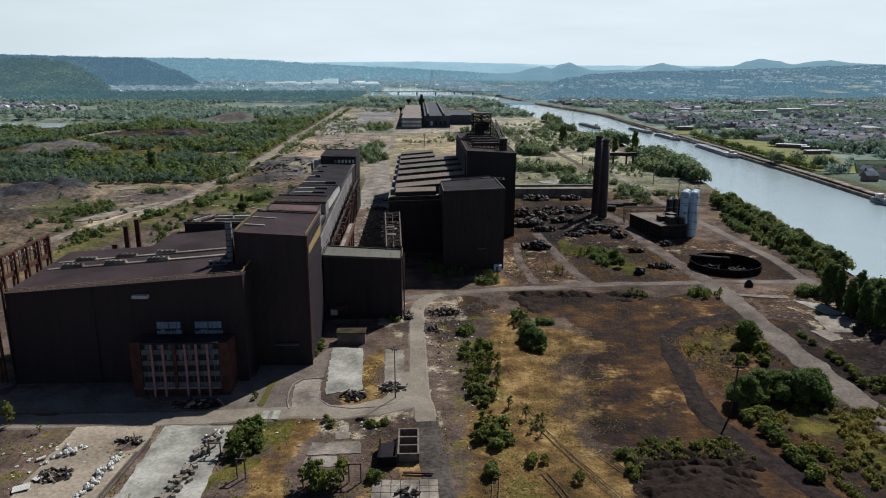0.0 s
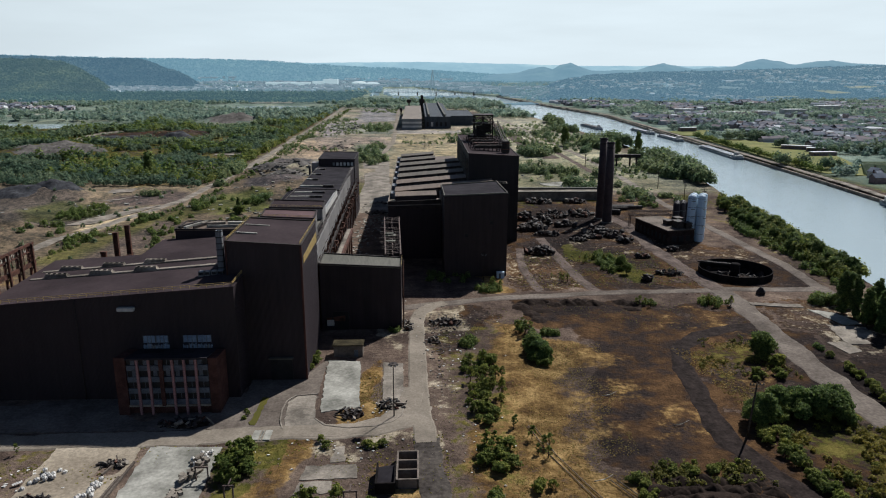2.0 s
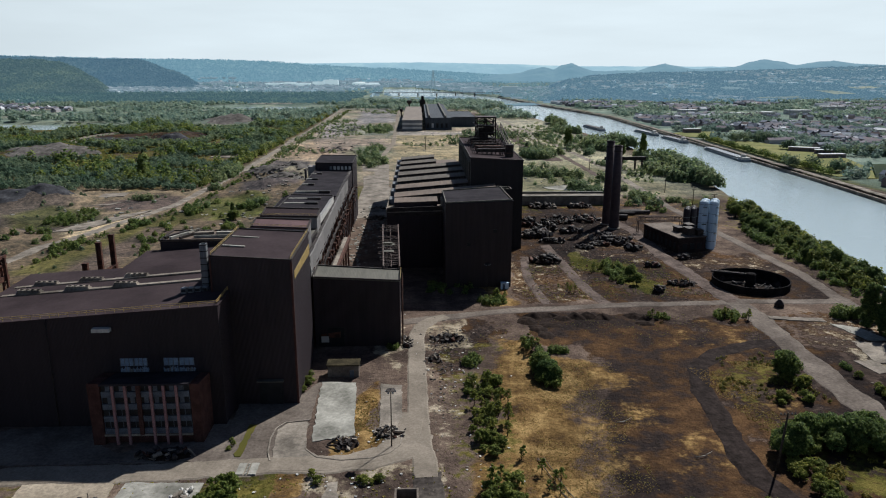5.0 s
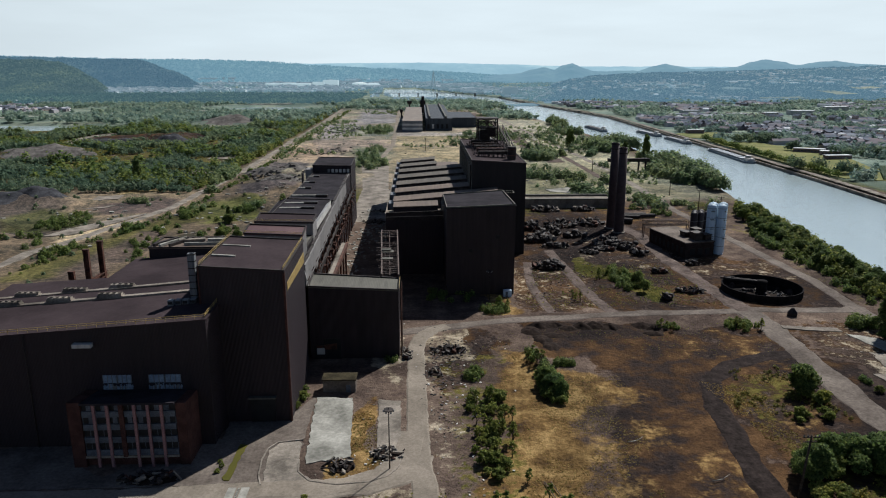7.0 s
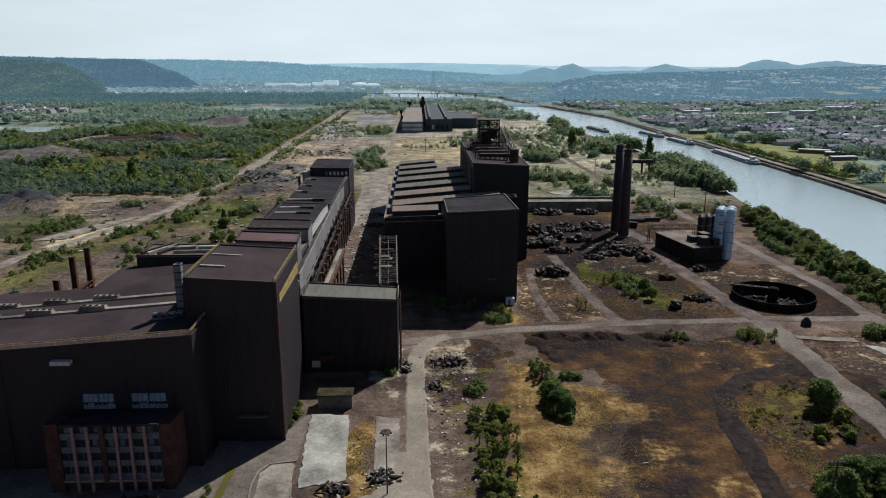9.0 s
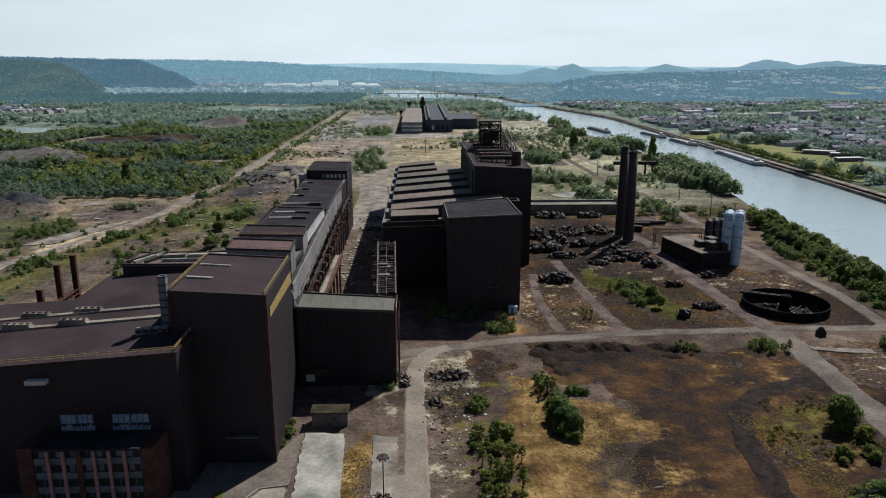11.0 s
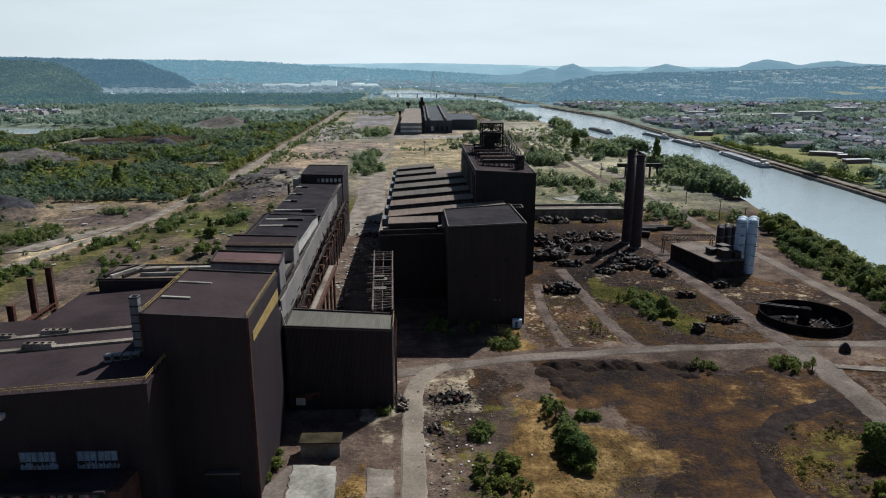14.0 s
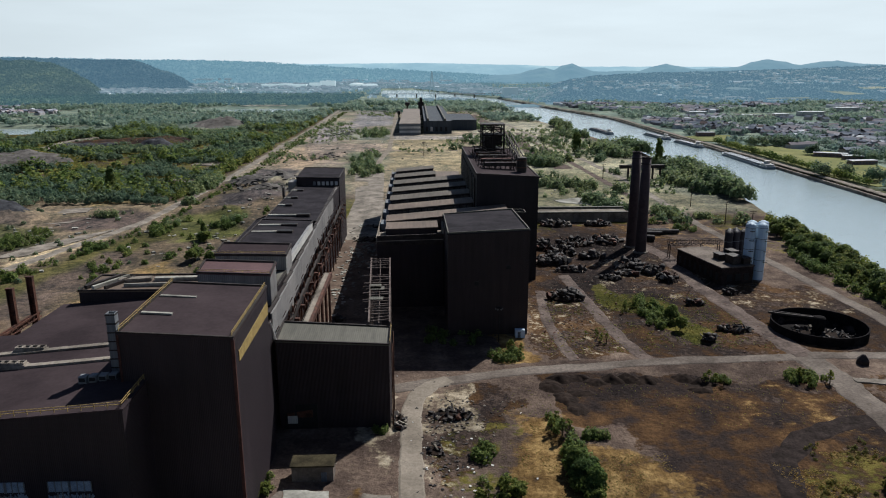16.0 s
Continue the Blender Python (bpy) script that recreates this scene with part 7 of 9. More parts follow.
rnd = random.Random(77)
SPOTS = [  # models, centre, half extents, count, scale
    (BUSHES, (16, 226), (2, 4), 7, 0.9), (BUSHES, (18, 205), (5, 13), 26, 0.72), (SAPLINGS, (19, 196), (5, 18), 20, 0.85), (BUSHES, (17, 183), (4.5, 10), 18, 0.75), (BUSHES, (18, 157), (4, 9), 12, 0.8),
    (SAPLINGS, (18, 160), (3, 6), 5, 0.9), (BUSHES, (37.5, 219), (3.0, 12), 40, 0.95), (TREES, (37.5, 216), (1.6, 8), 7, 0.46), (BUSHES, (35, 238), (1.5, 6), 8, 0.7), (BUSHES, (44, 234), (4, 2.5), 9, 0.75), (SAPLINGS, (36, 236), (3, 5), 4, 0.8),
    (SAPLINGS, (24, 172), (1, 2), 2, 0.7), (SAPLINGS, (28, 160), (4, 5), 5, 0.75), (BUSHES, (17, 141), (2, 3), 3, 0.8), (BUSHES, (27, 142), (3, 4), 4, 0.6), (BUSHES, (34, 136), (0.6, 0.6), 1, 0.8), (BUSHES, (47, 142), (4, 6), 10, 0.6),
    (BUSHES, (-41.5, 155), (3.6, 7), 26, 0.75), (SAPLINGS, (-41.5, 154), (3.4, 7), 12, 1.1), (SAPLINGS, (-20, 136.5), (6, 2.5), 9, 1.15), (BUSHES, (-11, 139), (2.5, 2), 5, 0.7), (BUSHES, (-22, 136), (2, 1.5), 4, 0.75), (SAPLINGS, (-104, 167), (1, 2), 3, 1.0), (SAPLINGS, (-94, 163), (1, 1), 1, 0.6),
    (BUSHES, (-23, 164), (3, 2), 4, 0.5), (BUSHES, (-12, 163), (4, 2), 6, 0.55), (TREES, (107, 212), (2, 2), 4, 0.62), (BUSHES, (107, 210), (4, 5), 7, 1.0), (TREES, (100, 175), (10, 5), 17, 0.66), (TREES, (107, 173), (5, 5), 8, 0.6),
    (TREES, (87, 173), (5, 5), 9, 0.58), (BUSHES, (97, 176), (15, 8), 34, 0.85), (BUSHES, (87, 162), (4, 10), 22, 0.7), (BUSHES, (87, 145), (2.5, 14), 20, 0.75), (BUSHES, (101, 198), (6, 3), 10, 0.7), (BUSHES, (96, 143), (10, 10), 12, 0.5), (BUSHES, (64, 150), (12, 3), 16, 0.55), (BUSHES, (110, 172), (3, 8), 8, 0.7), (BUSHES, (128.6, 206), (2.0, 15), 18, 0.6),
    (BUSHES, (129, 182), (3, 9), 9, 0.8), (POPLARS, (155.5, 252), (0.5, 0.5), 1, 0.9), (POPLARS, (157, 247), (0.5, 0.5), 1, 0.8), (POPLARS, (156, 239), (0.5, 0.5), 1, 0.95), (POPLARS, (157, 231), (0.5, 0.5), 1, 0.95), (POPLARS, (158.5, 225), (0.5, 0.5), 1, 0.95), (POPLARS, (163, 243), (1, 2), 2, 0.7), (POPLARS, (162, 216), (1, 3), 3, 0.8), (TREES, (168, 238), (5, 12), 10, 0.85), (BUSHES, (155, 263), (4, 4), 14, 1.3), (TREES, (160, 258), (3, 4), 4, 0.5), (BUSHES, (160, 236), (3, 14), 16, 1.1), (BUSHES, (28, 283), (5, 4), 14, 0.9), (SAPLINGS, (31, 286), (4, 4), 5, 0.8),
    (SAPLINGS, (60, 296), (5, 5), 6, 0.6), (BUSHES, (86, 322), (5, 18), 40, 0.9), (TREES, (91, 310), (3, 7), 4, 0.45), (SAPLINGS, (84, 325), (8, 5), 10, 0.7), (BUSHES, (87, 264), (4, 2), 9, 0.55), (BUSHES, (113, 264), (6, 5), 24, 0.7), (SAPLINGS, (114, 262), (5, 5), 6, 0.7), (SAPLINGS, (86, 263), (4, 3), 5, 0.7),
    (BUSHES, (14, 302), (14, 8), 18, 0.8), (BUSHES, (-32, 214), (1.5, 9), 7, 0.6), (BUSHES, (-9, 238), (3, 1.5), 4, 0.6), (BUSHES, (-45, 181), (0.6, 4), 4, 0.4),
    (TREES, (188, 305), (7, 12), 16, 0.6), (TREES, (190, 345), (8, 25), 40, 0.6), (TREES, (193, 400), (10, 28), 46, 0.6), (BUSHES, (183, 350), (8, 60), 90, 1.2), (TREES, (196, 440), (10, 14), 14, 0.7), (BUSHES, (176, 300), (4, 22), 12, 0.9),
    (TREES, (212, 610), (16, 44), 60, 1.05), (TREES, (225, 690), (10, 50), 30, 1.1), (TREES, (128, 745), (20, 22), 30, 1.0), (TREES, (128, 600), (12, 14), 10, 0.8), (TREES, (122, 546), (8, 5), 5, 0.75), (TREES, (91, 1130), (16, 30), 14, 1.1), (TREES, (152, 500), (5, 16), 9, 0.7), (TREES, (205, 830), (24, 60), 40, 1.2),
    (TREES, (200, 1010), (22, 50), 26, 1.1), (POPLARS, (167, 818), (3, 5), 3, 1.2), (POPLARS, (222, 722), (0.6, 1), 1, 1.15), (POPLARS, (205, 735), (1, 1), 1, 1.0), (TREES, (118, 725), (14, 12), 26, 0.95), (TREES, (205, 830), (16, 30), 30, 1.1), (TREES, (118, 540), (5, 4), 6, 0.85), (TREES, (100, 610), (16, 14), 16, 0.7), (TREES, (147, 579), (3, 3), 3, 0.9), (BUSHES, (156, 501), (6, 6), 12, 1.4), (BUSHES, (172, 489), (5, 4), 6, 1.3), (BUSHES, (150, 470), (16, 26), 14, 1.2), (BUSHES, (120, 590), (24, 50), 26, 1.4),
    (SAPLINGS, (-86, 372), (7, 40), 7, 1.0), (BUSHES, (-100, 350), (22, 40), 10, 1.0), (BUSHES, (-160, 425), (4, 12), 14, 1.2), (BUSHES, (-175, 372), (5, 16), 14, 1.2), (BUSHES, (-206, 445), (12, 24), 44, 1.0), (BUSHES, (-140, 470), (6, 20), 26, 1.1), (BUSHES, (-106, 480), (10, 16), 26, 1.2), (POPLARS, (-112, 446), (1, 1), 1, 0.62), (TREES, (-110, 440), (3, 4), 4, 0.5), (TREES, (-55, 1035), (18, 45), 34, 0.8), (BUSHES, (-48, 765), (14, 60), 60, 1.4), (BUSHES, (-186, 505), (6, 4), 8, 1.4), (TREES, (-150, 545), (4, 5), 5, 0.6), (TREES, (-97, 402), (10, 10), 5, 0.6), (POPLARS, (-88, 360), (2, 3), 2, 0.55), (BUSHES, (-140, 400), (8, 50), 16, 0.9), (TREES, (-157, 610), (5, 44), 24, 0.95),
    (BUSHES, (-200, 390), (14, 20), 8, 1.3), (TREES, (-42, 690), (14, 40), 20, 0.8), (BUSHES, (10, 540), (20, 10), 10, 1.1), (POPLARS, (-222, 600), (1, 2), 2, 1.0)]
far_spots, wanted = [], []
for models, (cx, cy), (rx, ry), count, scale in SPOTS:
    for k in range(count):
        a, r = rnd.uniform(0, 2 * math.pi), math.sqrt(rnd.random())
        at = (cx + rx * r * math.cos(a), cy + ry * r * math.sin(a))
        if models is BUSHES and (cy > 330 or cx < -60 or cx > 165) or models is TREES and cy > 480:
            far_spots.append((*at, scale * (3.6 if models is BUSHES else 10) * rnd.uniform(0.8, 1.2)))
        else:
            wanted.append((at[1], at[0], models, scale))
wanted.sort(key=lambda w: w[0])
n_bushes = 0
for y, x, models, scale in wanted:
    n_bushes += models is BUSHES
    if models is BUSHES and n_bushes > 290:
        far_spots.append((x, y, scale * 3.6))
    else:
        plant(models, x, y, scale, rnd)


def woods(name, label, xs, ys, heights, leaf, per_tree, material, seed, category="woodland"):
    """Many small crowns joined into one piece of woodland."""
    rng = np.random.default_rng(seed)
    n = len(xs)
    zs = ground_height(xs, ys)
    d = rng.normal(0, 1, (n, per_tree, 3))
    d /= np.linalg.norm(d, axis=2, keepdims=True)
    d[..., 2] = np.abs(d[..., 2])
    h = heights[:, None, None]
    lump = 1 + 0.3 * np.sin(d[..., :1] * 5 + xs[:, None, None]) * np.cos(d[..., 1:2] * 5 + ys[:, None, None])
    p = d * h * lump * rng.uniform(0.7, 1.05, (n, per_tree, 1)) * np.array((0.46, 0.46, 0.72)) + np.stack([xs, ys, zs + heights * (0.04 if category in ("scrub", "hedge", "weeds", "thicket") else 0.26)], 1)[:, None, :]
    v, f = leaf_quads(p.reshape(-1, 3), (d + np.array((0, 0, 0.3))).reshape(-1, 3), leaf, rng)
    v = v.reshape(n, per_tree, 4, 3)
    c = p[:, :, None, :]
    v = c + (v - c) * (heights / 8.0)[:, None, None, None]
    ob = new(name, raw_mesh(name, v.reshape(-1, 3), f, material))
    return tagged(ob, label, category, kind="stuff")


far_spots = np.array(far_spots)
near_spots = far_spots[far_spots[:, 1] < 480]
far_spots = far_spots[far_spots[:, 1] >= 480]
woods("thicket", "green thickets along the tracks and the bank", near_spots[:, 0], near_spots[:, 1], near_spots[:, 2], 0.75, 190, M_LEAF_DARK, 50, "thicket")
woods("thicket", "green thickets on the far works land", far_spots[:, 0], far_spots[:, 1], far_spots[:, 2], 0.85, 130, M_LEAF_MID, 72, "thicket")


def scatter(x0, x1, y0, y1, n, seed, keep):
    rng = np.random.default_rng(seed)
    xs, ys = rng.uniform(x0, x1, n), y0 + (y1 - y0) * rng.power(1.0, n)
    ok = keep(xs, ys)
    return xs[ok], ys[ok], rng.uniform(0.7, 1.3, ok.sum())


def bare(x, y):
    """False on the spoil mounds and clearings among the woods."""
    ok = np.ones(x.shape, bool)
    for cx, cy, rx, ry in ((-180, 620, 18, 24), (-186, 715, 16, 34), (-360, 735, 62, 34), (-402, 900, 26, 100), (-340, 915, 62, 46), (-286, 905, 28, 48), (-300, 1140, 48, 70), (-205, 520, 60, 26), (-232, 860, 14, 40), (-258, 690, 20, 12)):
        ok &= ((x - cx) / rx) ** 2 + ((y - cy) / ry) ** 2 > 1
    return ok


def west(x, y):
    lake = np.maximum(np.exp(-(((x + 640) / 200) ** 2 + ((y - 1112 + 0.1 * (x + 600)) / 82) ** 2) ** 2), np.exp(-(((x + 330) / 126) ** 2 + ((y - 1628) / 112) ** 2) ** 2))
    edge = 520 + 60 * (fbm(x, y * 0 + 1, 80, 43, 2) - 0.5) - 0.16 * (x + 170)
    return (lake < 0.12) & (x < -164 + 8 * (y > 800)) & (y > edge) & ((fbm(x, y, 45, 49, 3) < 0.63) | (y > 1300)) & bare(x, y)


x, y, k = scatter(-620, -160, 500, 800, 9500, 1, west)
woods("near_woodland", "young birch woodland on old spoil land", x, y, 5.0 * k * (0.55 + 0.9 * fbm(x, y, 40, 45, 2)), 1.10, 50, M_LEAF_FAR, 51)
x, y, k = scatter(-800, -160, 800, 1150, 9500, 17, west)
woods("near_woodland", "mixed green woodland behind the spoil heaps", x, y, 6.6 * k * (0.55 + 0.9 * fbm(x, y, 40, 45, 2)), 1.25, 38, M_LEAF_FAR, 67)
x, y, k = scatter(-620, -165, 560, 1000, 3400, 20, lambda x, y: (fbm(x, y, 30, 121, 3) > 0.42) & ~bare(x, y))
woods("scrub", "low scrub round the spoil heaps", x, y, 2.2 * k, 1.3, 36, M_LEAF_FAR, 71, "scrub")
x, y, k = scatter(-700, -160, 560, 1150, 2400, 11, lambda x, y: west(x, y) & (fbm(x, y, 70, 47, 2) > 0.52))
woods("near_woodland", "taller dark trees among the woods", x, y, 9.5 * k, 1.0, 60, M_LEAF_DARK, 59)
hy = np.concatenate([np.arange(560, 1000, 5.0), np.arange(1000, 1600, 8.0)])
hr = np.random.default_rng(12)
woods("hedgerow", "bright green roadside trees beside the long road", np.interp(hy, (560, 621, 1600), (-166, -162, -170)) + hr.normal(0, 2.5, len(hy)), hy, hr.uniform(5, 10.5, len(hy)), 0.9, 90, M_LEAF, 60, "hedge")
gy = hr.uniform(330, 1500, 420)
woods("hedgerow", "low green shrubs along the disused railway", np.interp(gy, (330, 371, 485, 621, 1500), (-176, -172, -146, -139, -141)) + hr.normal(0, 2.2, len(gy)), gy, hr.uniform(1.2, 3.6, len(gy)), 1.1, 80, M_LEAF_DARK, 61, "hedge")
CANAL = ((-1100, 1180), (-760, 1265), (-605, 1395), (-480, 1470), (-395, 1500), (-300, 1520))


def off_canal(x, y):
    """True away from the canal road, and from the ground that lets it be seen."""
    d = y - np.interp(x, [p[0] for p in CANAL], [p[1] for p in CANAL])
    return (d < -34 - 30 * fbm(x, y * 0, 60, 111, 2)) | (d > 14)


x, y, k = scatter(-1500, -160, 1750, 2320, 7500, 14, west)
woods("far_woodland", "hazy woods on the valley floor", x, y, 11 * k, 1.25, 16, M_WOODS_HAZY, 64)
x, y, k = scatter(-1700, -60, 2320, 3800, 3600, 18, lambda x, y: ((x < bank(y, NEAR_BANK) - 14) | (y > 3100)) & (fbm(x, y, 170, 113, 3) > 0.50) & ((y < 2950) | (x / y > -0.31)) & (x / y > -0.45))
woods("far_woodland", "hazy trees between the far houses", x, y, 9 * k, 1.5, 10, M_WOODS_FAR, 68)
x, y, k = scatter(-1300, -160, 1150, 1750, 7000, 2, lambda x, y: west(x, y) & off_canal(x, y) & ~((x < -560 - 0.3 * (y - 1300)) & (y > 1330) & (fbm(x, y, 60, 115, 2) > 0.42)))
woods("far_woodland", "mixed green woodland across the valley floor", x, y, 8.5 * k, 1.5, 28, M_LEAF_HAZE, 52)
ribbon("canal_road", "pale canal road on its embankment", list(CANAL), 9.0, M_CONC_PALE, 2.2)
slab("meadow", "pale dry meadow beyond the canal", [(-840, 1560), (-745, 1520), (-728, 1590), (-820, 1650)], M_CONC, 0.8, "meadow")
slab("pavement", "pale sandy bank beside the far water", [(-400, 1745), (-300, 1760), (-300, 1790), (-400, 1775)], M_CONC_PALE, 1.0)


def scrub(x, y):
    return (fbm(x, y, 60, 61, 3) > 0.56) & ((np.abs(x + 152) > 7))


x, y, k = scatter(-420, -60, 320, 640, 260, 3, scrub)
woods("scrub", "low green scrub dotted over dry ground", x, y, 2.6 * k, 1.1, 90, M_LEAF_FAR, 53, "scrub")
x, y, k = scatter(-150, 190, 560, 1900, 5200, 4, lambda x, y: (fbm(x, y, 70, 63, 3) > 0.55) & (np.abs(x + 31) > 9) & ~((x > -35) & (x < 100) & (y > 960) & (y < 1480)))
woods("scrub", "green scrub and young trees beyond the halls", x, y, 4.0 * k, 1.4, 32, M_LEAF_MID, 54, "scrub")
x, y, k = scatter(-160, 205, 1250, 1860, 3000, 5, lambda x, y: (x < bank(y, NEAR_BANK) - 8) & ((x > bank(y, NEAR_BANK) - 90) | (y > 1480 + 300 * (fbm(x, y, 120, 69, 2) - 0.5))) & (fbm(x, y, 90, 65, 2) > 0.36))
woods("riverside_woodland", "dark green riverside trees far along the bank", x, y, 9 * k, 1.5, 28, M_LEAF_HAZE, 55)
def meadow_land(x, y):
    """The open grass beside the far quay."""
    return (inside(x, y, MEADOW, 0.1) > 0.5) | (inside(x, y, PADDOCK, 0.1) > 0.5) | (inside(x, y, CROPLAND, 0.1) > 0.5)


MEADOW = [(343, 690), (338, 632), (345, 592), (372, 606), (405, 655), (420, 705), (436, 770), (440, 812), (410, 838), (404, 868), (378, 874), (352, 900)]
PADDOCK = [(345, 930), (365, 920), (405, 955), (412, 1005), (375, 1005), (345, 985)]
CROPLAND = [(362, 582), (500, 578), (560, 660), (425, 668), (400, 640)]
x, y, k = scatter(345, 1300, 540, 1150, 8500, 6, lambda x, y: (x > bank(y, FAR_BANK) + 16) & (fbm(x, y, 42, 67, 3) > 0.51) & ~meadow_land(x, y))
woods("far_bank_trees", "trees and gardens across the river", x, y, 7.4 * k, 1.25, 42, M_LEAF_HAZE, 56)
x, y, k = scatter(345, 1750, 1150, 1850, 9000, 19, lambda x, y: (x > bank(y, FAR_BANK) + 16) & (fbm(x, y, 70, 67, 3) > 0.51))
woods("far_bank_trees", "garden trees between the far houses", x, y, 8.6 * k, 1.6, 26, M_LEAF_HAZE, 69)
ty = np.arange(600, 905, 4.4)
woods("bank_trees", "row of small round trees on the far quay", bank(ty, FAR_BANK) + 12 + 1.2 * np.sin(ty), ty, 7.2 + np.sin(ty * 3), 0.85, 100, M_LEAF_DARK, 57)
rng = np.random.default_rng(9)
gx = np.concatenate([rng.uniform(380, 424, 34), rng.uniform(336, 342, 4), rng.uniform(348, 356, 4), rng.uniform(352, 372, 9), rng.uniform(397, 408, 6), rng.uniform(424, 520, 40)])
gy = np.concatenate([rng.uniform(856, 900, 34), rng.uniform(648, 664, 4), rng.uniform(640, 652, 4), rng.uniform(612, 628, 9), rng.uniform(786, 792, 6), rng.uniform(722, 748, 40)])
woods("bank_grove", "groves of round trees beside the far meadow", gx, gy, rng.uniform(8, 12.5, len(gx)), 0.62, 170, M_LEAF_FAR, 58)
# trees that close the near bank of the river
ry = np.concatenate([rng.uniform(290, 470, 190), rng.uniform(540, 700, 150), rng.uniform(800, 880, 70), rng.uniform(1080, 1180, 60)])
rx = bank(ry, NEAR_BANK) - rng.uniform(4, 20, len(ry))
near_bank = ry < 480
woods("riverside_woodland", "lush green shrubs along the near bank", rx[near_bank], ry[near_bank], rng.uniform(3.5, 7.5, near_bank.sum()), 0.7, 190, M_LEAF, 62)
woods("riverside_woodland", "rounded green trees along the river bank", rx[~near_bank], ry[~near_bank], rng.uniform(7, 14, (~near_bank).sum()), 0.75, 150, M_LEAF_MID, 74)
sx, sy, sk = scatter(40, 195, 470, 1000, 640, 13, lambda x, y: (fbm(x, y, 45, 71, 3) > 0.5) & (np.abs(x - np.interp(y, (470, 613, 852, 1000), (167, 158, 150, 145))) > 6))
woods("scrub", "green scrub and low trees on the river side", sx, sy, 6.0 * sk * rng.uniform(0.5, 1.6, len(sx)), 0.85, 140, M_LEAF_MID, 63, "scrub")
sx, sy, sk = scatter(-150, -58, 300, 540, 190, 16, lambda x, y: (fbm(x * 1.6, y * 0.7, 34, 149, 3) > 0.54) & ~((x > -90) & (y < 300)))
woods("scrub", "green shrubs in rough grass beside the halls", sx, sy, 2.6 * sk * rng.uniform(0.5, 1.6, len(sx)), 0.9, 150, M_LEAF_DARK, 66, "scrub")

# weeds and dry tufts near the road and the tracks


def tufts(name, label, material, poly, n, size, seed):
    rng = np.random.default_rng(seed)
    px, py = [p[0] for p in poly], [p[1] for p in poly]
    xs, ys = rng.uniform(min(px), max(px), n), rng.uniform(min(py), max(py), n)
    ok = (inside(xs, ys, poly, 0.01) > 0.5) & (fbm(xs, ys, 9, seed, 3) > 0.45)
    xs, ys = xs[ok], ys[ok]
    p = np.stack([xs, ys, ground_height(xs, ys) + size * 0.2], 1)
    k = 3
    p = np.repeat(p, k, 0) + rng.normal(0, size * 0.6, (len(xs) * k, 3)) * np.array((1, 1, 0.25))
    nn = rng.normal(0, 1, p.shape)
    nn[:, 2] = 1.6 + np.abs(nn[:, 2])
    v, f = leaf_quads(p, nn, size, rng)
    tagged(new(name, raw_mesh(name, v, f, material)), label, "grass", kind="stuff")


tufts("dry_grass", "golden dry grass tufts", M_GRASS, ((29, 242), (29, 178), (10, 150), (8, 112), (55, 112), (50, 148), (56, 190), (60, 226), (43, 225)), 15000, 0.17, 81)
tufts("dry_grass", "golden dry grass tufts", M_GRASS, ((80, 224), (110, 226), (108, 190), (86, 180)), 4000, 0.24, 82)
tufts("dry_grass", "golden dry grass tufts", M_GRASS, ((-22, 175), (-18, 203), (-13, 212), (-8, 179)), 1600, 0.22, 83)
tufts("weeds", "green weeds among rubble", M_WEED, ((5, 250), (30, 262), (120, 270), (125, 235), (40, 240), (14, 120), (5, 120)), 4500, 0.17, 84)
x, y, k = scatter(90, 131, 106, 168, 1100, 22, lambda x, y: (x > 92 + 0.12 * (168 - y) - 6) & (x < 129 - 0.1 * (y - 106)) & (fbm(x, y, 9, 123, 3) > 0.44))
woods("weeds", "tall olive weeds over waste ground", x, y, 1.5 * k, 1.25, 48, M_WEED, 75, "weeds")
x, y, k = scatter(80, 112, 196, 230, 260, 23, lambda x, y: (fbm(x, y, 8, 125, 3) > 0.47) & (x > 80 + 0.4 * (y - 196)))
woods("weeds", "olive weeds and grass beside the slag track", x, y, 1.1 * k, 1.25, 40, M_WEED, 76, "weeds")
x, y, k = scatter(46, 78, 143, 152, 120, 24, lambda x, y: fbm(x, y, 6, 127, 2) > 0.42)
woods("weeds", "yellow-green weeds along the slag bank", x, y, 1.8 * k, 1.2, 48, M_WEED, 77, "weeds")
tufts("weeds", "green weeds over waste ground", M_WEED, ((-50, 168), (8, 168), (8, 120), (-110, 120), (-110, 160)), 2600, 0.26, 86)
tufts("weeds", "green weeds in the scrap yard", M_WEED, ((40, 285), (124, 288), (118, 345), (50, 345)), 2600, 0.30, 87)


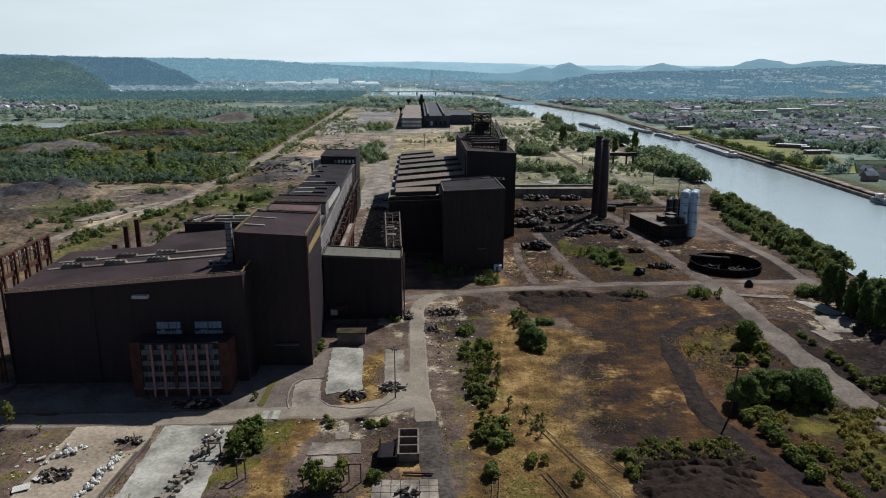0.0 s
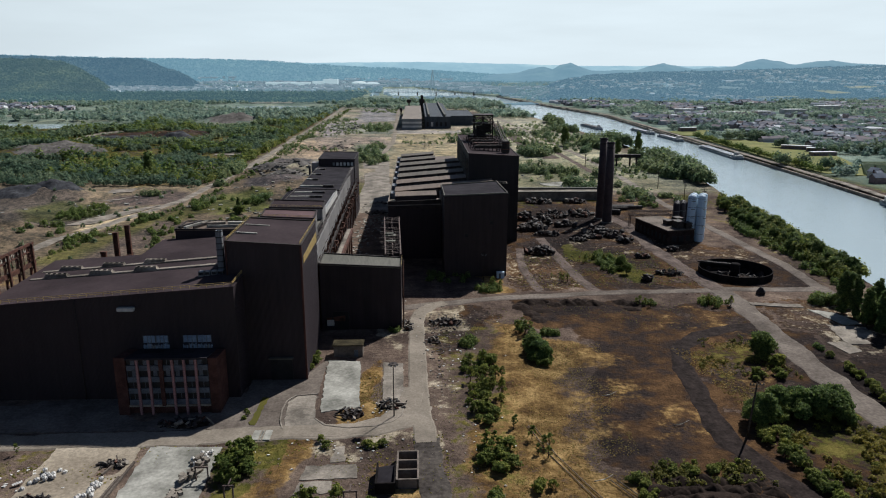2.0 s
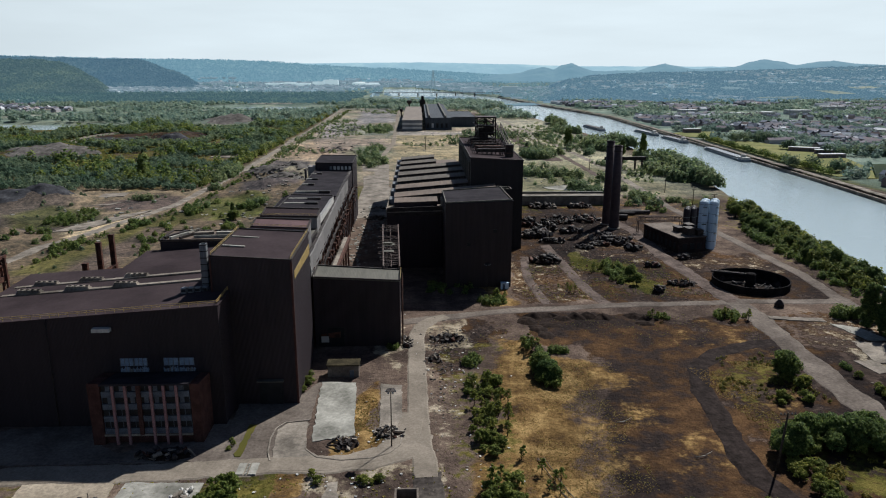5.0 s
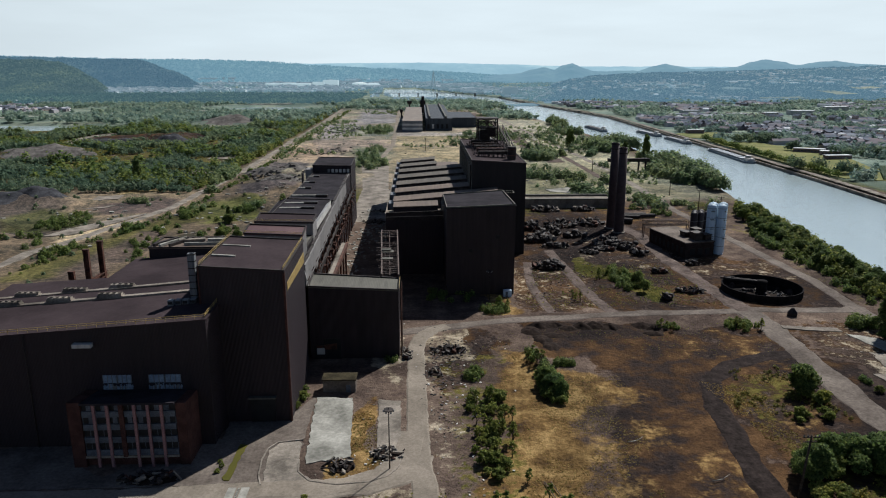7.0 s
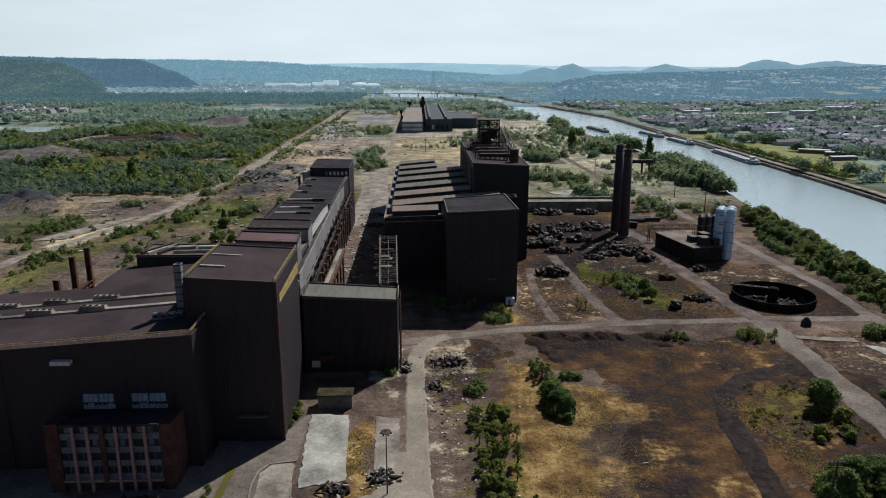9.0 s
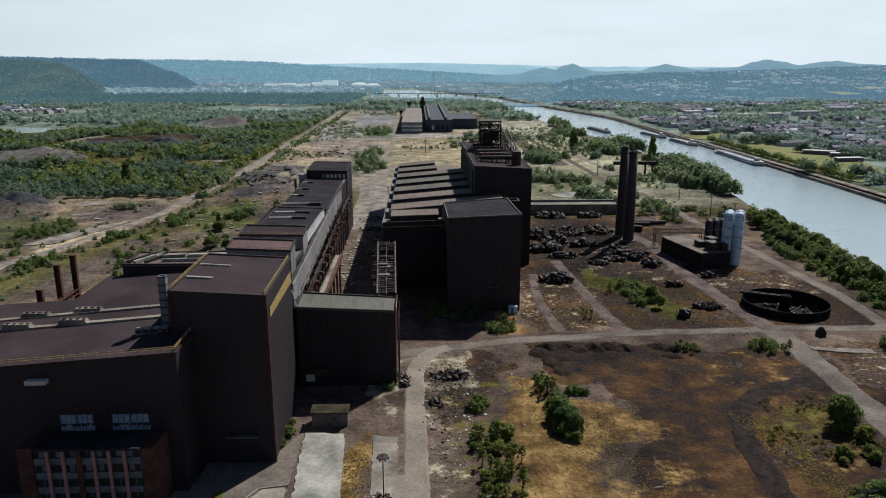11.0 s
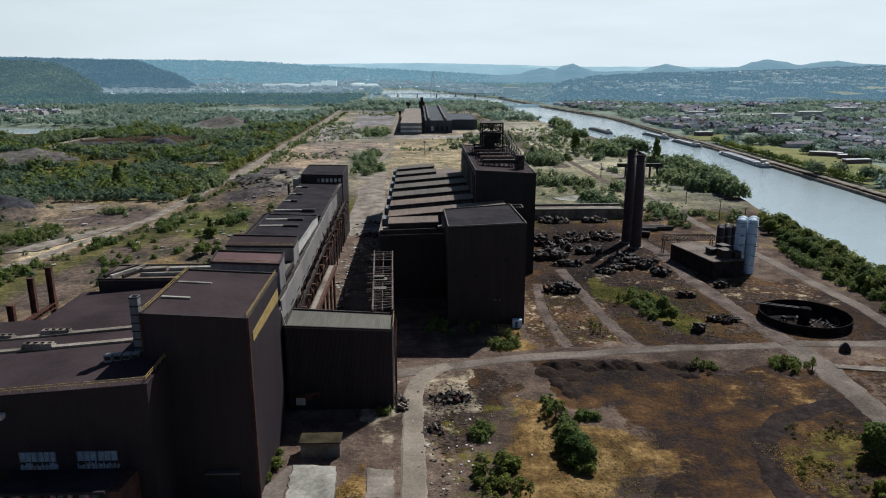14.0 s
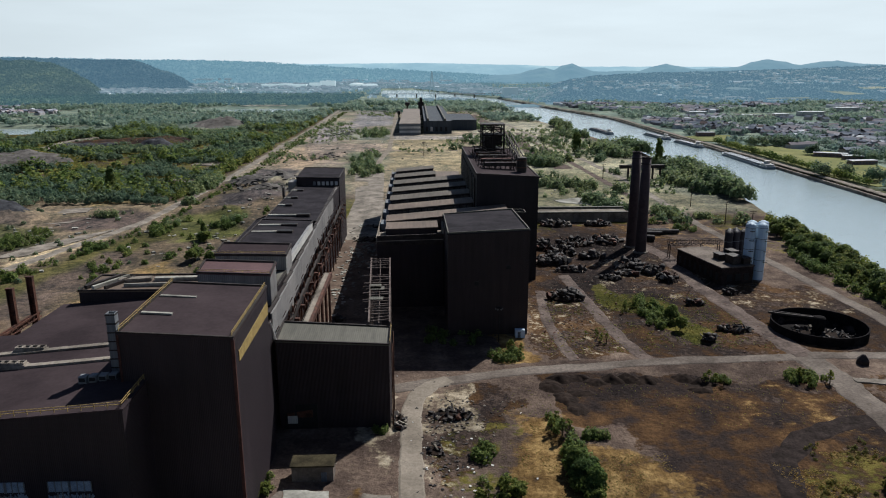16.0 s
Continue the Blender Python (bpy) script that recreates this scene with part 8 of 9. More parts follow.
def rubble(name, label, material, n, seed, spots, size):
    """Small broken pieces strewn over the ground, joined into one."""
    rng = np.random.default_rng(seed)
    out, faces = [], []
    cube = np.array(((-1, -1, 0), (1, -1, 0), (1, 1, 0), (-1, 1, 0), (-1, -1, 1), (1, -1, 1), (1, 1, 1), (-1, 1, 1)), float)
    quad = np.array(((4, 5, 6, 7), (0, 1, 5, 4), (1, 2, 6, 5), (2, 3, 7, 6), (3, 0, 4, 7)))
    for k in range(n):
        cx, cy, rx, ry = spots[k % len(spots)]
        x, y = cx + rng.normal(0, rx), cy + rng.normal(0, ry)
        s = size * rng.uniform(0.3, 1.2, 3) * np.array((1, 1, 0.6))
        a = rng.uniform(0, 3.1)
        c = (cube + rng.normal(0, 0.18, cube.shape)) * s
        c = np.stack([c[:, 0] * math.cos(a) - c[:, 1] * math.sin(a) + x, c[:, 0] * math.sin(a) + c[:, 1] * math.cos(a) + y, c[:, 2] + float(ground_height(np.array(x), np.array(y))) + 0.05], 1)
        faces.append(quad + 8 * k)
        out.append(c)
    tagged(new(name, raw_mesh(name, np.concatenate(out), np.concatenate(faces), material)), label, "rubble", kind="stuff")


ROAD_SIDES = ((9, 238, 5, 10), (6, 215, 3, 14), (12, 250, 8, 5), (-14, 205, 5, 9), (-3, 232, 1.5, 8), (-20, 158, 12, 4), (-22, 178, 6, 4), (6, 190, 2, 16), (-15, 148, 8, 5))
rubble("rubble", "pale broken concrete strewn by the road", M_CONC, 120, 5, ROAD_SIDES, 0.2)
rubble("rubble", "dark clinker and iron scraps by the road", M_SCRAP, 420, 6, ROAD_SIDES[:3] + ((60, 300, 14, 10), (100, 345, 14, 14), (75, 360, 10, 14), (52, 330, 8, 14), (90, 400, 12, 20)), 0.3)
rubble("rubble", "broken concrete over the far street", M_CONC_PALE, 220, 7, ((-24, 430, 6, 12), (-24, 465, 7, 10), (-26, 400, 5, 18), (-30, 350, 2.5, 30)), 0.8)
rubble("rubble", "white plastic and paper litter", M_WHITE, 150, 8, ((-7, 183, 3, 2.5), (15, 200, 4, 22), (-20, 162, 16, 3), (-90, 146, 5, 6), (8, 225, 6, 16)), 0.3)

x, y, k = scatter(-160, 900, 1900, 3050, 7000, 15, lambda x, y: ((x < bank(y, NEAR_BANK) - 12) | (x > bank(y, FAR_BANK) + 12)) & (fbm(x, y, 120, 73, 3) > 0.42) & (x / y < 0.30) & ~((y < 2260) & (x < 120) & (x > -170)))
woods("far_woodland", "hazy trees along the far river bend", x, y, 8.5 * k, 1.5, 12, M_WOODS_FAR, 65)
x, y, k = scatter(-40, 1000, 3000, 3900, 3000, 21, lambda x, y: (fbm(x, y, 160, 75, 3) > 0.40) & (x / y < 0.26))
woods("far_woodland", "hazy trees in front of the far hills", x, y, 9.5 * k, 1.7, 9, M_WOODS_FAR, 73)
rubble("rubble", "pale scrap and concrete tipped beyond the halls", M_CONC_PALE, 160, 17, ((-108, 1062, 10, 22), (-100, 1085, 12, 12), (-112, 1040, 8, 8)), 3.0)
rubble("rubble", "grey spoil tipped beyond the halls", M_SLAG_GREY, 180, 18, ((-110, 640, 14, 18), (-126, 620, 9, 9), (-104, 590, 10, 7), (-90, 800, 14, 20)), 1.6)
rubble("rubble", "rusty iron scraps strewn over the yard", M_RUST, 420, 19, ((60, 345, 12, 16), (95, 340, 14, 20), (80, 400, 16, 24), (52, 312, 6, 14), (110, 300, 8, 10)), 0.32)
rubble("rubble", "pale broken concrete strewn over the yard", M_CONC, 420, 20, ((60, 330, 12, 20), (100, 360, 14, 24), (75, 420, 18, 20), (146, 245, 8, 14), (8, 246, 5, 8), (12, 200, 5, 26)), 0.26)
rubble("rubble", "pale broken concrete on the old yard", M_CONC_PALE, 260, 21, ((-190, 470, 26, 30), (-110, 430, 16, 30), (-100, 560, 18, 30), (120, 560, 20, 30), (0, 860, 30, 60), (-100, 900, 24, 120)), 1.1)
# ---- distance: far halls, barges, quay, town, hills ----
# far hall colours, lightened with the haze put into them
M_FAR_ROOF = cladding("hazed_beige_sheet_roof", (0.15, 0.125, 0.105), (0.24, 0.205, 0.175), 1.2, "x", 0.9)
M_FAR_CLAD = cladding("hazed_blue_black_cladding", (0.036, 0.044, 0.055), (0.070, 0.080, 0.094), 1.0, "xy", 0.9)
fa = hall("far_hall", "long beige-roofed hall in the distance", -22, 6, 1028, 1370, (15, 15, 15, 15), M_GREY, M_FAR_ROOF, rim=False)
for z in (3, 8.5):
    bm = B()
    box(bm, -22.1, 6.1, 1027.6, 1027.95, z, z + 2.6)
    part("wall_band", bm, M_WHITE, fa)
fb = hall("far_hall", "long dark hall in the distance", 11, 48, 1046, 1420, (17, 17, 17, 17), M_FAR_CLAD, M_FAR_CLAD, rim=False)
bm = B()
box(bm, 15, 17.5, 1047, 1419, 16.6, 20)
box(bm, 38, 40.5, 1047, 1419, 16.6, 20)
part("monitor", bm, M_ROOF_GREY, fb)
for k in range(5):
    bm = B()
    box(bm, 13 + 6.5 * k, 16 + 6.5 * k, 1045.7, 1045.97, 3, 9)
    part("door", bm, M_WHITE if k == 1 else M_DARK, fb)
hall("far_hall", "dark open-roofed hall in the distance", 50, 86, 1100, 1240, (14, 14, 14, 14), M_FAR_CLAD, M_FAR_CLAD, rim=True)
for x, y, h, r in ((-16, 1390, 26, 4.5), (-30, 1330, 14, 2.5)):
    w = thing("water_tower", "dark water tower beyond the far halls", "water tower")
    bm = B()
    lathe(bm, [(1.2, 0), (1.2, h - 8), (r, h - 5), (r, h - 1), (0, h)], 14, (x, y, 0))
    part("shell", bm, M_STEEL, w)
st = thing("coal_tower", "dark stepped tower beyond the far halls", "tower")
bm = B()
box(bm, 4, 14, 1430, 1440, 0, 24)
box(bm, 6.5, 11.5, 1432, 1438, 24, 32)
part("shaft", bm, M_STEEL, st)
gn = thing("unloading_gantry", "rusty river unloading gantry on trestle legs", "gantry")
bm = B()
box(bm, 163, 199, 638, 641, 8.6, 11.4)
part("gallery", bm, M_STEEL, gn)
for x in (170, 178, 190, 196):
    bm = B()
    for y in (638.3, 640.7):
        beam(bm, (x, y, -3), (x, y, 8.6), 0.7)
    beam(bm, (x, 638.3, 1), (x, 640.7, 7), 0.4)
    part("trestle", bm, M_STEEL, gn)


M_HULL = plain("blue_grey_hull_paint", (0.10, 0.13, 0.16), (0.19, 0.225, 0.26), 0.2, 0.6)


def barge(x0, y0, x1, y1, width, material, label):
    """A river barge: tapered hull, sunk hold with coaming, wheelhouse at the stern (x1, y1)."""
    t = thing("river_barge", label, "barge", "moored barges")
    ln = math.hypot(x1 - x0, y1 - y0)
    ang = math.degrees(math.atan2(y1 - y0, x1 - x0))
    t.matrix_basis = pose((x0 + x1) / 2, (y0 + y1) / 2, -4.0, 0, 0, ang)
    L, W = ln / 2, width / 2
    bm = B()
    prof = ((-L, 0.25, 2.6), (-L + 4, 0.75, 2.3), (-L + 9, 1.0, 2.0), (L - 6, 1.0, 2.0), (L - 1, 0.85, 2.2), (L, 0.6, 2.3))
    rings = [[bm.verts.new((x, -W * w, h)), bm.verts.new((x, -W * w * 0.9, -0.8)), bm.verts.new((x, W * w * 0.9, -0.8)), bm.verts.new((x, W * w, h))] for x, w, h in prof]
    for a, b in zip(rings, rings[1:]):
        for i in range(4):
            bm.faces.new((a[i], a[(i + 1) % 4], b[(i + 1) % 4], b[i]))
    bm.faces.new(rings[0])
    bm.faces.new(rings[-1][::-1])
    part("hull", bm, M_HULL, t)
    bm = B()
    for s in (-1, 1):
        box(bm, -L + 10, L - 16, s * (W - 1.2) - 0.2, s * (W - 1.2) + 0.2, 2.0, 3.4)
    for x in (-L + 10, L - 16):
        box(bm, x - 0.2, x + 0.2, -W + 1.4, W - 1.4, 2.0, 3.39)
    part("coaming", bm, M_GREY, t)
    n = int((ln - 28) / 6)
    for k in range(n):
        bm = B()
        box(bm, -L + 10.4 + k * (ln - 26.8) / n, -L + 10.2 + (k + 0.96) * (ln - 26.8) / n, -W + 1.5, W - 1.5, 2.2, 3.2 + 0.2 * (k % 2))
        part("hatch_cover", bm, material, t)
    bm = B()
    box(bm, L - 14, L - 3, -W + 1.6, W - 1.6, 2.05, 4.2)
    part("deckhouse", bm, M_WHITE, t, "white deckhouse")
    bm = B()
    box(bm, L - 12, L - 8, -2, 2, 4.21, 6.6)
    box(bm, L - 12.4, L - 7.6, -2.4, 2.4, 6.61, 6.85)
    part("wheelhouse", bm, M_WHITE, t)


barge(331, 832, 325.5, 716, 11, M_HULL, "long moored river barge with a white wheelhouse")
barge(326, 968, 329, 890, 9.5, M_SHEET_ROOF, "long moored river barge with grey hatches")
barge(318, 1065, 324, 985, 9.5, M_SHEET_ROOF, "long moored river barge with grey hatches")
barge(262, 1150, 270, 1060, 9.5, M_STEEL, "loaded dark river barge under way mid-river")
barge(318, 480, 319, 462, 5, M_GREY, "small grey workboat by the quay")

quay = thing("quay_wall", "long pale concrete quay wall on the far bank", "quay", kind="structure")
bm = B()
ys = list(range(150, 2200, 25))
for a, b in zip(ys, ys[1:]):
    xa, xb = float(bank(a, FAR_BANK)), float(bank(b, FAR_BANK))
    beam(bm, (xa - 1.6, a, -3.4), (xb - 1.6, b, -3.4), 1.6, 3.6)
part("wall", bm, M_CONC, quay)
ribbon("quay_road", "pale quay road on the far bank", [(float(bank(y, FAR_BANK)) + 3.5, y) for y in range(150, 2100, 50)], 4.5, M_CONC, 0.2)
M_MEADOW = plain("meadow_grass", (0.13, 0.145, 0.055), (0.235, 0.225, 0.09), 0.03, 0.95, 0, 0.2, 0.4, 0.15)
slab("meadow", "yellow-green mown meadow across the river", MEADOW, M_MEADOW, 0.5, "meadow")
slab("meadow", "green paddock beside the far quay", PADDOCK, M_MEADOW, 0.5, "meadow")
slab("meadow", "cropped field with dark rows", CROPLAND, M_MEADOW, 0.45, "meadow")
for k in range(13):
    rows = thing("crop_row", "dark green crop row on the far field", "crop row", "crop rows")
    bm = B()
    beam(bm, (372 + 3.5 * k, 586 + 6 * k, 1.0), (496 + 4 * k, 582 + 6 * k, 1.0), 2.2, 1.3)
    part("strip", bm, M_LEAF_FAR, rows)
hy = np.linspace(0, 1, 34)
woods("hedgerow", "clipped hedge behind the far meadow", 408 + 34 * hy, 905 - 90 * hy, np.full(34, 3.4), 0.6, 60, M_LEAF_HAZE, 70, "hedge")


# brown brick paled and greyed: haze over the river put into its colour
M_LOW_BRICK = plain("hazed_brown_brick", (0.16, 0.115, 0.11), (0.25, 0.185, 0.175), 0.3, 0.9)


def brick_block(x, y, w, d, h, turn, label):
    """A long low brick building with a felt roof and a row of windows."""
    t = thing("low_building", label, "building", "low brick buildings")
    t.matrix_basis = pose(x, y, 0.4, 0, 0, turn)
    bm = B()
    box(bm, -w, w, -d, d, -1, h)
    part("wall", bm, M_LOW_BRICK, t)
    bm = B()
    box(bm, -w - 0.4, w + 0.4, -d - 0.4, d + 0.4, h + 0.01, h + 0.5)
    part("roof", bm, M_SHEET_ROOF, t)
    for k in range(int(w / 1.6)):
        bm = B()
        box(bm, -w + 1 + 3.2 * k, -w + 2.9 + 3.2 * k, -d - 0.08, -d + 0.05, 1.0, 2.4)
        part("window", bm, M_PANEL, t)


for x, y, w, d, h, turn in ((412, 772, 15, 4, 3.6, -28), (424, 748, 12, 4, 3.6, -20), (410, 716, 13, 3.5, 3.4, 6), (374, 992, 11, 5, 4.6, 0)):
    brick_block(x, y, w, d, h, turn, "long low brick building with a grey felt roof")

# the town across the river
# house colours paled and blued, with the haze put into them
M_HOUSE_BRICK = plain("haze_paled_house_brick", (0.17, 0.125, 0.125), (0.27, 0.205, 0.20), 0.3, 0.9)
M_HOUSE_SLATE = plain("house_slates", (0.12, 0.14, 0.175), (0.22, 0.24, 0.28), 0.2, 0.95)
HOUSE_COLOURS = [M_WHITE, M_WALLS, M_HOUSE_BRICK, M_WALLS]
MODELS = []
for k in range(8):
    h = thing("house", ("white rendered gabled house", "pale gabled house with a dark roof", "red brick gabled house", "grey rendered gabled house")[k % 4] + " across the river", "house", "houses across the river")
    w, d, e = 3.6 + 0.4 * (k % 3), 3.8 + 0.6 * (k % 4), 4.6 + 0.6 * (k % 3)
    bm = B()
    box(bm, -w, w, -d, d, -1, e)
    v = [bm.verts.new(p) for p in ((-w, -d, e), (w, -d, e), (0, -d, e + w * 0.7), (-w, d, e), (w, d, e), (0, d, e + w * 0.7))]
    bm.faces.new((v[0], v[1], v[2]))
    bm.faces.new((v[4], v[3], v[5]))
    part("wall", bm, HOUSE_COLOURS[k % 4], h)
    bm = B()
    for s in (-1, 1):
        q = [bm.verts.new(p) for p in ((s * (w + 0.5), -d - 0.4, e - 0.3), (s * (w + 0.5), d + 0.4, e - 0.3), (0, d + 0.4, e + w * 0.7 + 0.1), (0, -d - 0.4, e + w * 0.7 + 0.1))]
        r = [bm.verts.new(p.co + Vector((0, 0, 0.25))) for p in q]
        for f in ((0, 1, 2, 3), (4, 5, 6, 7), (0, 1, 5, 4), (1, 2, 6, 5), (2, 3, 7, 6), (3, 0, 4, 7)):
            bm.faces.new([(q + r)[i] for i in f])
    part("roof", bm, M_TILES if k % 4 == 1 else M_HOUSE_SLATE, h)
    for s in (-1, 1):
        for z in (1.2, 3.6):
            bm = B()
            box(bm, s * w * 0.5 - 0.6, s * w * 0.5 + 0.6, -d - 0.06, -d + 0.05, z, z + 1.3)
            part("window", bm, M_DARK, h)
    bm = B()
    box(bm, w * 0.4, w * 0.4 + 0.9, d * 0.5, d * 0.5 + 0.9, e, e + w * 0.7 + 1)
    part("chimney", bm, M_BRICK, h)
    MODELS.append(h)
rnd = random.Random(3)
spots = [(366, 560), (378, 556), (390, 560), (402, 556), (372, 572), (394, 574), (358, 546), (412, 566)]
while len(spots) < 250:
    x, y = rnd.uniform(380, 1050), rnd.uniform(700, 1300)
    if x < 480 and y < 1000 or any(abs(x - a) < 11 and abs(y - b) < 11 for a, b in spots):
        continue
    f = float(fbm(np.array(x), np.array(y), 120, 91, 2))
    if f > 0.50 and not meadow_land(np.array([x]), np.array([y]))[0]:
        spots.append((x, y))
for k, (x, y) in enumerate(spots):
    at = pose(x, y, 0, 0, 0, rnd.choice((0, 90, 20, 110, 70)) + rnd.uniform(-8, 8))
    if k < 8:
        MODELS[k].matrix_basis = at
    else:
        copy_thing(MODELS[rnd.randrange(8)], at)


def flat_land(x, y):
    return 0.0 * x


def roofs(name, label, n, area, seed, keep, wall, roof, rise=flat_land, size=1.0):
    """Far houses, too many to count: walls with a gabled top."""
    rng = np.random.default_rng(seed)
    x0, x1, y0, y1 = area
    xs, ys = rng.uniform(x0, x1, n), rng.uniform(y0, y1, n)
    ok = keep(xs, ys)
    xs, ys = xs[ok], ys[ok]
    m = len(xs)
    w, d, e, g = (size * q for q in (rng.uniform(3.5, 5.5, m), rng.uniform(4, 8, m) * rng.choice((1, 1, 1, 2.6), m), rng.uniform(3.5, 6, m), rng.uniform(1.5, 3.0, m)))
    a = rng.choice((0.1, 1.67, 0.6), m) + rng.normal(0, 0.1, m)
    zero = np.zeros(m)
    loc = np.stack([np.stack(p, 1) for p in ((-w, -d, zero - 1), (w, -d, zero - 1), (w, d, zero - 1), (-w, d, zero - 1), (-w, -d, e), (w, -d, e), (w, d, e), (-w, d, e), (zero, -d, e + g), (zero, d, e + g))], 1)
    c, s = np.cos(a)[:, None], np.sin(a)[:, None]
    v = np.stack([loc[..., 0] * c - loc[..., 1] * s + xs[:, None], loc[..., 0] * s + loc[..., 1] * c + ys[:, None], loc[..., 2] + rise(xs, ys)[:, None]], 2)
    sides = np.array(((0, 1, 5, 4), (1, 2, 6, 5), (2, 3, 7, 6), (3, 0, 4, 7), (4, 8, 9, 7), (5, 6, 9, 8)))
    f = (sides[None] + 10 * np.arange(m)[:, None, None]).reshape(-1, 4)
    me = raw_mesh(name, v.reshape(-1, 3), f, wall)
    me.materials.append(roof)
    me.polygons.foreach_set("material_index", np.tile(np.array((0, 0, 0, 0, 1, 1), np.int32), m))
    tagged(new(name, me), label, "houses", kind="stuff")


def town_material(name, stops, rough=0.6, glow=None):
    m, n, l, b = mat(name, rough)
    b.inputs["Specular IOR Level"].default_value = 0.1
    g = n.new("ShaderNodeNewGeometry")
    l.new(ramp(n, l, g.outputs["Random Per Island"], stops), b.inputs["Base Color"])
    # glow: pale blue emission that stands in for haze over the houses
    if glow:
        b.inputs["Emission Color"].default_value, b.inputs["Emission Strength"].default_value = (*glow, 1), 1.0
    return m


# town tones shifted towards blue-grey, haze included in the colour
WALL_TONES = [(0.0, (0.15, 0.135, 0.145)), (0.45, (0.25, 0.225, 0.23)), (0.7, (0.42, 0.41, 0.42)), (1.0, (0.72, 0.72, 0.72))]
ROOF_TONES = [(0.0, (0.11, 0.13, 0.165)), (0.5, (0.18, 0.195, 0.235)), (0.72, (0.26, 0.215, 0.215)), (0.90, (0.32, 0.34, 0.38)), (1.0, (0.70, 0.72, 0.74))]
M_TOWN, M_TOWN_ROOF = town_material("town_walls", WALL_TONES), town_material("town_roofs", ROOF_TONES, 0.9)


# hills: (bearing as x over y, rise over y) along each crest
def crest(name, label, line, near, far, material, seed, rough=6.0, foot=0.0):
    """A wooded rise from its foot at the distance near to its crest at far."""
    xs = np.linspace(line[0][0], line[-1][0], 420)
    tops = np.interp(xs, [p[0] for p in line], [p[1] for p in line])
    rows = 40
    t = np.linspace(0, 1.25, rows)
    verts = []
    for u in t:
        y = near + (far - near) * u
        prof = math.sin(min(u, 1.0) * math.pi / 2) ** 1.3 if u <= 1 else 1 - (u - 1) * 1.5
        z = foot + (88 + tops * far - foot) * prof
        x = xs * y
        z = z + rough * (fbm(x, np.full_like(x, y), 45, seed, 4) - 0.5) * min(1, u * 3) * 2 + 10 * (fbm(x, np.full_like(x, y), 300, seed + 9, 2) - 0.5) * min(1, u * 3) * (1 if u < 0.9 else 0)
        verts.append(np.stack([x, np.full_like(x, y), z - (3 if u == 0 else 0)], 1))
    v = np.concatenate(verts)
    n = len(xs)
    i = (np.arange(rows - 1)[:, None] * n + np.arange(n - 1)[None]).ravel()
    tagged(new(name, raw_mesh(name, v, np.stack([i, i + 1, i + n + 1, i + n], 1), material, True)), label, "hill", kind="structure")
    zz = v[:, 2].reshape(rows, n)

    def height(x, y):
        """The hill's height under points given by x and y."""
        b = np.clip((x / y - xs[0]) / (xs[-1] - xs[0]) * (n - 1), 0, n - 1.001)
        a = np.clip((y - near) / (far - near) / 1.25 * (rows - 1), 0, rows - 1.001)
        ia, ib = a.astype(int), b.astype(int)
        fa, fb = a - ia, b - ib
        return (zz[ia, ib] * (1 - fa) + zz[ia + 1, ib] * fa) * (1 - fb) + (zz[ia, ib + 1] * (1 - fa) + zz[ia + 1, ib + 1] * fa) * fb
    return height


def hill_woods(label, n, bearing, depth, height, size, material, seed, keep=0.35):
    """Crowns of the woods on a far hill."""
    rng = np.random.default_rng(seed)
    y = rng.uniform(depth[0], depth[1], n)
    x = rng.uniform(bearing[0], bearing[1], n) * y
    ok = fbm(x, y, 160, seed, 3) > keep
    x, y = x[ok], y[ok]
    m, k = len(x), 4
    d = rng.normal(0, 1, (m, k, 3))
    d /= np.linalg.norm(d, axis=2, keepdims=True)
    d[..., 2] = np.abs(d[..., 2])
    s = size * rng.uniform(0.6, 1.3, m)
    p = np.stack([x, y, height(x, y)], 1)[:, None, :] + d * s[:, None, None] * np.array((0.7, 0.7, 0.8))
    v, f = leaf_quads(p.reshape(-1, 3), (d + np.array((0, 0, 0.4))).reshape(-1, 3), size * 0.52, rng)
    tagged(new("hill_woods", raw_mesh("hill_woods", v, f, material)), label, "woods", kind="stuff")


def P(px, py):
    return ((px - 739) / 1255.0, (116 - py) / 1255.0)


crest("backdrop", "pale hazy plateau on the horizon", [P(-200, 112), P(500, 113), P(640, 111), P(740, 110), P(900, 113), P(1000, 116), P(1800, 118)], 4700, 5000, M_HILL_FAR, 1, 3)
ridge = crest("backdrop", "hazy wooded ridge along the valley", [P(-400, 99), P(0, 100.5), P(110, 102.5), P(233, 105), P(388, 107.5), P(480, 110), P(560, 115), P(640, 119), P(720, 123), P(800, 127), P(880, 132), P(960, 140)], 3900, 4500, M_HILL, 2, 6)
mid = crest("backdrop", "wooded hillside over the far town in blue haze", [P(-400, 100), P(0, 102), P(160, 105), P(233, 106.5), P(280, 108), P(298, 115), P(328, 126), P(352, 136), P(368, 147), P(380, 154)], 2950, 3500, M_HILL_MID, 6, 7)
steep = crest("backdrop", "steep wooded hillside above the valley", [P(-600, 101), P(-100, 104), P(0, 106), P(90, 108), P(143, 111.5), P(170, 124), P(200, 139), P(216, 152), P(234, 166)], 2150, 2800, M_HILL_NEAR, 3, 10)
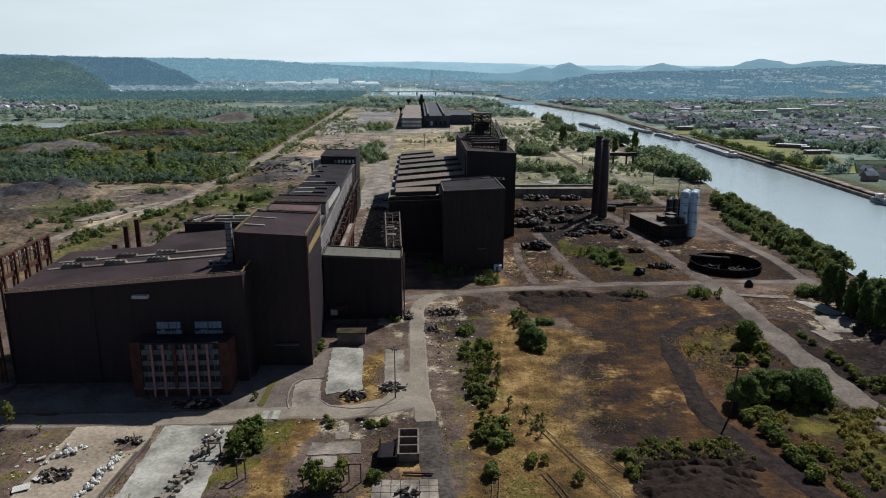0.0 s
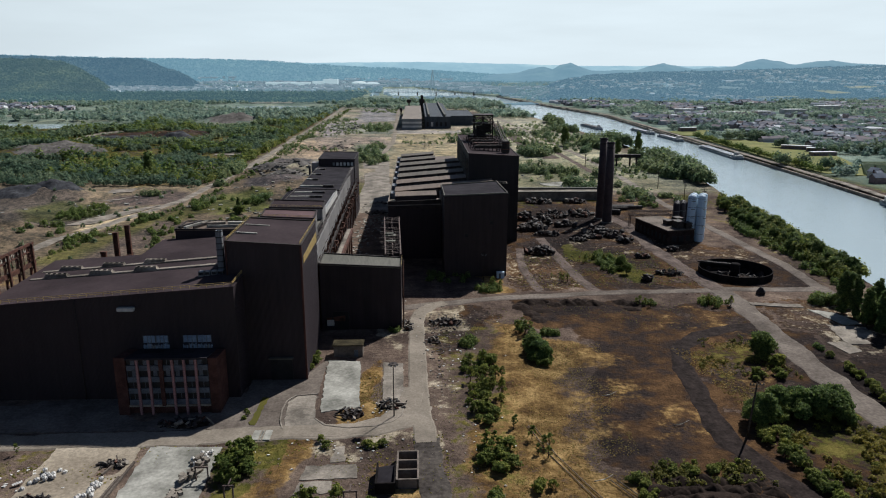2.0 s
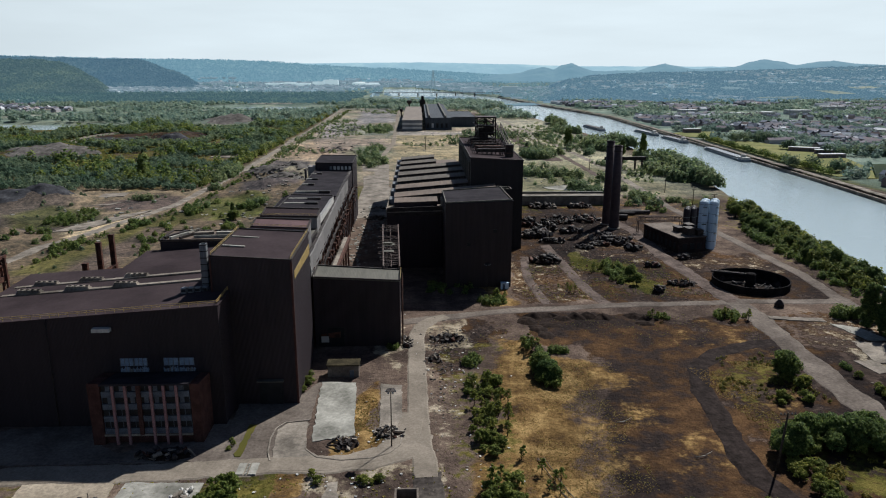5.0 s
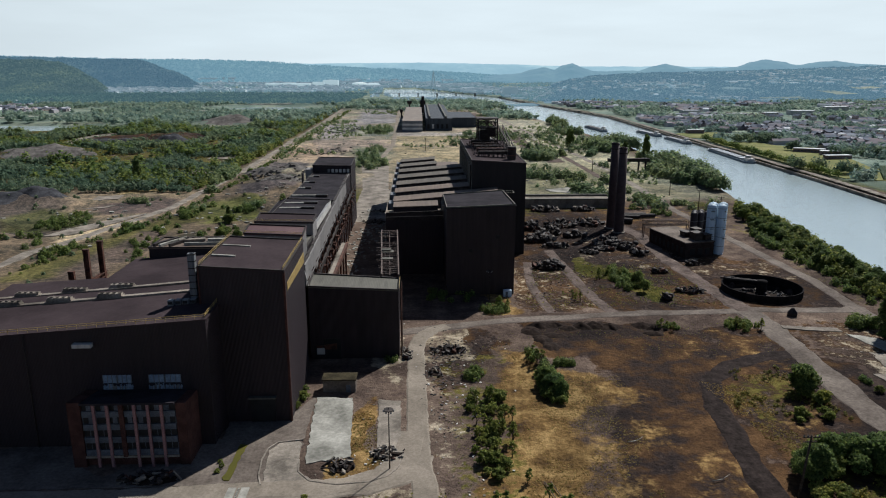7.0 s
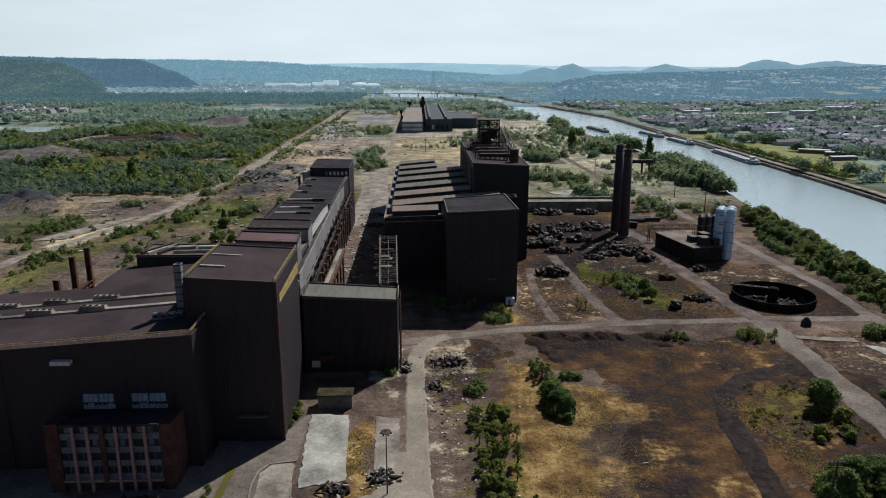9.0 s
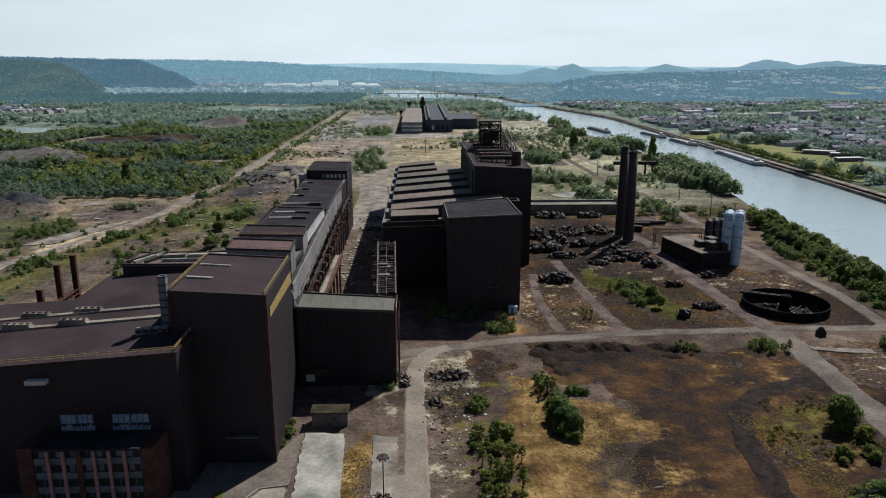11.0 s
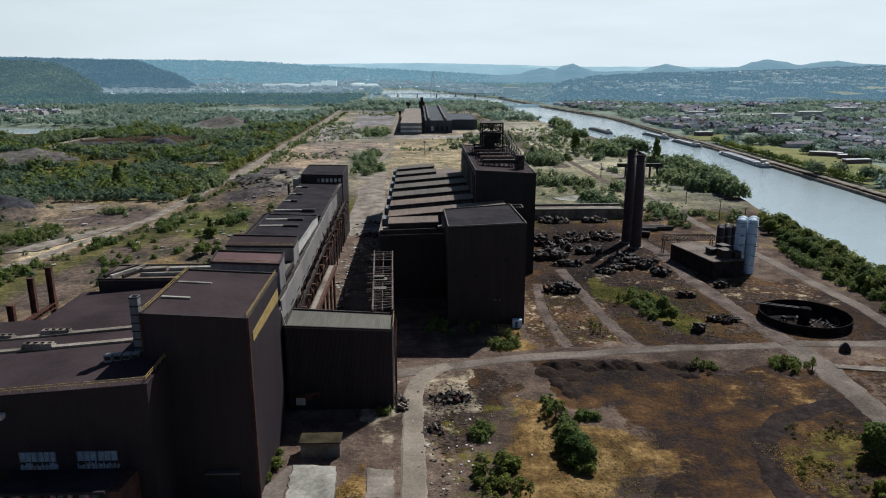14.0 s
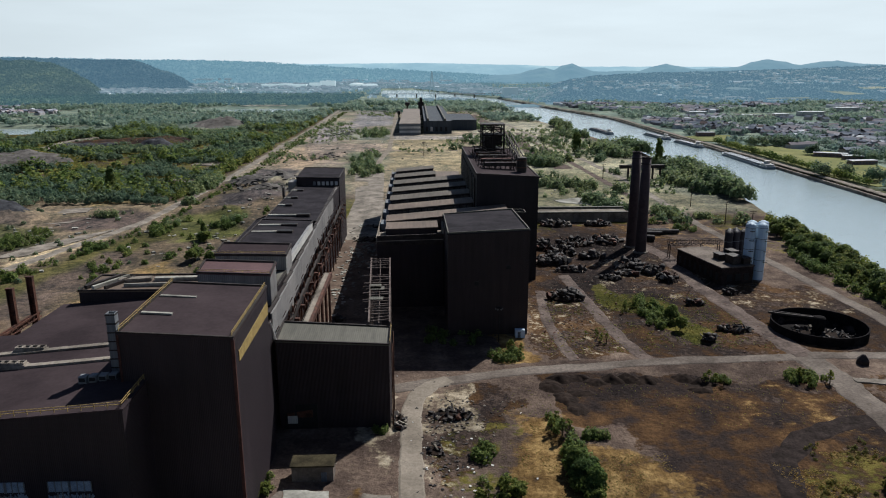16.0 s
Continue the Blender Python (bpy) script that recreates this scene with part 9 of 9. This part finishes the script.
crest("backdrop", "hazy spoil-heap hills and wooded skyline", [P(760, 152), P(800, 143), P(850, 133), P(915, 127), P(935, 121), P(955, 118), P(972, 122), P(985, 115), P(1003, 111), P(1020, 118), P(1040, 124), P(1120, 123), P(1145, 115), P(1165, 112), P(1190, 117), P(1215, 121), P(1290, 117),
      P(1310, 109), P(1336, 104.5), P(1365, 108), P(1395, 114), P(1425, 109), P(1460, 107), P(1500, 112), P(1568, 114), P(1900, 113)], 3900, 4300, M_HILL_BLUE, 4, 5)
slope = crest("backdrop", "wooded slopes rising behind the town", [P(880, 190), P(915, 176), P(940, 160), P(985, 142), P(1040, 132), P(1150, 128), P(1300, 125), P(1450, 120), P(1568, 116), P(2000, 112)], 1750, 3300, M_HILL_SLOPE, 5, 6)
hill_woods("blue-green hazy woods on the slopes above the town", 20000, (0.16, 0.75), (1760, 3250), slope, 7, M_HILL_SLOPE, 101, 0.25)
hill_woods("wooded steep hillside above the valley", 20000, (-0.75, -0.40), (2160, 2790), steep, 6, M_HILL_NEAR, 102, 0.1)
hill_woods("dark woods on the hillside in blue haze", 14000, (-0.75, -0.29), (2960, 3490), mid, 7, M_HILL_MID, 104, 0.1)
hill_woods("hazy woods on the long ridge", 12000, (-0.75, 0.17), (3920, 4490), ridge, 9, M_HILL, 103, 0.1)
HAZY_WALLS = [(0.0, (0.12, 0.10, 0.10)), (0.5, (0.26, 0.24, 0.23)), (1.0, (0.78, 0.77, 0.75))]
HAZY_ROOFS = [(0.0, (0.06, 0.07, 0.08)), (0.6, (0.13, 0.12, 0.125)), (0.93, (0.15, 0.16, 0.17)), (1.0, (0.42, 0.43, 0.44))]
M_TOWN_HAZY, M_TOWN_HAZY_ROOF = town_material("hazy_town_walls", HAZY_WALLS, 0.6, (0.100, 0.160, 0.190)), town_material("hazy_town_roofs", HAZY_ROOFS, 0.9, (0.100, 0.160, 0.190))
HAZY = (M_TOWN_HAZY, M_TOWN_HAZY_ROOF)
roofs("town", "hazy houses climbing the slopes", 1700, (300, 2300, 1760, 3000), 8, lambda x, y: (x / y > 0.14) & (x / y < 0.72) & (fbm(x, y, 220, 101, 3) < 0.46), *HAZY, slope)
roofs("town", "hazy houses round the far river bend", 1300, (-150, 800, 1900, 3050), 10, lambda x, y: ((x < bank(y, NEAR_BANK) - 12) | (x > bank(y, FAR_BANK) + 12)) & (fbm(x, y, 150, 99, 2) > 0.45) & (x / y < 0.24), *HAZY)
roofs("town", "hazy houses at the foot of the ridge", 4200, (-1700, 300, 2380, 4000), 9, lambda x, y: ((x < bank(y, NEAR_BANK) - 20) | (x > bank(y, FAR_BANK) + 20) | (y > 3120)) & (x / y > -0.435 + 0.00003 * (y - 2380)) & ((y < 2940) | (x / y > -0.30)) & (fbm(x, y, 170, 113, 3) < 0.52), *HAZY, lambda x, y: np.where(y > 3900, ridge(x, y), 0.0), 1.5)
roofs("town", "distant houses and sheds of the riverside town", 5200, (330, 1700, 1000, 1800), 5, lambda x, y: (x > bank(y, FAR_BANK) + 30) & (fbm(x, y, 70, 67, 3) < 0.52) & (fbm(x, y, 200, 93, 2) > 0.40), M_TOWN, M_TOWN_ROOF)
roofs("town", "terraced houses and yards behind the meadow", 1500, (420, 1250, 760, 1060), 11, lambda x, y: (fbm(x, y, 42, 67, 3) < 0.53) & (x > 400 + 0.25 * (y - 760)) & ~meadow_land(x, y), M_TOWN, M_TOWN_ROOF, size=0.9)
roofs("town", "houses and sheds beyond the canal", 420, (-1150, -700, 1330, 1950), 6, lambda x, y: (x / y < -0.46) & (x / y > -0.64) & (fbm(x, y, 60, 115, 2) > 0.47), M_TOWN, M_TOWN_ROOF, size=0.9)
for fx, fy, fw, fd in ((0.577, 2000, 30, 60), (0.618, 2130, 44, 24), (0.50, 1850, 60, 14)):
    gx, gy = np.meshgrid(np.linspace(-1, 1, 9), np.linspace(-1, 1, 9))
    x, y = fx * fy + fw * gx, fy + fd * gy + 0.2 * fw * gx
    i = (np.arange(8)[:, None] * 9 + np.arange(8)[None]).ravel()
    tagged(new("hill_field", raw_mesh("hill_field", np.stack([x.ravel(), y.ravel(), (slope(x, y) + 7).ravel()], 1), np.stack([i, i + 1, i + 10, i + 9], 1), M_FIELD, True)), "dry pale field on the far slope", "field", kind="structure")
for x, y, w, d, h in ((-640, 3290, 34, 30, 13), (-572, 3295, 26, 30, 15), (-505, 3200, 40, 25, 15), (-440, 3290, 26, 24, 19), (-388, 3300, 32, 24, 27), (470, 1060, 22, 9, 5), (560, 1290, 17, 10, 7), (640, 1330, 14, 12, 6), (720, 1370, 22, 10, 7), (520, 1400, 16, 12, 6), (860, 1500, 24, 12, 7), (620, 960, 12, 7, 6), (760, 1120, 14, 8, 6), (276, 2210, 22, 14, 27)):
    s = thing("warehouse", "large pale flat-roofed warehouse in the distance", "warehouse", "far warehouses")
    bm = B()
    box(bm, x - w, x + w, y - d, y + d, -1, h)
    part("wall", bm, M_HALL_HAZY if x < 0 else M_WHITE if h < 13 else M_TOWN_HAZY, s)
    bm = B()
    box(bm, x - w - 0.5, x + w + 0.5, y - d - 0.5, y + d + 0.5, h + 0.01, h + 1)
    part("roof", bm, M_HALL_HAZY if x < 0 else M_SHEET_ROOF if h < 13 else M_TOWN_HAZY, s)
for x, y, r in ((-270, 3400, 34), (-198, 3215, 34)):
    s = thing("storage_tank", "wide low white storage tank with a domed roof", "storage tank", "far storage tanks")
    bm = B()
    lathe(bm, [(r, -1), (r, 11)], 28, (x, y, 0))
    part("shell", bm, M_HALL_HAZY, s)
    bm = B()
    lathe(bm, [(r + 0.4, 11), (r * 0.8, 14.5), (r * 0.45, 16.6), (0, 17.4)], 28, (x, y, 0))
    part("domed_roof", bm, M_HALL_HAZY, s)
# the bridge is paled by emission that stands in for haze
M_HAZE_PALE = backdrop_material("bridge_with_pale_haze_glow", (0.10, 0.10, 0.10), (0.16, 0.16, 0.16), (0.10, 0.16, 0.19))
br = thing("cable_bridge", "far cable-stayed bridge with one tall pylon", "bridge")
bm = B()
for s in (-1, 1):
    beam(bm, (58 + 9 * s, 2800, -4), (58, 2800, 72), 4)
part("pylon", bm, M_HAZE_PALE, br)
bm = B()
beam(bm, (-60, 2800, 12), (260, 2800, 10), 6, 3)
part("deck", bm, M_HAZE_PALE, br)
for k in range(8):
    bm = B()
    beam(bm, (58, 2800, 70 - 3 * k), (80 + 20 * (8 - k), 2800, 11), 0.6)
    part("stay", bm, M_HAZE_PALE, br)
b2 = thing("road_bridge", "far low road bridge over the river", "bridge")
bm = B()
beam(bm, (-140, 2330, 6), (330, 2330, 6), 8, 1.6)
part("deck", bm, M_GREY, b2)
for x in (-60, 0, 60, 120, 180, 240):
    bm = B()
    box(bm, x - 2, x + 2, 2326, 2334, -6, 4.7)
    part("pier", bm, M_CONC, b2)
